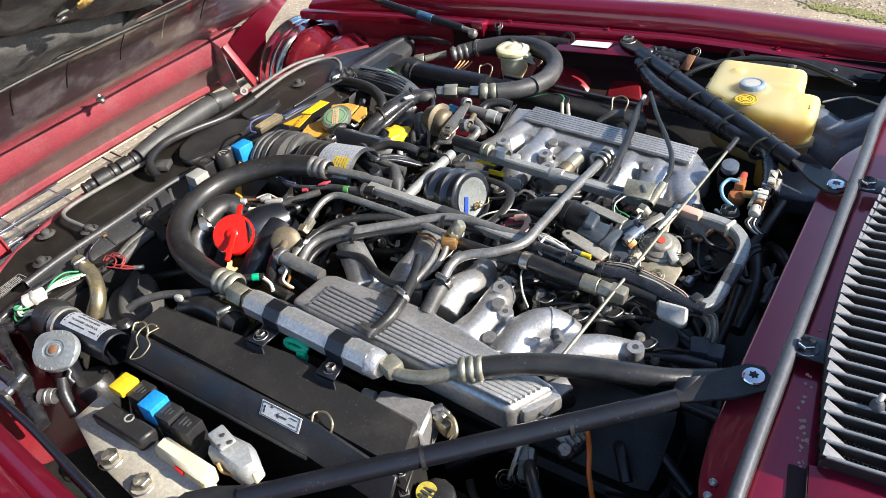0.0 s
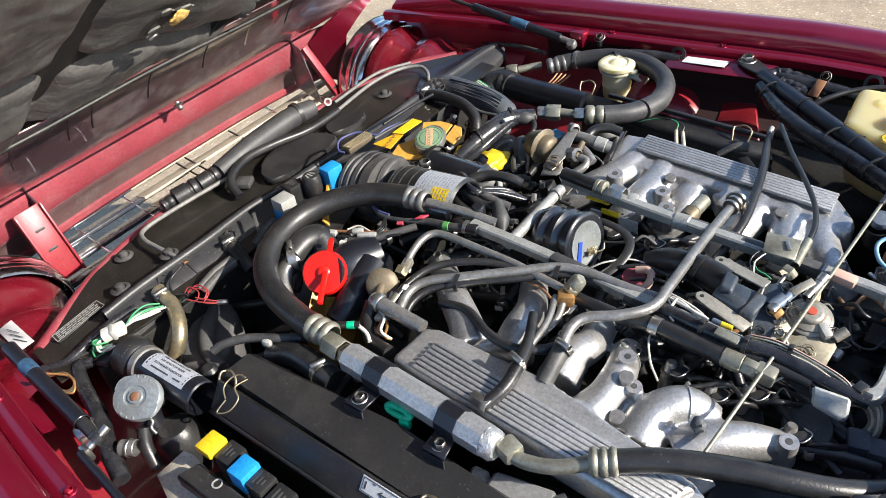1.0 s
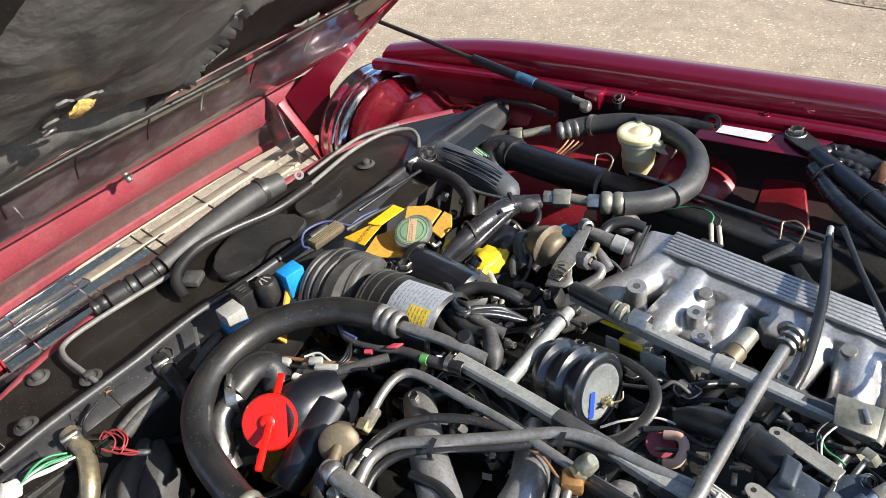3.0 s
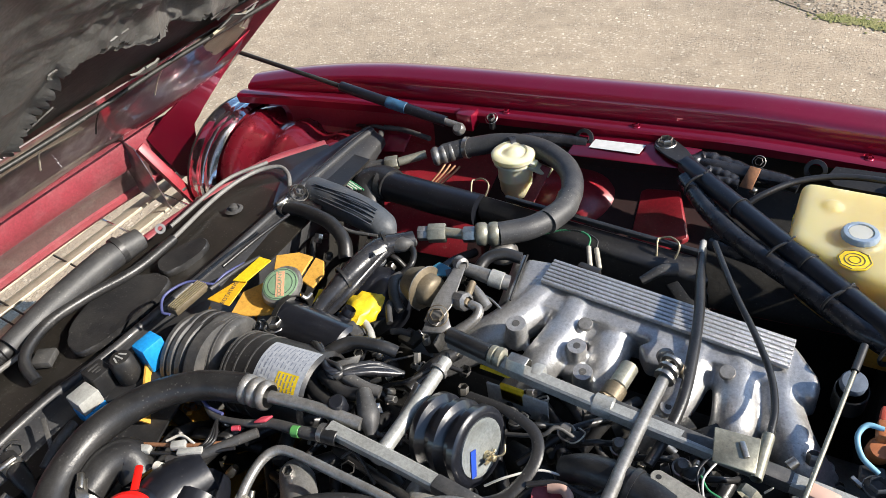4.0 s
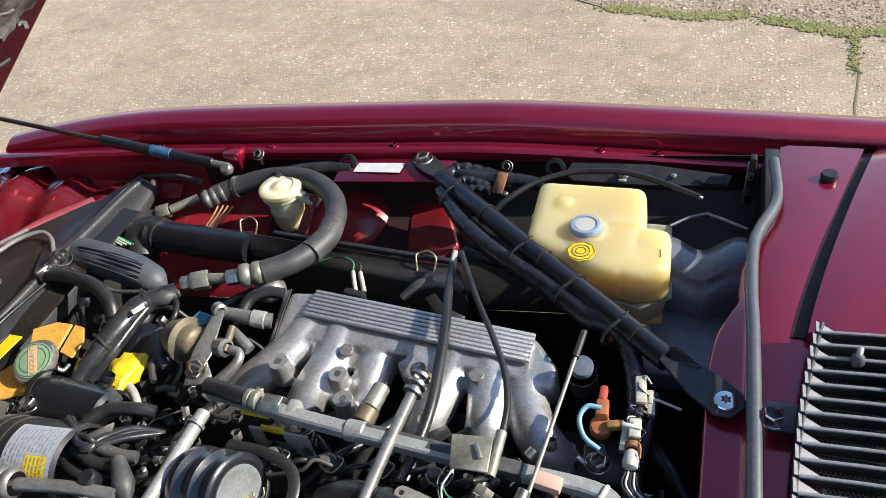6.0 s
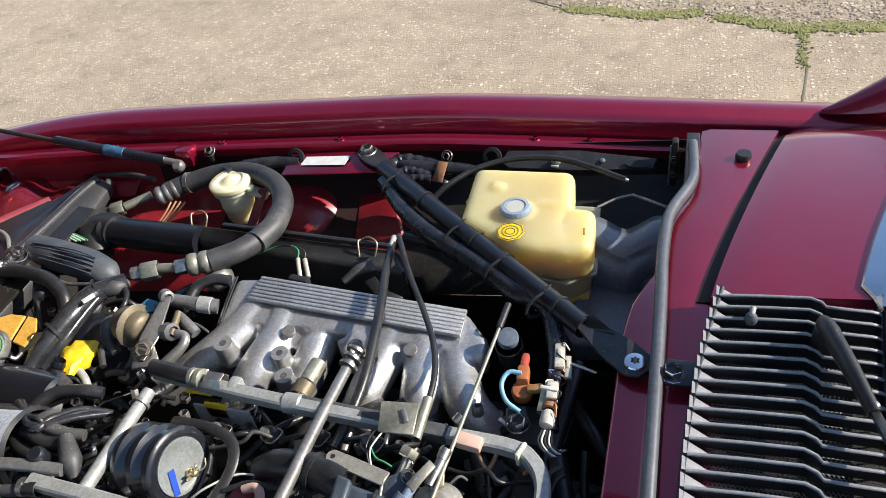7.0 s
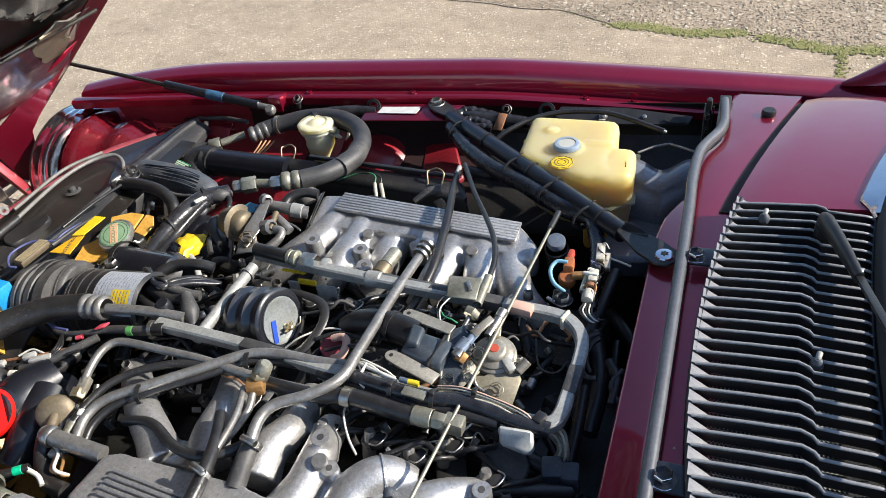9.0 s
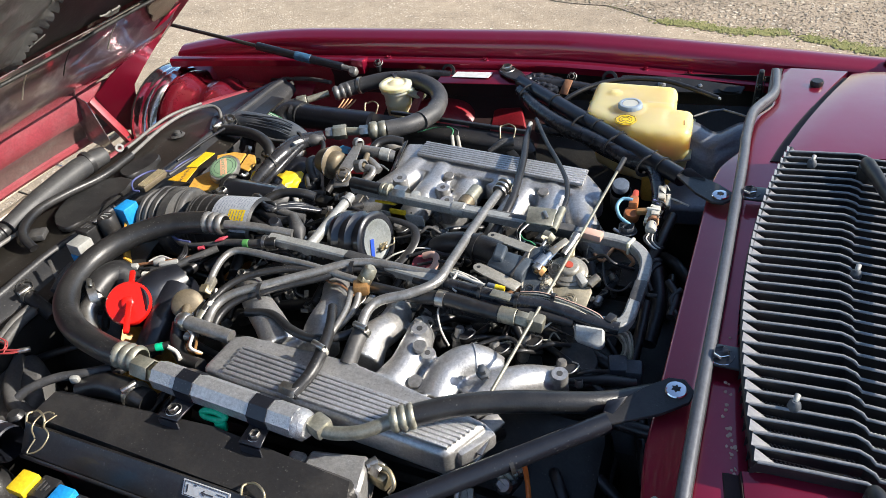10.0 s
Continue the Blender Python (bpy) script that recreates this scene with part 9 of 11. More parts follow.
part("rod", cyl((-0.633, 1.228, 0.902), (-0.626, 1.190, 0.896), 0.0052, 12), "bronze", va)
part("arm", tube([(-0.621, 1.197, 0.895), (-0.607, 1.194, 0.893), (-0.606, 1.181, 0.888), (-0.618, 1.164, 0.880), (-0.631, 1.153, 0.872)], [0.006, 0.0065, 0.007, 0.008, 0.008], 12, 6), "greypipe", va)
part("tie_arm", tube([(-0.639, 1.230, 0.890), (-0.622, 1.221, 0.888), (-0.605, 1.212, 0.880)], 0.008, 12, 5), "greypipe", va)
part("spring_wire", tube([(-0.614, 1.226, 0.885), (-0.602, 1.222, 0.885), (-0.588, 1.217, 0.880)], 0.0016, 8, 4), "steel", va)
part("rubber_tail", tube([(-0.746, 1.220, 0.885), (-0.748, 1.205, 0.884), (-0.734, 1.184, 0.878), (-0.717, 1.172, 0.868)], [0.006, 0.0075, 0.0075, 0.006], 12, 6), "greyrub", va, "black rubber tail")
part("tape", plate([(-0.705, 1.231, 0.898), (-0.694, 1.245, 0.902), (-0.675, 1.243, 0.900), (-0.676, 1.231, 0.895), (-0.692, 1.224, 0.895)], 0.003, 0.0008), "bluetape", va, "scrap of blue tape")
part("tape_end", plate([(-0.681, 1.237, 0.899), (-0.668, 1.246, 0.899), (-0.665, 1.234, 0.895), (-0.674, 1.229, 0.895)], 0.003, 0.0008), "bluecap", va)
part("loop", tube([(-0.753, 1.228, 0.875), (-0.743, 1.246, 0.886), (-0.756, 1.270, 0.888), (-0.782, 1.277, 0.884)], 0.0045, 10, 6), "rubber", va)
for pts in (((-0.718, 1.145, 0.870), (-0.733, 1.166, 0.875), (-0.736, 1.176, 0.875)), ((-0.687, 1.147, 0.860), (-0.703, 1.144, 0.862), (-0.714, 1.140, 0.860))):
    part("hose", tube(pts, 0.0045, 10, 5), "greyrub", va)
ep = thing("plenum_feed_pipe", "grey pipe joining the plenum end", "pipe")
part("pipe", tube([(-0.678, 1.259, 0.892), (-0.653, 1.259, 0.890), (-0.621, 1.261, 0.885), (-0.601, 1.267, 0.878)], [0.0085, 0.0095, 0.0105, 0.011], 14, 5), "greypipe", ep)
part("ferrule", lathe([(0.0105, -0.010), (0.0122, -0.009), (0.0122, 0.009), (0.0105, 0.010)], (-0.617, 1.262, 0.884), V((-0.601, 1.267, 0.878)) - V((-0.653, 1.259, 0.890)), 16), "rail", ep)
part("hose", tube([(-0.654, 1.267, 0.875), (-0.648, 1.295, 0.885), (-0.628, 1.310, 0.887), (-0.605, 1.315, 0.882)], 0.0085, 12, 6), "rubber", ep, "black rubber hose")
part("dome", lathe([(0.022, -0.01), (0.022, 0.0), (0.014, 0.012), (0.003, 0.015)], (-0.651, 1.346, 0.858), (0, 0, 1), 16), "greypipe", ep)
yc = thing("yellow_cover", "bright yellow plastic cap over a connector", "cap")
bm = bmesh.new()
bmesh.ops.create_icosphere(bm, subdivisions=3, radius=1)
YC = V((-0.771, 1.153, 0.868))
for v in bm.verts:
    k = 1 + 0.40 * noise.noise(v.co * 2.2) + 0.18 * noise.noise(v.co * 6.0)
    v.co = YC + V((v.co.x * 0.026 * k, v.co.y * 0.034 * k, v.co.z * 0.014 * k))
part("shell", bm, "yellow", yc)
part("barrel", lathe([(0.008, -0.012), (0.010, -0.010), (0.0085, -0.006), (0.010, -0.003), (0.0085, 0.001), (0.010, 0.004), (0.008, 0.012)], (-0.772, 1.124, 0.884), (0.3, 0.4, 0.5), 14), "satin", yc, "black ribbed connector")
part("spur", plate([(-0.836, 1.129, 0.875), (-0.841, 1.153, 0.880), (-0.824, 1.157, 0.880), (-0.830, 1.131, 0.872)], 0.003, 0.0006), "yellow", yc, "yellow spur")
part("tail", tube([(-0.755, 1.137, 0.865), (-0.739, 1.126, 0.860), (-0.725, 1.109, 0.850)], 0.0055, 8, 4), "grey", yc)
lm = thing("main_loom", "shiny black taped loom over the water pump", "wiring")
part("trunk", tube([(-0.826, 1.113, 0.870), (-0.815, 1.157, 0.885), (-0.806, 1.204, 0.893), (-0.799, 1.251, 0.893), (-0.767, 1.290, 0.888)], [0.010, 0.014, 0.017, 0.016, 0.013], 12, 7), "tape", lm)
part("trunk", tube([(-0.814, 1.133, 0.865), (-0.800, 1.167, 0.880), (-0.794, 1.219, 0.888), (-0.790, 1.258, 0.890)], 0.009, 10, 6), "tape", lm)
part("band", lathe([(0.0175, -0.002), (0.0195, -0.002), (0.0195, 0.002), (0.0175, 0.002)], (-0.813, 1.177, 0.889), (0.4, 0.9, 0.1), 16), "black", lm)
part("band", lathe([(0.0175, -0.002), (0.0195, -0.002), (0.0195, 0.002), (0.0175, 0.002)], (-0.798, 1.261, 0.892), (0.6, 0.7, 0), 16), "black", lm)
part("tape_mark", box((-0.781, 1.228, 0.911), (0.010, 0.018, 0.002), 0.0008, rz=-30), "white", lm, "white tape mark")
part("branch", tube([(-0.796, 1.260, 0.890), (-0.773, 1.271, 0.892), (-0.764, 1.288, 0.886)], [0.010, 0.012, 0.006], 10, 4), "greyrub", lm)
pv = thing("water_pump_housing", "smooth black water pump housing", "housing")
part("shell", lathe([(0.045, -0.05), (0.05, -0.02), (0.042, 0.004), (0.02, 0.016), (0.004, 0.018)], (-0.781, 1.199, 0.855), (0.2, -0.3, 1), 24), "satin", pv)
part("cap", lathe([(0.014, 0), (0.014, 0.006), (0.006, 0.012)], (-0.804, 1.243, 0.875), (0.3, -0.3, 1), 12), "bluegrey", pv)
hs = thing("heater_hose", "black rubber hose curving below the bar", "hose")
part("tube", tube([(-1.045, 1.309, 0.862), (-0.994, 1.307, 0.868), (-0.935, 1.297, 0.868), (-0.897, 1.279, 0.858), (-0.881, 1.258, 0.840)], 0.0115, 14, 7), "rubber", hs)
clamp((-1.038, 1.308, 0.863), (0.9, -0.3, 0), 0.0118, hs, 0.014)
part("thin_line", tube([(-0.987, 1.311, 0.875), (-0.942, 1.303, 0.875), (-0.897, 1.294, 0.865), (-0.848, 1.304, 0.860)], 0.003, 8, 6), "greyrub", hs)
kn = thing("cable_cluster", "cluster of knotted black cables and clips", "wiring")
rnd = random.Random(4)
for a, b, c, r, mt in (((-1.092, 1.600, 0.830), (-1.070, 1.610, 0.838), (-1.044, 1.613, 0.836), 0.004, "greyrub"), ((-1.095, 1.584, 0.828), (-1.067, 1.595, 0.836), (-1.037, 1.586, 0.830), 0.004, "rubber"), ((-1.068, 1.577, 0.825), (-1.047, 1.572, 0.815), (-1.063, 1.557, 0.805), 0.004, "greyrub"), ((-1.048, 1.616, 0.836), (-1.000, 1.614, 0.840), (-0.931, 1.596, 0.845), 0.005, "greyrub"), ((-1.272, 1.628, 0.820), (-1.173, 1.629, 0.820), (-1.090, 1.615, 0.830), 0.004, "rubber"), ((-1.050, 1.606, 0.830), (-1.030, 1.542, 0.820), (-1.057, 1.483, 0.810), 0.006, "greyrub")):
    part("cable", tube([a, b, c], r, 7, 6), mt, kn)
for k in range(6):
    o = V((0.004 * k, 0.001 * k, 0))
    part("wire", tube([V((-1.048, 1.424, 0.840)) + o, V((-1.020, 1.426, 0.845)) + o, V((-0.982, 1.417, 0.840)) + o], 0.0016, 5, 4), "wire_g" if k % 2 else "wire_w", kn)
cw = thing("copper_wires", "fan of thin copper-coloured wires", "wiring")
for k in range(4):
    part("wire", tube([V((-0.874, 1.553, 0.830)) + V((0.010 * k, 0, 0)), V((-0.878, 1.533, 0.820)) + V((0.008 * k, 0, 0)), V((-0.894, 1.499, 0.800)) + V((0.005 * k, 0, 0))], 0.0020, 5, 4), "copper", cw)

# ---- centre of the vee ----
ds = thing("ignition_amplifier", "dusty slate-grey ignition unit with two pale mounting ears", "ignition unit")
bd = (V((-0.250, 1.008, 0)) - V((-0.308, 1.019, 0))).normalized()
bw_ = V((-bd.y, bd.x, 0))
bc0 = V((-0.278, 0.992, 0.0))
rows = []
bm = bmesh.new()
for e in (-0.030, -0.027, 0.024, 0.028):
    sh = 0.90 if abs(e) > 0.0275 else 1.0
    rows.append([bc0 + bd * e + bw_ * (0.0245 * sh * math.copysign(abs(math.cos(g)) ** 0.55, math.cos(g))) + V((0, 0, 0.884 + 0.026 * sh * math.copysign(abs(math.sin(g)) ** 0.6, math.sin(g)))) for g in [2 * math.pi * k / 28 for k in range(28)]])
loft(bm, rows)
part("body", bm, "slateblue", ds, "rounded slate-grey body")
part("raised_block", slab([(-0.309, 1.020), (-0.290, 1.016), (-0.288, 0.984), (-0.305, 0.985)], 0.917, 0.890, 0.004, 1.0), "slateblue", ds)
part("seam_strip", bar(bc0 + bd * 0.014 - bw_ * 0.026 + V((0, 0, 0.905)), bc0 + bd * 0.014 + bw_ * 0.022 + V((0, 0, 0.912)), 0.003, 0.006, 0.001), "black", ds)
part("nozzle", tube([(-0.306, 1.022, 0.890), (-0.330, 1.029, 0.892), (-0.363, 1.034, 0.892), (-0.394, 1.036, 0.886), (-0.420, 1.034, 0.872)], [0.021, 0.020, 0.018, 0.017, 0.015], 16, 6), "rubber", ds, "fat black rubber hose")
part("nozzle_band", lathe([(0.0195, -0.003), (0.0215, -0.003), (0.0215, 0.003), (0.0195, 0.003)], (-0.345, 1.031, 0.892), (-0.96, 0.2, 0.02), 20), "black", ds)


def ear(a, b, wide, tip):
    """A flat lug with a round end and a bolt hole through its tip."""
    a, b = V(a), V(b)
    d_ = (b - a).normalized()
    w_ = V((-d_.y, d_.x, 0))
    poly = [a + (d_ * math.cos(g) + w_ * math.sin(g)) * tip for g in [math.pi * (0.5 + k / 8) for k in range(9)]] + [a + d_ * 0.016 - w_ * wide, b - w_ * wide, b + w_ * wide, a + d_ * 0.016 + w_ * wide]
    ob = part("ear", plate(poly, 0.003, 0.0008), "palemetal", ds, "pale mounting ear")
    part("ear_hole", lathe([(0.0028, 0.0), (0.0028, 0.0034), (0.0, 0.0034)], a, (0, 0, 1), 12), "dark", ob)


ear((-0.324, 1.043, 0.906), (-0.258, 1.028, 0.904), 0.0085, 0.0085)
ear((-0.319, 0.969, 0.904), (-0.254, 0.950, 0.897), 0.0095, 0.0085)
part("shield", plate([(-0.262, 1.030, 0.902), (-0.238, 1.046, 0.904), (-0.228, 1.020, 0.900), (-0.232, 0.985, 0.892), (-0.228, 0.953, 0.884), (-0.252, 0.952, 0.882), (-0.258, 0.978, 0.890)], 0.004, 0.001, (0.3, -0.3, 0.85)), "slateblue", ds, "slate-blue guard plate")
part("guard_rim", tube([(-0.262, 1.032, 0.905), (-0.257, 0.980, 0.894), (-0.250, 0.950, 0.885)], 0.0022, 8, 4), "palemetal", ds)
bolt((-0.242, 0.960, 0.889), 0.0060, ds, (0.3, -0.3, 0.85))
bolt((-0.236, 1.036, 0.905), 0.0052, ds, (0.3, -0.3, 0.85))
dm = thing("pressure_regulator", "pale domed regulator with a red centre", "regulator")
DC = V((-0.199, 1.013, 0.901))
DN = V((0.1, -0.2, 1)).normalized()
part("flange", lathe([(0.024, -0.024), (0.0275, -0.023), (0.0282, -0.0205), (0.0275, -0.0185), (0.0255, -0.018), (0.0255, -0.0160), (0.0275, -0.0155), (0.0280, -0.0135), (0.0266, -0.012), (0.022, -0.011)], DC, DN, 40), "palemetal", dm, "two pale clamped flange rings")
part("dome", lathe([(0.0240, -0.0120), (0.0235, -0.009), (0.0200, -0.0065), (0.0165, -0.0055), (0.0160, -0.0025), (0.0142, 0.0), (0.0110, 0.0008), (0.0, 0.0012)], DC, DN, 40), "palemetal", dm)
for k in range(3):
    part("clip_wire", tube([DC + axes(DN)[1] * math.cos(g) * 0.0280 + axes(DN)[2] * math.sin(g) * 0.0280 - DN * (0.026 + 0.004 * k) for g in [2.0 + 0.3 * i for i in range(9)]], 0.0011, 6, 3), "palemetal", dm)
part("red_spot", lathe([(0.0062, 0.0010), (0.0058, 0.0022), (0.0, 0.0026)], DC, DN, 18), "redpaint", dm, "red sealing paint")
part("lower", lathe([(0.014, -0.075), (0.017, -0.055), (0.019, -0.024)], DC, DN, 28), "bronze", dm)
part("bracket", plate([(-0.234, 0.982, 0.876), (-0.205, 0.985, 0.878), (-0.172, 1.010, 0.880), (-0.160, 0.992, 0.876), (-0.164, 0.960, 0.864), (-0.176, 0.958, 0.862)], 0.003, 0.0006, (0.1, -0.4, 0.9)), "beigedark", dm, "beige triangular bracket")
part("side_plate", plate([(-0.247, 0.990, 0.885), (-0.227, 1.002, 0.890), (-0.218, 0.978, 0.872), (-0.237, 0.972, 0.870)], 0.003, 0.0006, (0, -0.6, 0.7)), "brass", dm, "brown stained plate")
for q, r_ in (((-0.168, 1.004, 0.884), 0.0065), ((-0.186, 0.970, 0.876), 0.0060), ((-0.230, 0.984, 0.892), 0.0055), ((-0.215, 0.998, 0.902), 0.0065), ((-0.222, 0.976, 0.884), 0.0050)):
    bolt(q, r_, dm, (0.2, -0.4, 0.9))
part("side_bolt", cyl((-0.166, 0.998, 0.884), (-0.156, 1.010, 0.892), 0.0062, 12), "palemetal", dm, "pale sleeve bolt")
part("lever_pivot", cyl((-0.212, 1.030, 0.903), (-0.204, 1.060, 0.910), 0.0058, 14), "steel", dm, "plated pivot pin")
part("lever_cap", cyl((-0.205, 1.058, 0.910), (-0.202, 1.070, 0.913), 0.0066, 14), "steel", dm)
part("lever_arm", plate([(-0.214, 1.050, 0.904), (-0.200, 1.054, 0.906), (-0.196, 1.032, 0.901), (-0.210, 1.026, 0.899)], 0.004, 0.001), "passiv", dm)
part("link", cyl((-0.238, 0.990, 0.905), (-0.222, 1.030, 0.914), 0.0052, 12), "bluecapclear", dm, "pale blue-grey link tube")
part("link_end", lathe([(0.006, 0), (0.009, 0.002), (0.009, 0.01), (0.006, 0.012)], (-0.240, 0.986, 0.902), (0.3, 0.7, 0.2), 14), "steel", dm)
part("link_fork", plate([(-0.232, 1.020, 0.915), (-0.214, 1.050, 0.918), (-0.206, 1.044, 0.917), (-0.222, 1.014, 0.913)], 0.003, 0.0008), "palemetal", dm)
part("wire", tube([(-0.215, 0.976, 0.890), (-0.211, 0.969, 0.880), (-0.200, 0.965, 0.875)], 0.002, 6, 4), "steel", dm)
ys = thing("rail_tape", "strip of yellow tape stuck on the fuel rail", "tape")
part("strip", plate([(-0.565, 1.119, 0.884), (-0.538, 1.119, 0.884), (-0.523, 1.117, 0.883), (-0.526, 1.114, 0.882), (-0.564, 1.114, 0.883)], 0.0012, 0.0003), "yellow", ys)
tr = thing("throttle_rod", "long thin plated throttle link rod", "rod")
T0, T1 = V((-0.181, 1.253, 0.918)), V((-0.228, 0.760, 0.893))
part("rod", cyl(T0, T1, 0.0024, 10), "olive", tr)
part("joint", cyl(lerp(T0, T1, -0.06), lerp(T0, T1, 0.02), 0.0042, 12), "black", tr)
tc = thing("throttle_cable", "black throttle cable ending in a plated adjuster", "cable")
part("cable", tube([(-0.371, 1.418, 0.900), (-0.326, 1.333, 0.905), (-0.288, 1.270, 0.908), (-0.258, 1.214, 0.910), (-0.244, 1.169, 0.910), (-0.241, 1.134, 0.908)], 0.0040, 10, 7), "rubber", tc)
part("adjuster", cyl((-0.242, 1.135, 0.908), (-0.242, 1.081, 0.905), 0.0062, 14), "olive", tc)
part("nut", hexn((-0.242, 1.067, 0.908), (-0.245, 1.058, 0.905), 0.011), "olive", tc)
part("wire", tube([(-0.245, 1.058, 0.905), (-0.248, 1.047, 0.900), (-0.251, 1.036, 0.895)], 0.003, 8, 4), "steel", tc)
gh = thing("servo_hose", "grey rubber vacuum hose lying over the plenum", "hose")
part("tube", tube([(-0.386, 1.424, 0.880), (-0.372, 1.359, 0.892), (-0.353, 1.284, 0.898), (-0.342, 1.223, 0.897), (-0.334, 1.161, 0.893), (-0.336, 1.112, 0.885), (-0.344, 1.074, 0.875)], [0.0045, 0.006, 0.0065, 0.0068, 0.0068, 0.0065, 0.006], 12, 7), "rubber", gh)
part("tip", cyl((-0.384, 1.408, 0.884), (-0.390, 1.440, 0.878), 0.0045, 10), "grey", gh)
mp = thing("linkage_plate", "grey-green steel linkage plate with a slot", "plate")
part("sheet", plate([(-0.283, 1.078, 0.913), (-0.291, 1.116, 0.916), (-0.247, 1.121, 0.914), (-0.243, 1.081, 0.911)], 0.003, 0.0008), "olive", mp)
part("slot_pin", bar((-0.263, 1.109, 0.918), (-0.254, 1.093, 0.917), 0.006, 0.004, 0.002), "steel", mp)
pb = thing("spacer_block", "pale pink spacer block on the rail", "block")
part("block", bar((-0.198, 1.091, 0.903), (-0.169, 1.088, 0.901), 0.017, 0.012, 0.003), "pinkblock", pb)

lm2 = thing("rail_loom", "black taped loom with a yellow marker along the rail", "wiring")
part("trunk", tube([(-0.353, 0.928, 0.902), (-0.303, 0.920, 0.904), (-0.249, 0.919, 0.902), (-0.206, 0.925, 0.898), (-0.143, 0.918, 0.892), (-0.107, 0.918, 0.888)], 0.0092, 12, 6), "tape", lm2)
part("trunk", tube([(-0.404, 0.930, 0.895), (-0.339, 0.917, 0.895), (-0.281, 0.911, 0.895), (-0.230, 0.914, 0.892), (-0.166, 0.913, 0.888)], 0.007, 10, 6), "rubber", lm2)
part("marker", cyl((-0.279, 0.928, 0.913), (-0.265, 0.928, 0.912), 0.0036, 12), "yellow", lm2, "yellow marker")
part("marker_end", cyl((-0.290, 0.929, 0.913), (-0.279, 0.928, 0.913), 0.0036, 12), "bluecap", lm2)
part("tag", bar((-0.280, 0.914, 0.914), (-0.251, 0.912, 0.912), 0.013, 0.003, 0.001), "olive", lm2, "dull green-grey tag")
rnd = random.Random(5)
for k in range(7):
    o = V((0, rnd.uniform(-0.004, 0.004), rnd.uniform(-0.002, 0.003)))
    part("bare_wire", tube([V((-0.246, 0.935, 0.900)) + o, V((-0.215, 0.934, 0.904)) + o * 1.5, V((-0.175, 0.930, 0.903)) + o, V((-0.138, 0.921, 0.898)) + o * 1.4, V((-0.122, 0.915, 0.894))], 0.0014, 6, 5), ("beige", "pinkblock", "greyrub")[k % 3], lm2)
for q in ((-0.298, 0.922, 0.905), (-0.245, 0.922, 0.903), (-0.199, 0.937, 0.900)):
    part("tie", lathe([(0.0105, -0.0025), (0.0122, -0.0025), (0.0122, 0.0025), (0.0105, 0.0025)], V(q) - V((0, 0.002, 0.002)), (1, 0, 0), 16), "black", lm2)
    part("tie_head", box((q[0], q[1] - 0.004, q[2] + 0.011), (0.006, 0.007, 0.005), 0.001), "black", lm2)
for k in range(2):
    part("wire", tube([V((-0.367, 0.955, 0.900)), V((-0.339, 0.946, 0.908)) + V((0, -0.004 * k, 0)), V((-0.315, 0.934, 0.910)) + V((0.004 * k, 0, 0)), V((-0.295, 0.928, 0.912))], 0.0022, 6, 5), "wire_w", lm2)
part("wire", tube([(-0.343, 0.948, 0.908), (-0.343, 0.929, 0.908), (-0.339, 0.919, 0.905), (-0.332, 0.915, 0.902)], 0.002, 6, 5), "wire_w", lm2)
vh = thing("vacuum_hose", "black hose with a silver clip and pale union", "hose")
part("tube", tube([(-0.465, 0.900, 0.895), (-0.393, 0.894, 0.897), (-0.348, 0.902, 0.897), (-0.299, 0.898, 0.896), (-0.256, 0.895, 0.894)], [0.008, 0.009, 0.0108, 0.0112, 0.0108], 14, 6), "rubber", vh)
part("clip", lathe([(0.0108, -0.006), (0.0125, -0.006), (0.0125, 0.006), (0.0108, 0.006)], (-0.349, 0.901, 0.897), (1, -0.05, 0), 16), "steel", vh)
part("union", cyl((-0.263, 0.896, 0.895), (-0.239, 0.896, 0.894), 0.0118, 16), "olive", vh)
part("union", hexn((-0.239, 0.896, 0.894), (-0.221, 0.895, 0.893), 0.0108), "olive", vh)
part("block", bar((-0.225, 0.897, 0.893), (-0.201, 0.897, 0.890), 0.019, 0.020, 0.003), "olive", vh, "pale union block")
wb = thing("junction_cover", "pale grey plastic junction cover with trailing wires", "cover")
part("cover", plate([(-0.164, 0.910, 0.887), (-0.124, 0.913, 0.886), (-0.120, 0.898, 0.868), (-0.127, 0.893, 0.866), (-0.159, 0.897, 0.870)], 0.010, 0.003, (0, -0.5, 0.8)), "capgrey", wb)
for k in range(5):
    part("wire", tube([V((-0.125, 0.915, 0.875)), V((-0.111, 0.925, 0.868)) + V((0.003 * k, 0.003 * k, 0)), V((-0.101, 0.925, 0.850)) + V((0.003 * k, 0, 0)), V((-0.105, 0.920, 0.830)) + V((0.004 * k, 0, 0))], 0.0018, 5, 6), "beige" if k % 2 else "olive", wb)
part("socket", box((-0.104, 0.906, 0.825), (0.025, 0.03, 0.03), 0.004, rz=15), "bluegrey", wb)
part("socket", box((-0.083, 0.905, 0.825), (0.022, 0.026, 0.03), 0.004, rz=10), "bluegrey", wb)
part("socket", box((-0.102, 0.882, 0.815), (0.030, 0.026, 0.025), 0.004, rz=10), "greyrub", wb)
fh = thing("inner_red_ring", "red sealing ring inside a grey collar", "ring")
part("ring", tube([(-0.424, 1.003, 0.880), (-0.409, 1.005, 0.884), (-0.399, 0.996, 0.884), (-0.398, 0.977, 0.880), (-0.410, 0.971, 0.876)], 0.0055, 8, 5), "pinkblock", fh)
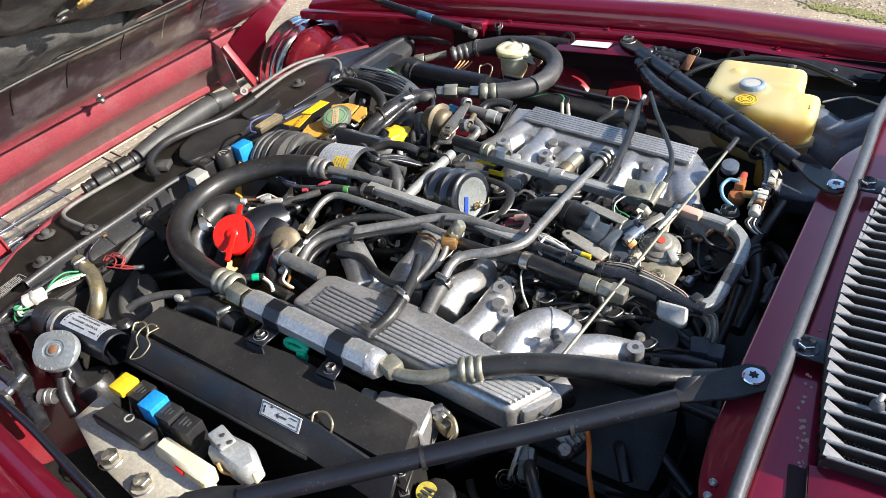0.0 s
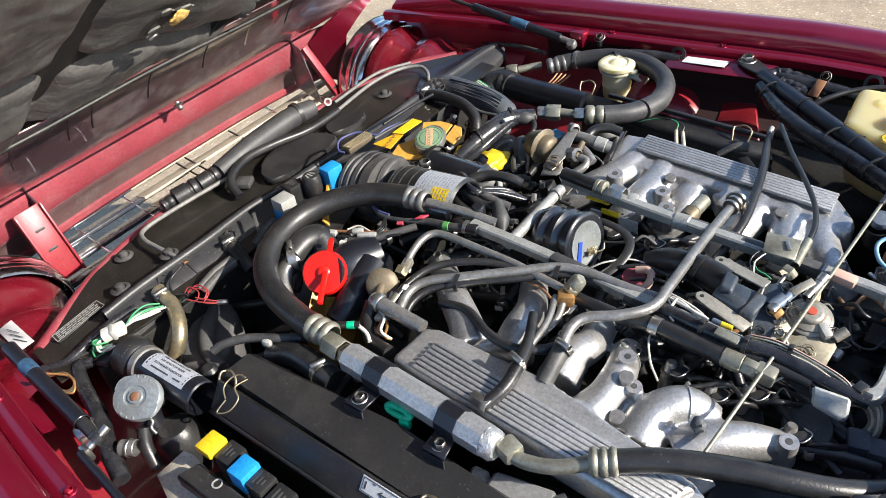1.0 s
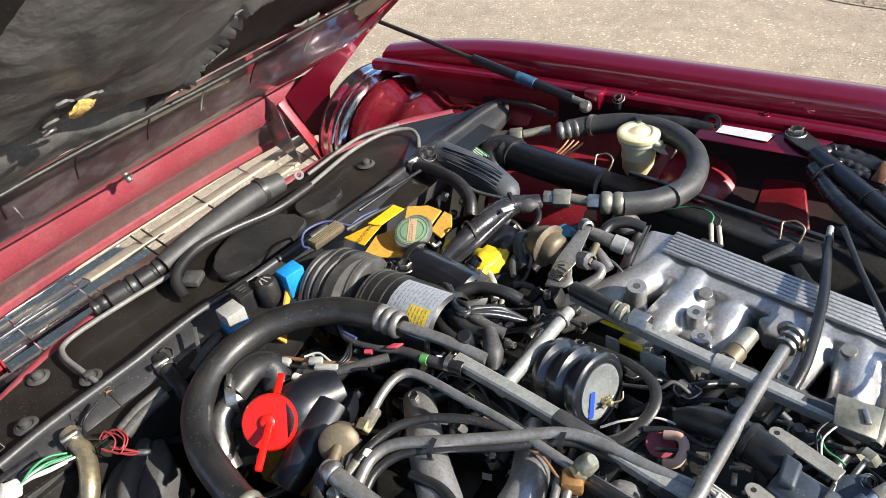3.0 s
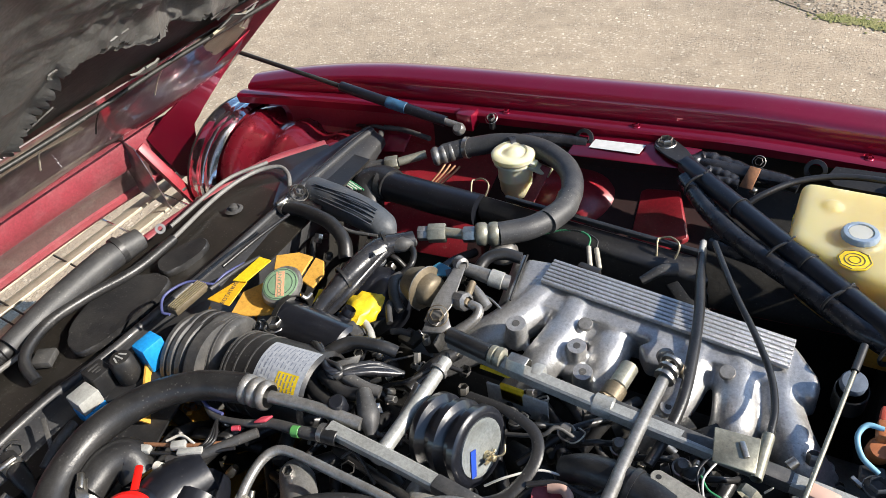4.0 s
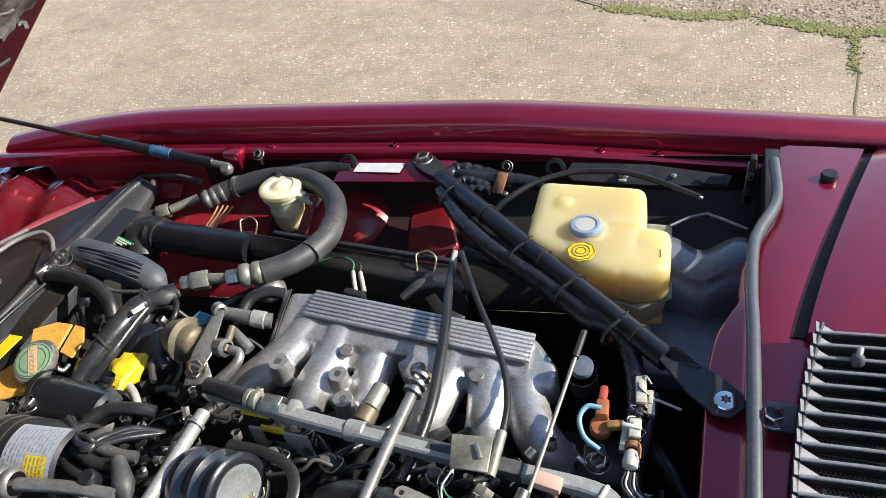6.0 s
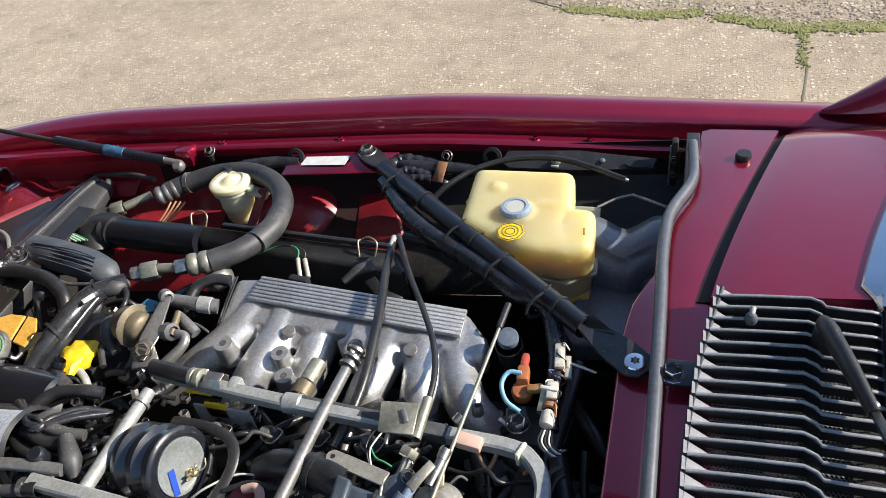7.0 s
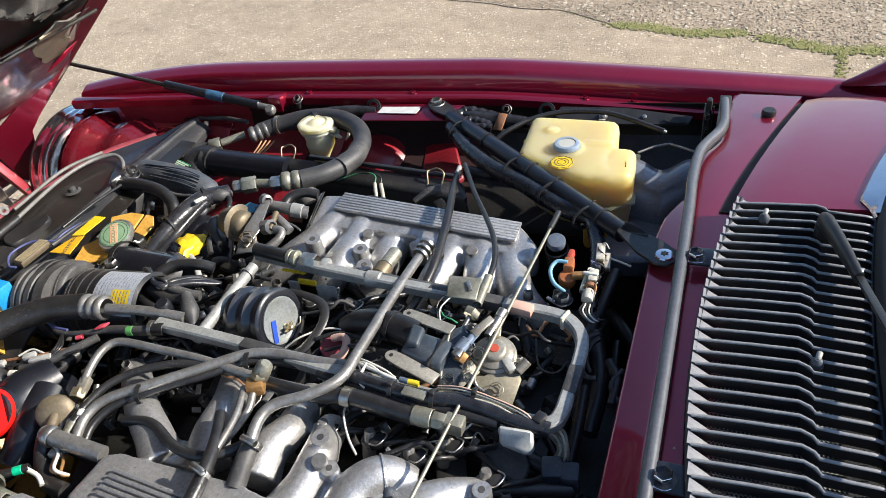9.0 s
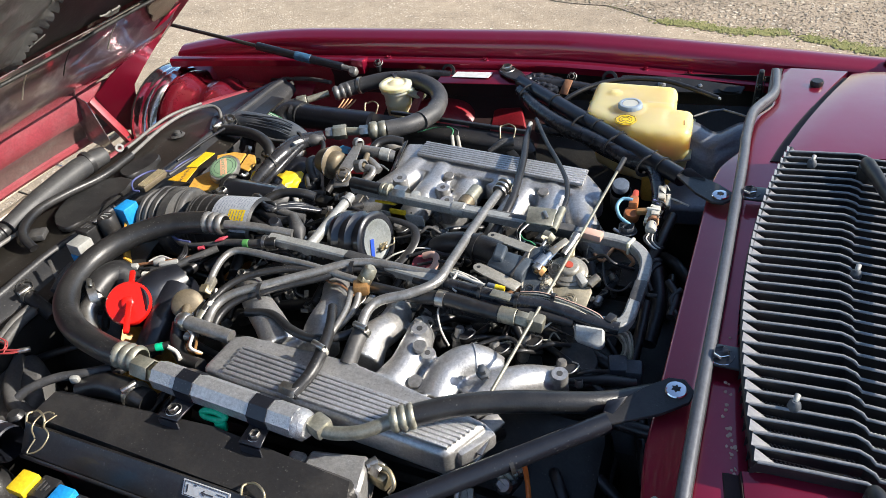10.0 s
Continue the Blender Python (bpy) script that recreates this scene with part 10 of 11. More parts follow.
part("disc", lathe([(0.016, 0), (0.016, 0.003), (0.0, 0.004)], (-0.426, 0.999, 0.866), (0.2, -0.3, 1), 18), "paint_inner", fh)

# dark hoses, brackets and bolts deep in the vee
vee = thing("vee_fittings", "oily black hoses and brackets deep in the engine vee", "fittings", kind="stuff")
rnd = random.Random(17)
bm = bmesh.new()
for k in range(46):
    x, y = rnd.uniform(-0.78, -0.12), rnd.uniform(0.86, 1.16)
    z = 0.80 + rnd.uniform(0, 0.055)
    a = rnd.uniform(0, math.pi)
    L = rnd.uniform(0.03, 0.09)
    dx, dy = math.cos(a) * L, math.sin(a) * L
    tube([(x - dx, y - dy, z - rnd.uniform(0.0, 0.03)), (x, y, z), (x + dx, y + dy, z - rnd.uniform(0.0, 0.04))], rnd.uniform(0.004, 0.010), 8, 5, bm)
part("hoses", bm, "rubber", vee)
bm = bmesh.new()
for k in range(110):
    x, y, z = rnd.uniform(-0.78, -0.12), rnd.uniform(0.84, 1.17), rnd.uniform(0.79, 0.855)
    hexn((x, y, z), (x + rnd.gauss(0, 0.004), y + rnd.gauss(0, 0.004), z + 0.012), rnd.uniform(0.005, 0.009), bm)
part("fixings", bm, "greypipe", vee)
bm = bmesh.new()
for k in range(40):
    x, y, z = rnd.uniform(-0.80, -0.10), rnd.uniform(0.82, 1.18), rnd.uniform(0.775, 0.84)
    box((x, y, z), (rnd.uniform(0.015, 0.05), rnd.uniform(0.012, 0.04), rnd.uniform(0.006, 0.03)), 0.003, bm, rz=rnd.uniform(0, 180), rx=rnd.uniform(-25, 25))
part("brackets", bm, "dark", vee)
# random pale metal bits added to stand in for small glints
for mt, n in (("steel", 60), ("palemetal", 40), ("alu", 26)):
    bm = bmesh.new()
    for k in range(n):
        x, y, z = rnd.uniform(-0.78, -0.13), rnd.uniform(0.85, 1.15), rnd.uniform(0.805, 0.862)
        a, L = rnd.uniform(0, math.pi), rnd.uniform(0.005, 0.014)
        if k % 3 == 0:
            bar((x, y, z), (x + math.cos(a) * L * 1.6, y + math.sin(a) * L * 1.6, z + rnd.uniform(-0.006, 0.006)), rnd.uniform(0.004, 0.009), 0.002, 0.0006, bm=bm)
        elif k % 3 == 1:
            tube([(x, y, z), (x + math.cos(a) * L, y + math.sin(a) * L, z + 0.004), (x + math.cos(a + 1) * L * 1.5, y + math.sin(a + 1) * L * 1.5, z - 0.004)], 0.0012, 6, 4, bm)
        else:
            cyl((x, y, z), (x + math.cos(a) * L, y + math.sin(a) * L, z + 0.004), rnd.uniform(0.003, 0.006), 10, bm=bm)
    part("clips", bm, mt, vee)
side = thing("lower_fittings", "oily hoses and fixings low beside the engine", "fittings", kind="stuff")
bm = bmesh.new()
for k in range(60):
    s = rnd.choice((0, 0, 1, 2))
    if s == 0:
        x, y, z = rnd.uniform(-0.98, -0.68), rnd.uniform(0.62, 1.40), rnd.uniform(0.74, 0.835)
    elif s == 1:
        x, y, z = rnd.uniform(-0.35, -0.06), rnd.uniform(0.55, 0.80), rnd.uniform(0.68, 0.80)
    else:
        x, y, z = rnd.uniform(-0.12, -0.03), rnd.uniform(0.80, 1.35), rnd.uniform(0.70, 0.82)
    a = rnd.uniform(0, math.pi)
    L = rnd.uniform(0.03, 0.10)
    dx, dy = math.cos(a) * L, math.sin(a) * L
    tube([(x - dx, y - dy, z - rnd.uniform(0.0, 0.03)), (x, y, z), (x + dx * 0.6, y + dy, z - rnd.uniform(0.0, 0.05))], rnd.uniform(0.004, 0.011), 8, 5, bm)
part("hoses", bm, "rubber", side)
bm = bmesh.new()
for k in range(46):
    x, y, z = rnd.uniform(-0.97, -0.66), rnd.uniform(0.66, 1.36), rnd.uniform(0.77, 0.84)
    hexn((x, y, z), (x + rnd.gauss(0, 0.006), y + rnd.gauss(0, 0.006), z + 0.010), rnd.uniform(0.004, 0.008), bm)
part("fixings", bm, "steel", side)

# leads at the front of the vee
fl = thing("sensor_leads", "grey and black sensor leads with red and green tape", "wiring")
part("lead", tube([(-0.854, 0.935, 0.885), (-0.818, 0.917, 0.890), (-0.773, 0.923, 0.893), (-0.739, 0.936, 0.895), (-0.695, 0.941, 0.897), (-0.663, 0.947, 0.900)], [0.003, 0.004, 0.0045, 0.006, 0.007, 0.008], 10, 6), "greyrub", fl)
part("lead", tube([(-0.828, 0.848, 0.885), (-0.795, 0.868, 0.888), (-0.773, 0.894, 0.890), (-0.749, 0.920, 0.893)], 0.006, 10, 6), "greyrub", fl)
part("red_tape", cyl((-0.781, 0.911, 0.893), (-0.772, 0.915, 0.894), 0.0034, 10), "pinkred", fl)
part("red_tape", plate([(-0.756, 0.924, 0.900), (-0.742, 0.930, 0.902), (-0.738, 0.940, 0.903), (-0.750, 0.934, 0.902)], 0.004, 0.001), "pinkred", fl, "scrap of pinkish red tape")
part("green_tape", cyl((-0.709, 0.937, 0.897), (-0.699, 0.939, 0.898), 0.0070, 12), "tapegreen", fl, "green tape")
part("connector", bar((-0.818, 0.858, 0.892), (-0.791, 0.873, 0.893), 0.009, 0.008, 0.002), "grey", fl, "pale connector")
part("white_end", cyl((-0.834, 0.836, 0.886), (-0.824, 0.837, 0.887), 0.006, 10), "white", fl)
part("rubber_boot", cyl((-0.675, 0.947, 0.900), (-0.651, 0.949, 0.901), 0.0095, 14), "rubber", fl)
part("band", lathe([(0.0096, -0.003), (0.0110, -0.003), (0.0110, 0.003), (0.0096, 0.003)], (-0.673, 0.948, 0.900), (1, 0.1, 0), 14), "steel", fl)
for k in range(3):
    part("wire", tube([V((-0.797, 0.867, 0.892)), V((-0.796, 0.889, 0.895)) + V((0.004 * k, 0, 0)), V((-0.807, 0.912, 0.893))], 0.0022, 6, 4), "rubber", fl)
cb2 = thing("cable_bundle", "looped black cables beside the compressor", "wiring")
part("cable", tube([(-0.744, 1.034, 0.890), (-0.740, 1.050, 0.900), (-0.719, 1.072, 0.905), (-0.683, 1.082, 0.903), (-0.664, 1.087, 0.895)], 0.0085, 12, 7), "rubber", cb2)
part("cable", tube([(-0.726, 1.032, 0.900), (-0.742, 1.017, 0.895), (-0.727, 1.000, 0.890), (-0.696, 0.996, 0.885), (-0.672, 1.000, 0.880)], 0.010, 12, 7), "rubber", cb2)
part("cable", tube([(-0.724, 1.015, 0.905), (-0.690, 1.006, 0.900), (-0.662, 1.012, 0.898)], 0.008, 10, 6), "rubber", cb2)
part("cable", tube([(-0.701, 1.024, 0.905), (-0.669, 1.022, 0.900), (-0.648, 1.026, 0.895)], 0.0075, 10, 6), "greyrub", cb2)
part("boot", tube([(-0.661, 1.013, 0.905), (-0.638, 0.989, 0.900), (-0.626, 0.973, 0.890)], [0.009, 0.013, 0.006], 10, 6), "greyrub", cb2, "grey rubber boot")
rnd = random.Random(14)
for k in range(7):
    o = V((rnd.uniform(-0.012, 0.012), rnd.uniform(-0.014, 0.014), rnd.uniform(-0.006, 0.006)))
    part("cable", tube([V((-0.765, 1.052, 0.896)) + o * 0.6, V((-0.738, 1.036, 0.912)) + o, V((-0.712, 1.020, 0.914)) - o, V((-0.690, 1.028, 0.908)) + o * 0.7, V((-0.668, 1.052, 0.896)) + o, V((-0.648, 1.072, 0.878))], rnd.uniform(0.0028, 0.0048), 8, 6), ("rubber", "tape", "satin")[k % 3], cb2)
part("flag", plate([(-0.726, 1.020, 0.910), (-0.700, 1.038, 0.915), (-0.690, 1.053, 0.912), (-0.689, 1.043, 0.908), (-0.709, 1.024, 0.905)], 0.004, 0.001), "greyrub", cb2)
part("knob", lathe([(0.006, -0.012), (0.011, -0.008), (0.011, 0.010), (0.008, 0.014)], (-0.675, 0.983, 0.905), (0.1, -0.2, 1), 12), "satin", cb2, "glossy black knob")
part("silver_tube", cyl((-0.608, 1.051, 0.900), (-0.607, 1.012, 0.890), 0.006, 10), "steel", cb2)

# ---- back corner by the coolant tank ----
bx = thing("loom_on_stay", "black taped wiring loom tied along the brace rod", "wiring")
part("trunk", tube([(-0.460, 1.590, 0.868), (-0.403, 1.521, 0.868), (-0.335, 1.457, 0.872), (-0.251, 1.395, 0.880), (-0.185, 1.341, 0.886), (-0.142, 1.320, 0.888), (-0.121, 1.274, 0.885), (-0.110, 1.224, 0.880), (-0.109, 1.169, 0.875), (-0.104, 1.141, 0.868)], [0.012, 0.014, 0.015, 0.015, 0.015, 0.013, 0.012, 0.012, 0.010, 0.008], 12, 7), "tape", bx)
part("branch", tube([(-0.387, 1.473, 0.850), (-0.299, 1.439, 0.862), (-0.226, 1.380, 0.868), (-0.153, 1.330, 0.875)], 0.010, 10, 6), "tape", bx)
ROD_A, ROD_B = V((-0.511, 1.657, 0.872)), V((-0.020, 1.214, 0.907))
rd_ = (ROD_B - ROD_A).normalized()
across = rd_.cross(V((0, 0, 1))).normalized()
for u in (0.17, 0.46, 0.62, 0.76):
    c = lerp(ROD_A, ROD_B, u) - V((0, 0, 0.004))
    side = -1 if across.x > 0 else 1
    ring = []
    for k in range(14):
        g = 2 * math.pi * k / 14
        w_ = math.cos(g) * 0.0245 + 0.009
        h_ = math.sin(g) * 0.0175
        ring.append(c + across * side * w_ + V((0, 0, h_ - 0.002)))
    part("tie", tube(ring + ring[:1], 0.0020, 6, 2, flat=1.5), "black", bx, "black cable tie")
    part("tie_head", box(tuple(c + V((0, 0, 0.0165))), (0.0065, 0.0055, 0.005), 0.001, rz=40), "black", bx)
    part("tie_tail", tube([c + V((0, 0, 0.017)), c + V((0.002, 0.004, 0.020)), c + V((0.005, 0.007, 0.020))], 0.0011, 6, 3), "black", bx)
wl = thing("connector_string", "string of white plastic connectors with fine wires", "connector")
part("lead", tube([(-0.113, 1.262, 0.890), (-0.110, 1.235, 0.894), (-0.106, 1.205, 0.895), (-0.106, 1.170, 0.894), (-0.105, 1.135, 0.890)], 0.0048, 10, 6), "tape", wl, "black taped lead")
for a, b, w_, h_, mt in (((-0.109, 1.243, 0.897), (-0.104, 1.205, 0.899), 0.0120, 0.011, "stringwhite"), ((-0.097, 1.229, 0.894), (-0.093, 1.196, 0.894), 0.0085, 0.009, "stringwhite"), ((-0.108, 1.184, 0.899), (-0.106, 1.160, 0.899), 0.0130, 0.011, "stringwhite"), ((-0.116, 1.178, 0.894), (-0.117, 1.148, 0.891), 0.0085, 0.009, "cream")):
    a, b = V(a), V(b)
    cn = part("connector", bar(a, b, w_, h_, 0.002), mt, wl)
    part("latch", bar(lerp(a, b, 0.25) + V((0, 0, h_ * 0.52)), lerp(a, b, 0.60) + V((0, 0, h_ * 0.52)), w_ * 0.45, 0.0022, 0.0006), mt, cn)
    part("mouth", bar(lerp(a, b, 0.93), lerp(a, b, 1.04), w_ * 0.72, h_ * 0.70, 0.001), "bronze", cn, "brown wire seal")
part("collar", lathe([(0.006, -0.004), (0.0085, -0.003), (0.0085, 0.003), (0.006, 0.004)], (-0.107, 1.152, 0.897), (0, 1, 0), 16), "rust", wl, "brown ring")
part("bulb", lathe([(0.004, -0.012), (0.0075, -0.010), (0.0085, -0.003), (0.0075, 0.006), (0.005, 0.009)], (-0.107, 1.138, 0.896), (0, 1, 0.1), 16), "stringwhite", wl, "white round connector")
part("tie", lathe([(0.0095, -0.0015), (0.0108, -0.0015), (0.0108, 0.0015), (0.0095, 0.0015)], (-0.105, 1.193, 0.896), (0, 1, 0), 16), "black", wl)
part("strap", bar((-0.121, 1.174, 0.903), (-0.100, 1.171, 0.905), 0.005, 0.004, 0.0015), "white", wl)
for k in range(5):
    part("wire", tube([V((-0.105, 1.124, 0.893)) + V((0.003 * k - 0.006, 0, 0)), V((-0.104, 1.106, 0.893)) + V((0.004 * k - 0.008, 0, 0.002)), V((-0.096, 1.094, 0.889)) + V((0.002 * k, 0.002 * k, 0)), V((-0.090, 1.108, 0.884)) + V((0.002 * k, 0, 0))], 0.0012, 5, 6), "wire_w" if k % 2 else "rubber", wl)
part("wire", tube([(-0.102, 1.218, 0.900), (-0.081, 1.216, 0.895), (-0.063, 1.214, 0.890)], 0.0016, 5, 5), "beige", wl)
rnd = random.Random(52)
for k in range(8):
    p = V((-0.108, 1.246 - 0.014 * k, 0.898))
    q = V((rnd.uniform(-0.008, 0.012), -rnd.uniform(0.010, 0.024), rnd.uniform(-0.004, 0.004)))
    part("fine_wire", tube([p, p + q * 0.5 + V((rnd.uniform(-0.010, 0.010), 0, 0.006)), p + q], 0.0009, 5, 5), ("wire_w", "rubber", "copper", "wire_p")[k % 4], wl)
om = thing("orange_switch", "orange-brown plastic switch with a pale blue wire", "switch")
part("body", lathe([(0.012, -0.016), (0.0125, -0.004), (0.0105, 0.0), (0.0, 0.001)], (-0.143, 1.176, 0.892), (0.1, -0.3, 1), 18), "orangebrown", om)
part("block", box((-0.144, 1.192, 0.897), (0.014, 0.022, 0.016), 0.003, rz=5), "orangebrown", om)
part("spout", box((-0.146, 1.213, 0.897), (0.009, 0.020, 0.012), 0.003), "redpaint", om, "red plug on the switch")
part("arm", box((-0.128, 1.178, 0.893), (0.020, 0.010, 0.010), 0.003, rz=15), "brass", om)
part("wire", tube([(-0.145, 1.189, 0.905), (-0.160, 1.188, 0.905), (-0.166, 1.174, 0.900), (-0.158, 1.157, 0.893), (-0.141, 1.149, 0.886)], 0.0028, 8, 6), "wire_b", om, "pale blue wire")
part("mount", plate([(-0.158, 1.156, 0.878), (-0.136, 1.161, 0.878), (-0.128, 1.140, 0.875), (-0.140, 1.125, 0.873), (-0.156, 1.133, 0.875)], 0.006, 0.002), "black", om)
bolt((-0.140, 1.132, 0.886), 0.009, om, material="bluegrey")
part("tab", bar((-0.163, 1.138, 0.882), (-0.152, 1.132, 0.880), 0.005, 0.004, 0.001), "steel", om)
bsn = thing("blue_sensor", "blue-grey round sensor on a black base", "sensor")
part("head", lathe([(0.012, -0.014), (0.0138, -0.010), (0.0138, -0.002), (0.0125, 0.0), (0.0, 0.001)], (-0.178, 1.260, 0.885), (0.1, -0.3, 0.95), 26), "bluecap", bsn)
part("base", cyl(V((-0.178, 1.260, 0.885)) - V((0, -0.01, 0.05)), V((-0.178, 1.260, 0.885)) - V((0, 0, 0.014)), 0.018, 18), "black", bsn)

cv = thing("wing_cover", "black plastic cover strip along the wing", "cover")
part("strip", plate([(-0.272, 1.655, 0.868), (-0.263, 1.676, 0.876), (-0.145, 1.679, 0.878), (-0.022, 1.672, 0.872), (-0.028, 1.657, 0.862), (-0.140, 1.647, 0.862), (-0.257, 1.646, 0.862)], 0.004, 0.001, (0, -0.4, 0.9)), "black", cv)
part("clip", lathe([(0.008, 0), (0.008, 0.003), (0.005, 0.004), (0.005, 0.008), (0.002, 0.009)], (-0.180, 1.657, 0.872), (0, -0.4, 0.9), 14), "steel", cv, "bright fixing screw")
part("clip_leg", box((-0.181, 1.648, 0.870), (0.012, 0.010, 0.003), 0.001, rx=-20), "grey", cv)
part("small_screw", lathe([(0.0045, 0), (0.0040, 0.002), (0.0015, 0.003)], (-0.106, 1.662, 0.8735), (0, -0.4, 0.9), 12), "steel", cv)
bm = bmesh.new()
bm.faces.new([bm.verts.new((-0.050 + 0.020 * math.cos(g), 1.6585 + 0.0065 * math.sin(g), 0.8722 + 0.0029 * math.sin(g))) for g in [2 * math.pi * k / 20 for k in range(20)]])
finish(bm)
bmesh.ops.solidify(bm, geom=list(bm.faces), thickness=0.001)
part("oval", bm, "dark", cv, "dark oval hole")
bcb = thing("bonnet_cable", "black bonnet release cable over the wing", "cable")
part("cable", tube([(-0.368, 1.550, 0.860), (-0.343, 1.577, 0.875), (-0.303, 1.615, 0.883), (-0.248, 1.638, 0.888), (-0.182, 1.643, 0.889), (-0.133, 1.635, 0.884), (-0.065, 1.610, 0.876)], 0.0048, 10, 7), "rubber", bcb)
part("end", cyl((-0.093, 1.619, 0.880), (-0.061, 1.609, 0.875), 0.003, 8), "steel", bcb)
dk = thing("heater_duct", "blue-grey pressed heater duct beside the tank", "duct")
bm = bmesh.new()
rows = []
for x, zt, yf in [tuple(q) for q in smooth_path([(-0.135, 0.874, 1.470), (-0.112, 0.873, 1.468), (-0.090, 0.870, 1.464), (-0.064, 0.861, 1.456), (-0.050, 0.863, 1.454), (-0.034, 0.871, 1.460), (-0.018, 0.878, 1.466), (0.000, 0.879, 1.468)], 5)]:
    rows.append([V((x, yf + dy, zt + dz)) for dy, dz in ((0.085, -0.10), (0.080, -0.03), (0.066, -0.008), (0.040, 0.0), (0.020, -0.001), (0.010, -0.005), (0.005, -0.012), (0.004, -0.018), (-0.002, -0.024), (-0.010, -0.034), (-0.016, -0.055), (-0.018, -0.09), (-0.016, -0.12))])
loft(bm, rows, caps=False, closed=False)
finish(bm, 1.4)
bmesh.ops.solidify(bm, geom=list(bm.faces), thickness=0.003)
part("upper", bm, "ductgrey", dk)
part("lower", slab([(-0.135, 1.375), (-0.110, 1.455), (0.0, 1.455), (0.0, 1.40), (-0.02, 1.345), (-0.11, 1.335)], 0.800, 0.760, 0.008, 1.0), "ductgrey", dk)
part("knob", lathe([(0.010, 0), (0.010, 0.008), (0.004, 0.010)], (-0.022, 1.455, 0.812), (0, -1, 0.3), 12), "ductgrey", dk)
for k in range(5):
    part("mark", box((-0.085 + 0.009 * k, 1.4475, 0.79), (0.005, 0.003, 0.002), 0), "grey", dk)
part("backing", box((-0.06, 1.50, 0.62), (0.16, 0.30, 0.20), 0.01), "dark", dk)
rd = thing("latch_rod", "thin bent steel rod behind the coolant tank", "rod")
part("rod", tube([(-0.102, 1.559, 0.860), (-0.077, 1.579, 0.862), (-0.053, 1.588, 0.864), (-0.050, 1.587, 0.864), (-0.022, 1.571, 0.866), (0.002, 1.555, 0.868)], 0.0022, 8, 3), "greypipe", rd)
hc = thing("rust_clip", "rusty brown hanging bracket with a bolt", "bracket")
part("strap", plate([(-0.376, 1.642, 0.876), (-0.359, 1.639, 0.876), (-0.364, 1.609, 0.856), (-0.383, 1.612, 0.856)], 0.003, 0.0008, (0, -0.7, 0.5)), "rust", hc)
bolt((-0.367, 1.660, 0.874), 0.0065, hc, (0, -0.7, 0.6), "greypipe")
part("tip", cyl((-0.367, 1.622, 0.848), (-0.359, 1.620, 0.846), 0.005, 8), "steel", hc)
lw = thing("wing_loom", "wrinkled silver-black loom along the wing", "wiring")
part("trunk", tube([(-0.762, 1.591, 0.870), (-0.737, 1.617, 0.868), (-0.690, 1.633, 0.866), (-0.639, 1.640, 0.864)], 0.012, 12, 6), "tape", lw)
part("trunk", tube([(-0.467, 1.647, 0.862), (-0.429, 1.641, 0.862), (-0.382, 1.643, 0.860), (-0.327, 1.642, 0.858), (-0.304, 1.639, 0.855)], [0.010, 0.015, 0.014, 0.012, 0.010], 12, 6), "tape", lw)
part("trunk", tube([(-0.452, 1.621, 0.855), (-0.416, 1.628, 0.858), (-0.389, 1.630, 0.852)], 0.010, 10, 5), "tape", lw)
part("yellow_tape", box((-0.701, 1.605, 0.866), (0.024, 0.006, 0.006), 0.002), "yellow", lw)
for q in ((-0.645, 1.646, 0.872), (-0.287, 1.663, 0.875)):
    part("grommet", lathe([(0.010, 0), (0.016, 0.002), (0.016, 0.007), (0.010, 0.008)], q, (0, -0.85, 0.4), 18), "rubber", lw, "black rubber grommet")
wl = thing("wrapped_loom", "crinkled black taped wiring loom behind the brace rod", "wiring")
for pts, r in ((((-0.463, 1.638, 0.866), (-0.446, 1.653, 0.868), (-0.412, 1.650, 0.866), (-0.380, 1.645, 0.862)), 0.0115), (((-0.446, 1.620, 0.862), (-0.428, 1.628, 0.864), (-0.405, 1.624, 0.862), (-0.390, 1.622, 0.858)), 0.0085), (((-0.431, 1.605, 0.858), (-0.411, 1.613, 0.860), (-0.385, 1.614, 0.858)), 0.0075)):
    n_ = len(smooth_path(pts, 5))
    part("wrap", tube(smooth_path(pts, 5), [r * (1 + 0.10 * math.sin(i * 2.1) + 0.06 * math.sin(i * 3.7)) for i in range(n_)], 14, 2), "tape", wl)
tw = thing("twin_connectors", "pair of white bullet connectors on a wire loop", "connector")
for k in (0, 1):
    a = V((-0.541, 1.401, 0.855)) + V((0.012 * k, 0, 0))
    part("plug", cyl(a, V((-0.527, 1.372, 0.845)) + V((0.014 * k, 0, 0)), 0.0036, 10), "stringwhite", tw)
    part("wire", tube([a, V((-0.543, 1.412, 0.862)) + V((0.01 * k, 0, 0)), V((-0.559, 1.421, 0.862)), V((-0.588, 1.423, 0.856)), V((-0.621, 1.407, 0.850))], 0.0015, 6, 6), "rubber" if k else "wire_g", tw)
part("holder", box((-0.526, 1.366, 0.842), (0.034, 0.012, 0.016), 0.003, rz=-8), "black", tw, "black connector holder")
part("lever", tube([(-0.450, 1.365, 0.850), (-0.429, 1.381, 0.862), (-0.410, 1.392, 0.862)], [0.006, 0.008, 0.009], 10, 5), "greyrub", tw)
part("bracket", plate([(-0.417, 1.366, 0.850), (-0.405, 1.379, 0.850), (-0.382, 1.356, 0.845), (-0.352, 1.349, 0.842), (-0.358, 1.339, 0.840), (-0.396, 1.347, 0.845)], 0.004, 0.001), "dark", tw)
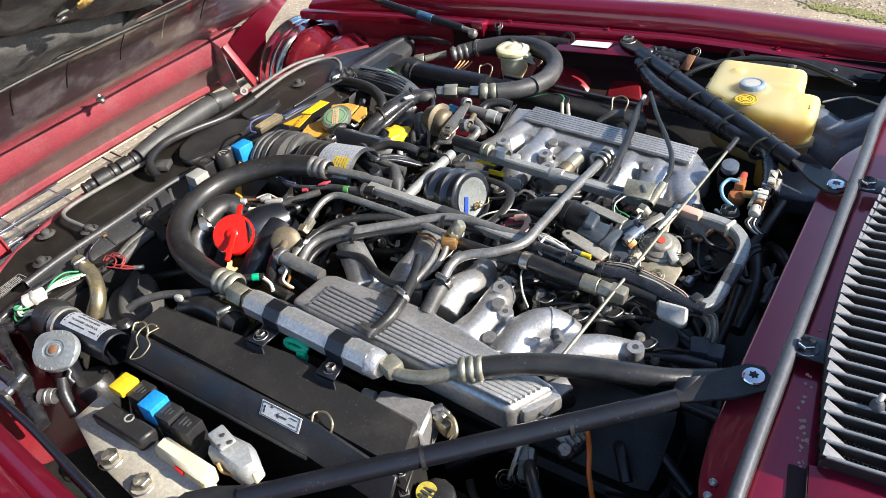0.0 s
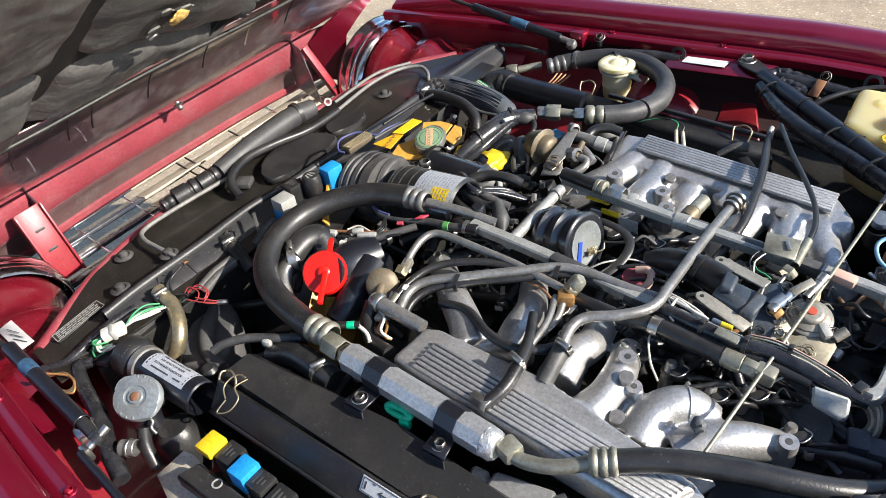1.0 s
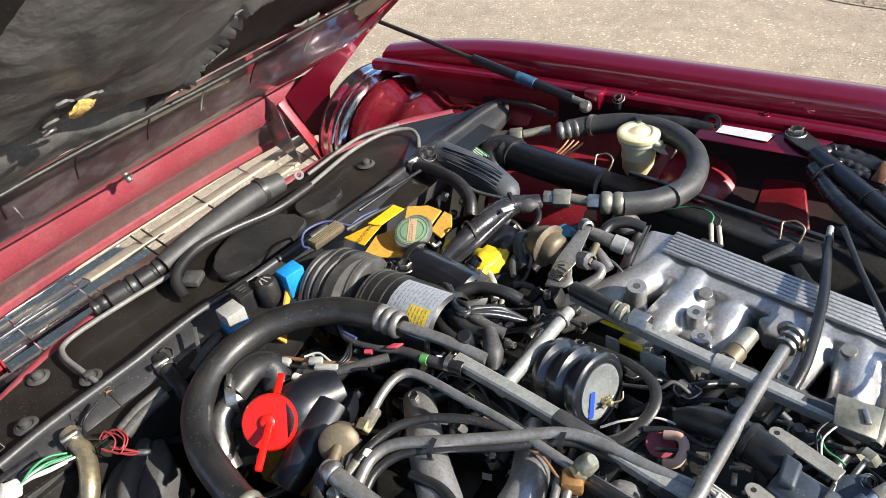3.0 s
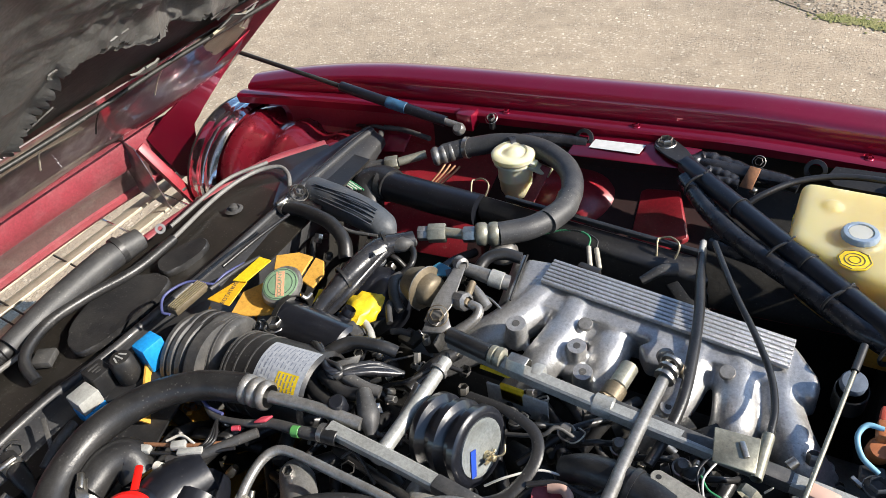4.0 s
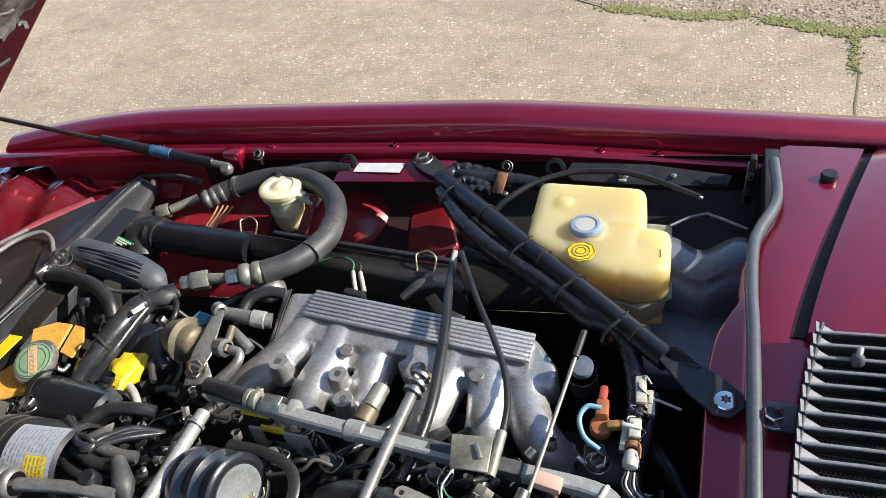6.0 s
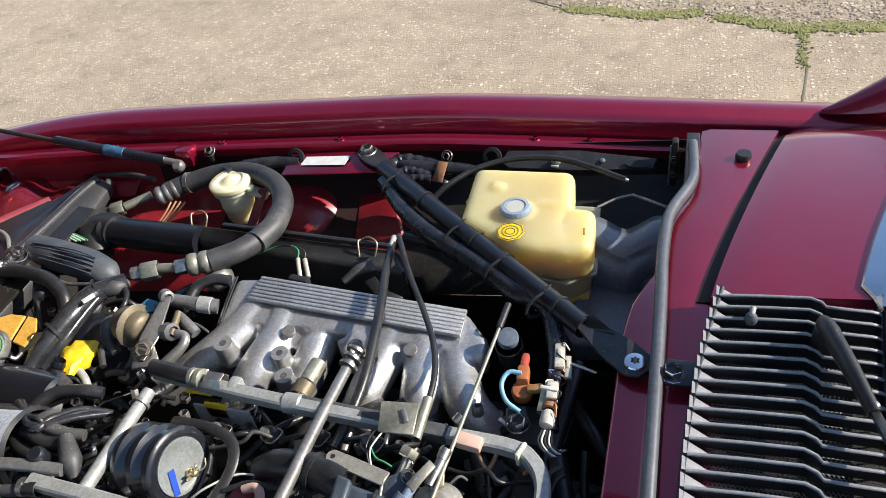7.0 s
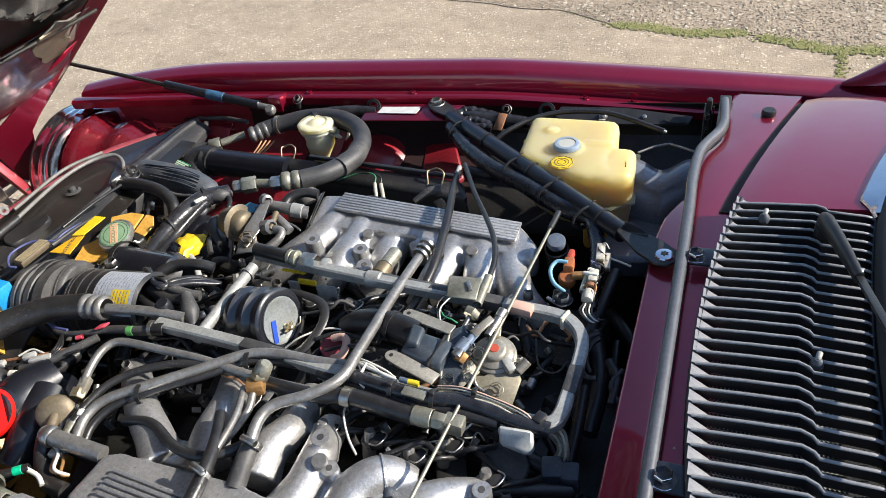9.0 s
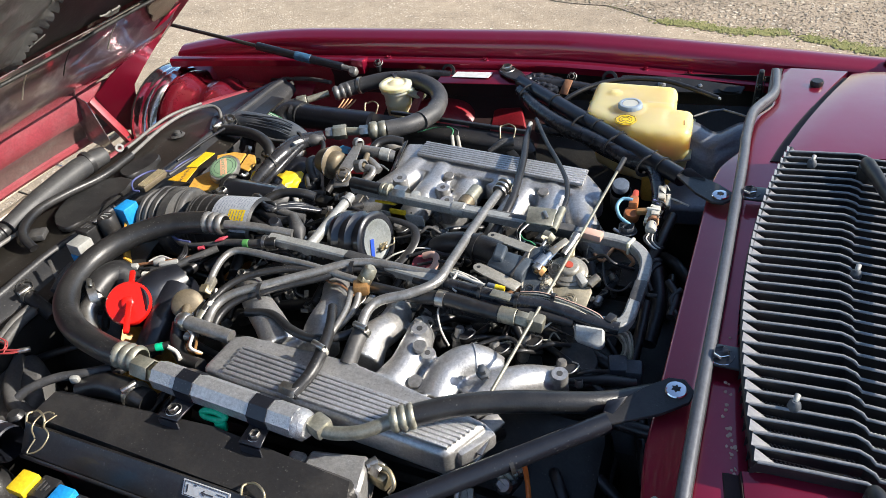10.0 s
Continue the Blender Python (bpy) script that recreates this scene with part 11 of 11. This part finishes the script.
sw = thing("rear_fittings", "dark hoses and wiring against the bulkhead", "wiring")
for a, b, c, r in (((-0.067, 1.061, 0.860), (-0.052, 1.037, 0.855), (-0.053, 0.999, 0.850), 0.006), ((-0.047, 1.049, 0.860), (-0.057, 1.025, 0.855), (-0.038, 0.993, 0.850), 0.004), ((-0.090, 1.022, 0.850), (-0.089, 0.979, 0.830), (-0.091, 0.937, 0.810), 0.008), ((-0.097, 1.125, 0.840), (-0.077, 1.056, 0.820), (-0.079, 0.989, 0.800), 0.012)):
    part("hose", tube([a, b, c], r, 10, 6), "rubber", sw)
part("disc", lathe([(0.02, 0), (0.028, 0.004), (0.026, 0.010), (0.012, 0.012)], (-0.157, 0.897, 0.830), (0.1, -0.3, 1), 20), "greyrub", sw)

# ---- low things by the near stay ----
ab = thing("alloy_housing", "square alloy housing beside the manifold", "housing")
part("box", plate([(x, y, 0.80) for x, y, z in ((-0.418, 0.603, 0.860), (-0.421, 0.645, 0.860), (-0.348, 0.659, 0.860), (-0.335, 0.608, 0.860))], 0.055, 0.004), "alu", ab)
part("box_small", plate([(x, y, 0.80) for x, y, z in ((-0.442, 0.611, 0.860), (-0.450, 0.641, 0.860), (-0.426, 0.643, 0.860), (-0.416, 0.607, 0.860))], 0.05, 0.004), "alu", ab)
tpf = thing("drain_tap", "bronze drain tap with a wire lever", "tap")
part("body", box((-0.335, 0.651, 0.830), (0.034, 0.020, 0.022), 0.004, rz=-15), "passiv", tpf)
part("nut", hexn((-0.343, 0.653, 0.845), (-0.328, 0.650, 0.842), 0.011), "steel", tpf)
part("screw", cyl((-0.346, 0.647, 0.848), (-0.336, 0.658, 0.850), 0.007, 10), "steel", tpf)
part("lever", tube([(-0.333, 0.652, 0.850), (-0.318, 0.650, 0.848), (-0.308, 0.640, 0.840), (-0.312, 0.633, 0.830)], 0.003, 8, 6), "passiv", tpf)
lk = thing("steering_links", "grey steel links and a bolt low by the wing", "link")
part("link", bar((-0.242, 0.694, 0.790), (-0.236, 0.666, 0.760), 0.018, 0.006, 0.002), "palemetal", lk)
part("link", bar((-0.248, 0.688, 0.800), (-0.252, 0.657, 0.760), 0.006, 0.006, 0.002), "steel", lk)
bolt((-0.234, 0.669, 0.770), 0.011, lk, (0.3, -0.6, 0.6))
bolt((-0.256, 0.657, 0.760), 0.008, lk, (0.3, -0.6, 0.6))
part("bracket", plate([(-0.222, 0.716, 0.800), (-0.192, 0.746, 0.806), (-0.180, 0.730, 0.798), (-0.197, 0.712, 0.790)], 0.004, 0.001), "olive", lk)
part("lever", plate([(-0.262, 0.706, 0.800), (-0.250, 0.712, 0.802), (-0.236, 0.684, 0.778), (-0.244, 0.676, 0.772), (-0.256, 0.688, 0.784)], 0.006, 0.001, (0.2, -0.6, 0.7)), "palemetal", lk, "pale forged lever")
part("rod", cyl((-0.232, 0.745, 0.812), (-0.258, 0.690, 0.785), 0.0045, 10), "steel", lk)
for k in range(6):
    part("coil", lathe([(0.0085, -0.0012), (0.0105, 0), (0.0085, 0.0012)], lerp((-0.204, 0.704, 0.790), (-0.186, 0.736, 0.800), k / 5), (0.5, 0.8, 0.25), 14), "steel", lk, "spring coil")
part("spring", tube([(-0.200, 0.711, 0.780), (-0.192, 0.725, 0.785), (-0.188, 0.733, 0.790)], 0.010, 12, 6), "rubber", lk, "ribbed rubber gaiter")
part("ball", lathe([(0.006, 0), (0.011, 0.004), (0.008, 0.010)], (-0.198, 0.709, 0.790), (0, -0.4, 0.9), 14), "steel", lk)
ow = thing("orange_wire", "bright orange wire hanging beside the rod", "wire")
part("wire", tube([(-0.185, 0.728, 0.830), (-0.177, 0.725, 0.825), (-0.170, 0.715, 0.800), (-0.163, 0.699, 0.780), (-0.151, 0.684, 0.750)], 0.0032, 8, 6), "wire_o", ow)
bf = thing("bottle_cap", "yellow and black bottle cap low in the bay", "cap")
part("cap", lathe([(0.022, -0.02), (0.024, -0.014), (0.024, 0.0), (0.020, 0.003), (0.0, 0.004)], (-0.300, 0.573, 0.800), (0, -0.2, 1), 24, lobes=12, lobe=0.02), "black", bf)
part("sticker", lathe([(0.013, 0.004), (0.013, 0.005), (0.009, 0.0052), (0.0, 0.0052)], (-0.311, 0.572, 0.801), (0.3, -0.2, 1), 24), "tapeyellow", bf)
for k in range(3):
    part("print", bar(V((-0.308, 0.569, 0.808)) + V((-0.008, 0.005 * k - 0.005, 0)), V((-0.308, 0.569, 0.808)) + V((0.008, 0.006 * k - 0.006, 0)), 0.0028, 0.0006, 0), "ink", bf)
part("nut", hexn((-0.339, 0.555, 0.810), (-0.331, 0.564, 0.810), 0.010), "steel", bf)
sb = thing("stay_bracket", "scuffed bracket clamped at the brace rod end", "bracket")
part("clamp_plate", plate([(-0.092, 0.762, 0.905), (-0.090, 0.773, 0.912), (-0.069, 0.785, 0.914), (-0.081, 0.757, 0.905)], 0.004, 0.001), "satin", sb)
part("far_plate", plate([(-0.087, 1.277, 0.912), (-0.073, 1.281, 0.914), (-0.046, 1.256, 0.912), (-0.077, 1.263, 0.908)], 0.004, 0.001), "satin", sb)

# wiper arms
for y0 in (1.225, 0.67):
    w = thing("wiper_arm", "black windscreen wiper arm over the grille", "wiper", "wiper arms")
    dx = 0.0
    P0 = V((0.165, y0, 0.985))
    part("boss", lathe([(0.011, -0.03), (0.013, -0.006), (0.012, 0.004), (0.006, 0.007)], P0 - V((0, 0, 0.004)), (0, 0, 1), 16), "black", w)
    part("head", tube([P0 + V((-0.004, 0.008, 0.0)), P0 + V((0.0, -0.006, 0.003)), P0 + V((0.014, -0.055, 0.006)), P0 + V((0.028, -0.104, 0.005))], [0.0095, 0.0125, 0.0105, 0.0080], 14, 5, flat=0.75), "black", w, "tapered rounded arm head")
    part("arm", bar(P0 + V((0.027, -0.098, 0.005)), P0 + V((0.090, -0.40, 0.045)), 0.009, 0.005, 0.0015), "black", w)
    part("pin", lathe([(0.0035, 0), (0.0035, 0.002), (0.002, 0.003)], P0 + V((0.028, -0.098, 0.010)), (0, 0, 1), 10), "steel", w)

# ---- injectors with their plugs ----
def injector_plug(at, lean, label="black plugged injector with a steel clip"):
    j = thing("fuel_injector", label, "injector", "fuel injectors")
    at, ax = V(at), V(lean).normalized()
    part("body", lathe([(0.007, -0.045), (0.0085, -0.030), (0.0085, -0.012), (0.0070, -0.010), (0.0070, 0.0), (0.0055, 0.004)], at, ax, 14), "greypipe", j)
    part("clip", lathe([(0.0085, -0.014), (0.0105, -0.014), (0.0105, -0.010), (0.0085, -0.010)], at, ax, 14), "steel", j, "steel clip")
    part("plug", box(tuple(at + V((0.012, -0.004, -0.008))), (0.022, 0.016, 0.013), 0.003, rz=25), "black", j)
    part("lead", tube([at + V((0.02, -0.006, -0.008)), at + V((0.036, -0.002, -0.002)), at + V((0.05, 0.012, -0.014)), at + V((0.055, 0.03, -0.03))], 0.0035, 8, 5), "rubber", j)
    part("spring_wire", tube([at + V((0.004, -0.013, -0.003)), at + V((0.016, -0.014, 0.0)), at + V((0.022, 0.002, 0.0)), at + V((0.012, 0.007, -0.001))], 0.001, 5, 4), "steel", j)


for q in ((-0.378, 0.877, 0.868), (-0.316, 0.878, 0.868), (-0.262, 0.869, 0.866), (-0.225, 0.891, 0.868), (-0.168, 0.863, 0.862), (-0.458, 0.872, 0.862)):
    injector_plug(q, (0.1, 0.25, 1))
for q in ((-0.441, 1.086, 0.868), (-0.382, 1.093, 0.866), (-0.314, 1.097, 0.864), (-0.509, 1.082, 0.866)):
    injector_plug(q, (0.1, -0.3, 1))

# thin leads draped between the rails
rnd = random.Random(33)
dl = thing("draped_leads", "thin dark and pale leads draped over the vee", "wiring", kind="stuff")
for mt, n in (("rubber", 16), ("greyrub", 8), ("wire_w", 4), ("copper", 3)):
    bm = bmesh.new()
    for k in range(n):
        x, y = rnd.uniform(-0.70, -0.14), rnd.uniform(0.86, 1.12)
        L = rnd.uniform(0.05, 0.13)
        a = rnd.gauss(0.1, 0.5)
        z = rnd.uniform(0.845, 0.885)
        pts = []
        for i in range(5):
            t = i / 4 - 0.5
            pts.append((x + math.cos(a) * L * t + rnd.gauss(0, 0.006), y + math.sin(a) * L * t + rnd.gauss(0, 0.008), z - 0.05 * t * t + rnd.gauss(0, 0.005)))
        tube(pts, rnd.uniform(0.0016, 0.0035) if mt != "wire_w" else 0.0014, 6, 5, bm)
    part("leads", bm, mt, dl)

# latch frame at the far end of the scuttle
lf = thing("bonnet_latch", "black bonnet latch with bare steel edges", "latch")
part("plate", box((0.004, 1.672, 0.868), (0.010, 0.016, 0.085), 0.003), "dark", lf)
part("edge", bar((-0.004, 1.662, 0.83), (-0.002, 1.664, 0.905), 0.0025, 0.003, 0.0006, up=(0, -1, 0)), "greypipe", lf)
part("edge", bar((0.011, 1.662, 0.84), (0.012, 1.664, 0.900), 0.0018, 0.003, 0.0006, up=(0, -1, 0)), "dark", lf)
for z in (0.852, 0.880):
    bolt((0.003, 1.662, z), 0.004, lf, (0, -1, 0.2))

# wires and small fittings round the ignition unit and the regulator
rg = thing("regulator_wiring", "thin looped wires between the ignition unit and the regulator", "wiring")
for pts, r, mt in ((((-0.283, 1.042, 0.900), (-0.292, 1.061, 0.908), (-0.289, 1.076, 0.912), (-0.282, 1.085, 0.912)), 0.0013, "rubber"),
                   (((-0.278, 1.037, 0.900), (-0.285, 1.055, 0.910), (-0.282, 1.070, 0.912), (-0.277, 1.083, 0.912)), 0.0011, "wire_w"),
                   (((-0.259, 1.047, 0.900), (-0.267, 1.049, 0.903), (-0.279, 1.053, 0.903), (-0.289, 1.064, 0.905)), 0.0012, "wire_g"),
                   (((-0.368, 0.959, 0.902), (-0.344, 0.951, 0.908), (-0.317, 0.943, 0.908), (-0.300, 0.936, 0.906)), 0.0014, "wire_w"),
                   (((-0.364, 0.958, 0.902), (-0.344, 0.934, 0.905), (-0.338, 0.922, 0.902)), 0.0012, "wire_w"),
                   (((-0.381, 1.006, 0.885), (-0.370, 1.020, 0.890), (-0.358, 1.015, 0.890), (-0.359, 1.003, 0.885)), 0.0014, "rubber"),
                   (((-0.446, 0.997, 0.880), (-0.416, 1.009, 0.885), (-0.382, 1.008, 0.885), (-0.363, 1.021, 0.885)), 0.0030, "rubber"),
                   (((-0.424, 0.980, 0.880), (-0.391, 0.991, 0.885), (-0.359, 0.992, 0.885)), 0.0024, "rubber"),
                   (((-0.165, 1.079, 0.860), (-0.151, 1.041, 0.850), (-0.128, 1.036, 0.850), (-0.118, 1.058, 0.850)), 0.0016, "greyrub"),
                   (((-0.086, 1.097, 0.870), (-0.098, 1.086, 0.868), (-0.104, 1.062, 0.860), (-0.093, 1.040, 0.850), (-0.078, 1.038, 0.850)), 0.0032, "greyrub"),
                   (((-0.083, 1.089, 0.868), (-0.091, 1.079, 0.866), (-0.095, 1.061, 0.858), (-0.087, 1.046, 0.850)), 0.0032, "rubber")):
    part("wire", tube(pts, r, 7, 6), mt, rg)
for q in ((-0.229, 1.004, 0.905), (-0.238, 0.992, 0.902), (-0.182, 1.010, 0.885), (-0.175, 1.002, 0.880)):
    bolt(q, 0.0055, rg, (0.2, -0.5, 0.8))
part("plug", bar((-0.185, 1.008, 0.890), (-0.171, 0.994, 0.885), 0.012, 0.012, 0.003), "grey", rg, "pale plug")
part("blue_sleeve", cyl((-0.243, 0.994, 0.905), (-0.233, 1.011, 0.912), 0.0062, 12), "bluecap", rg, "pale blue sleeve")
part("brass_union", hexn((-0.236, 0.983, 0.900), (-0.231, 0.994, 0.905), 0.0075), "brass", rg)
part("tan_plate", plate([(-0.245, 0.981, 0.885), (-0.224, 0.996, 0.890), (-0.210, 0.984, 0.885), (-0.229, 0.961, 0.875)], 0.003, 0.0008), "beige", rg, "tan plate")
part("tan_plate", plate([(-0.199, 0.991, 0.868), (-0.172, 1.015, 0.872), (-0.166, 1.006, 0.860), (-0.169, 0.977, 0.850), (-0.191, 0.985, 0.858)], 0.003, 0.0008), "beige", rg, "tan plate")

# flat grey clips and thin leads over the front of the vee
fc = thing("front_leads", "thin brown and black leads with pale clips", "wiring")
for pts, r, mt in ((((-0.920, 0.831, 0.880), (-0.869, 0.852, 0.886), (-0.817, 0.871, 0.890), (-0.772, 0.895, 0.892)), 0.0026, "rust"),
                   (((-0.908, 0.824, 0.880), (-0.857, 0.845, 0.886), (-0.804, 0.866, 0.888), (-0.760, 0.892, 0.892)), 0.0022, "rubber"),
                   (((-0.874, 0.942, 0.890), (-0.835, 0.924, 0.892), (-0.807, 0.922, 0.893)), 0.0022, "wire_p"),
                   (((-0.847, 0.866, 0.888), (-0.832, 0.878, 0.892), (-0.808, 0.876, 0.892)), 0.0016, "wire_w"),
                   (((-0.709, 0.811, 0.890), (-0.707, 0.785, 0.885), (-0.692, 0.760, 0.880), (-0.674, 0.751, 0.875)), 0.0026, "copper"),
                   (((-0.703, 0.812, 0.890), (-0.699, 0.787, 0.885), (-0.684, 0.762, 0.880), (-0.668, 0.753, 0.875)), 0.0022, "greypipe"),
                   (((-0.696, 0.812, 0.888), (-0.692, 0.788, 0.884), (-0.680, 0.768, 0.880), (-0.663, 0.758, 0.875)), 0.0018, "wire_w")):
    part("lead", tube(pts, r, 7, 6), mt, fc)
for q, rz in (((-0.862, 0.845, 0.890), 20), ((-0.824, 0.866, 0.893), 35), ((-0.677, 0.748, 0.878), 10)):
    part("clip", box(q, (0.018, 0.010, 0.008), 0.002, rz=rz), "grey", fc, "pale clip")
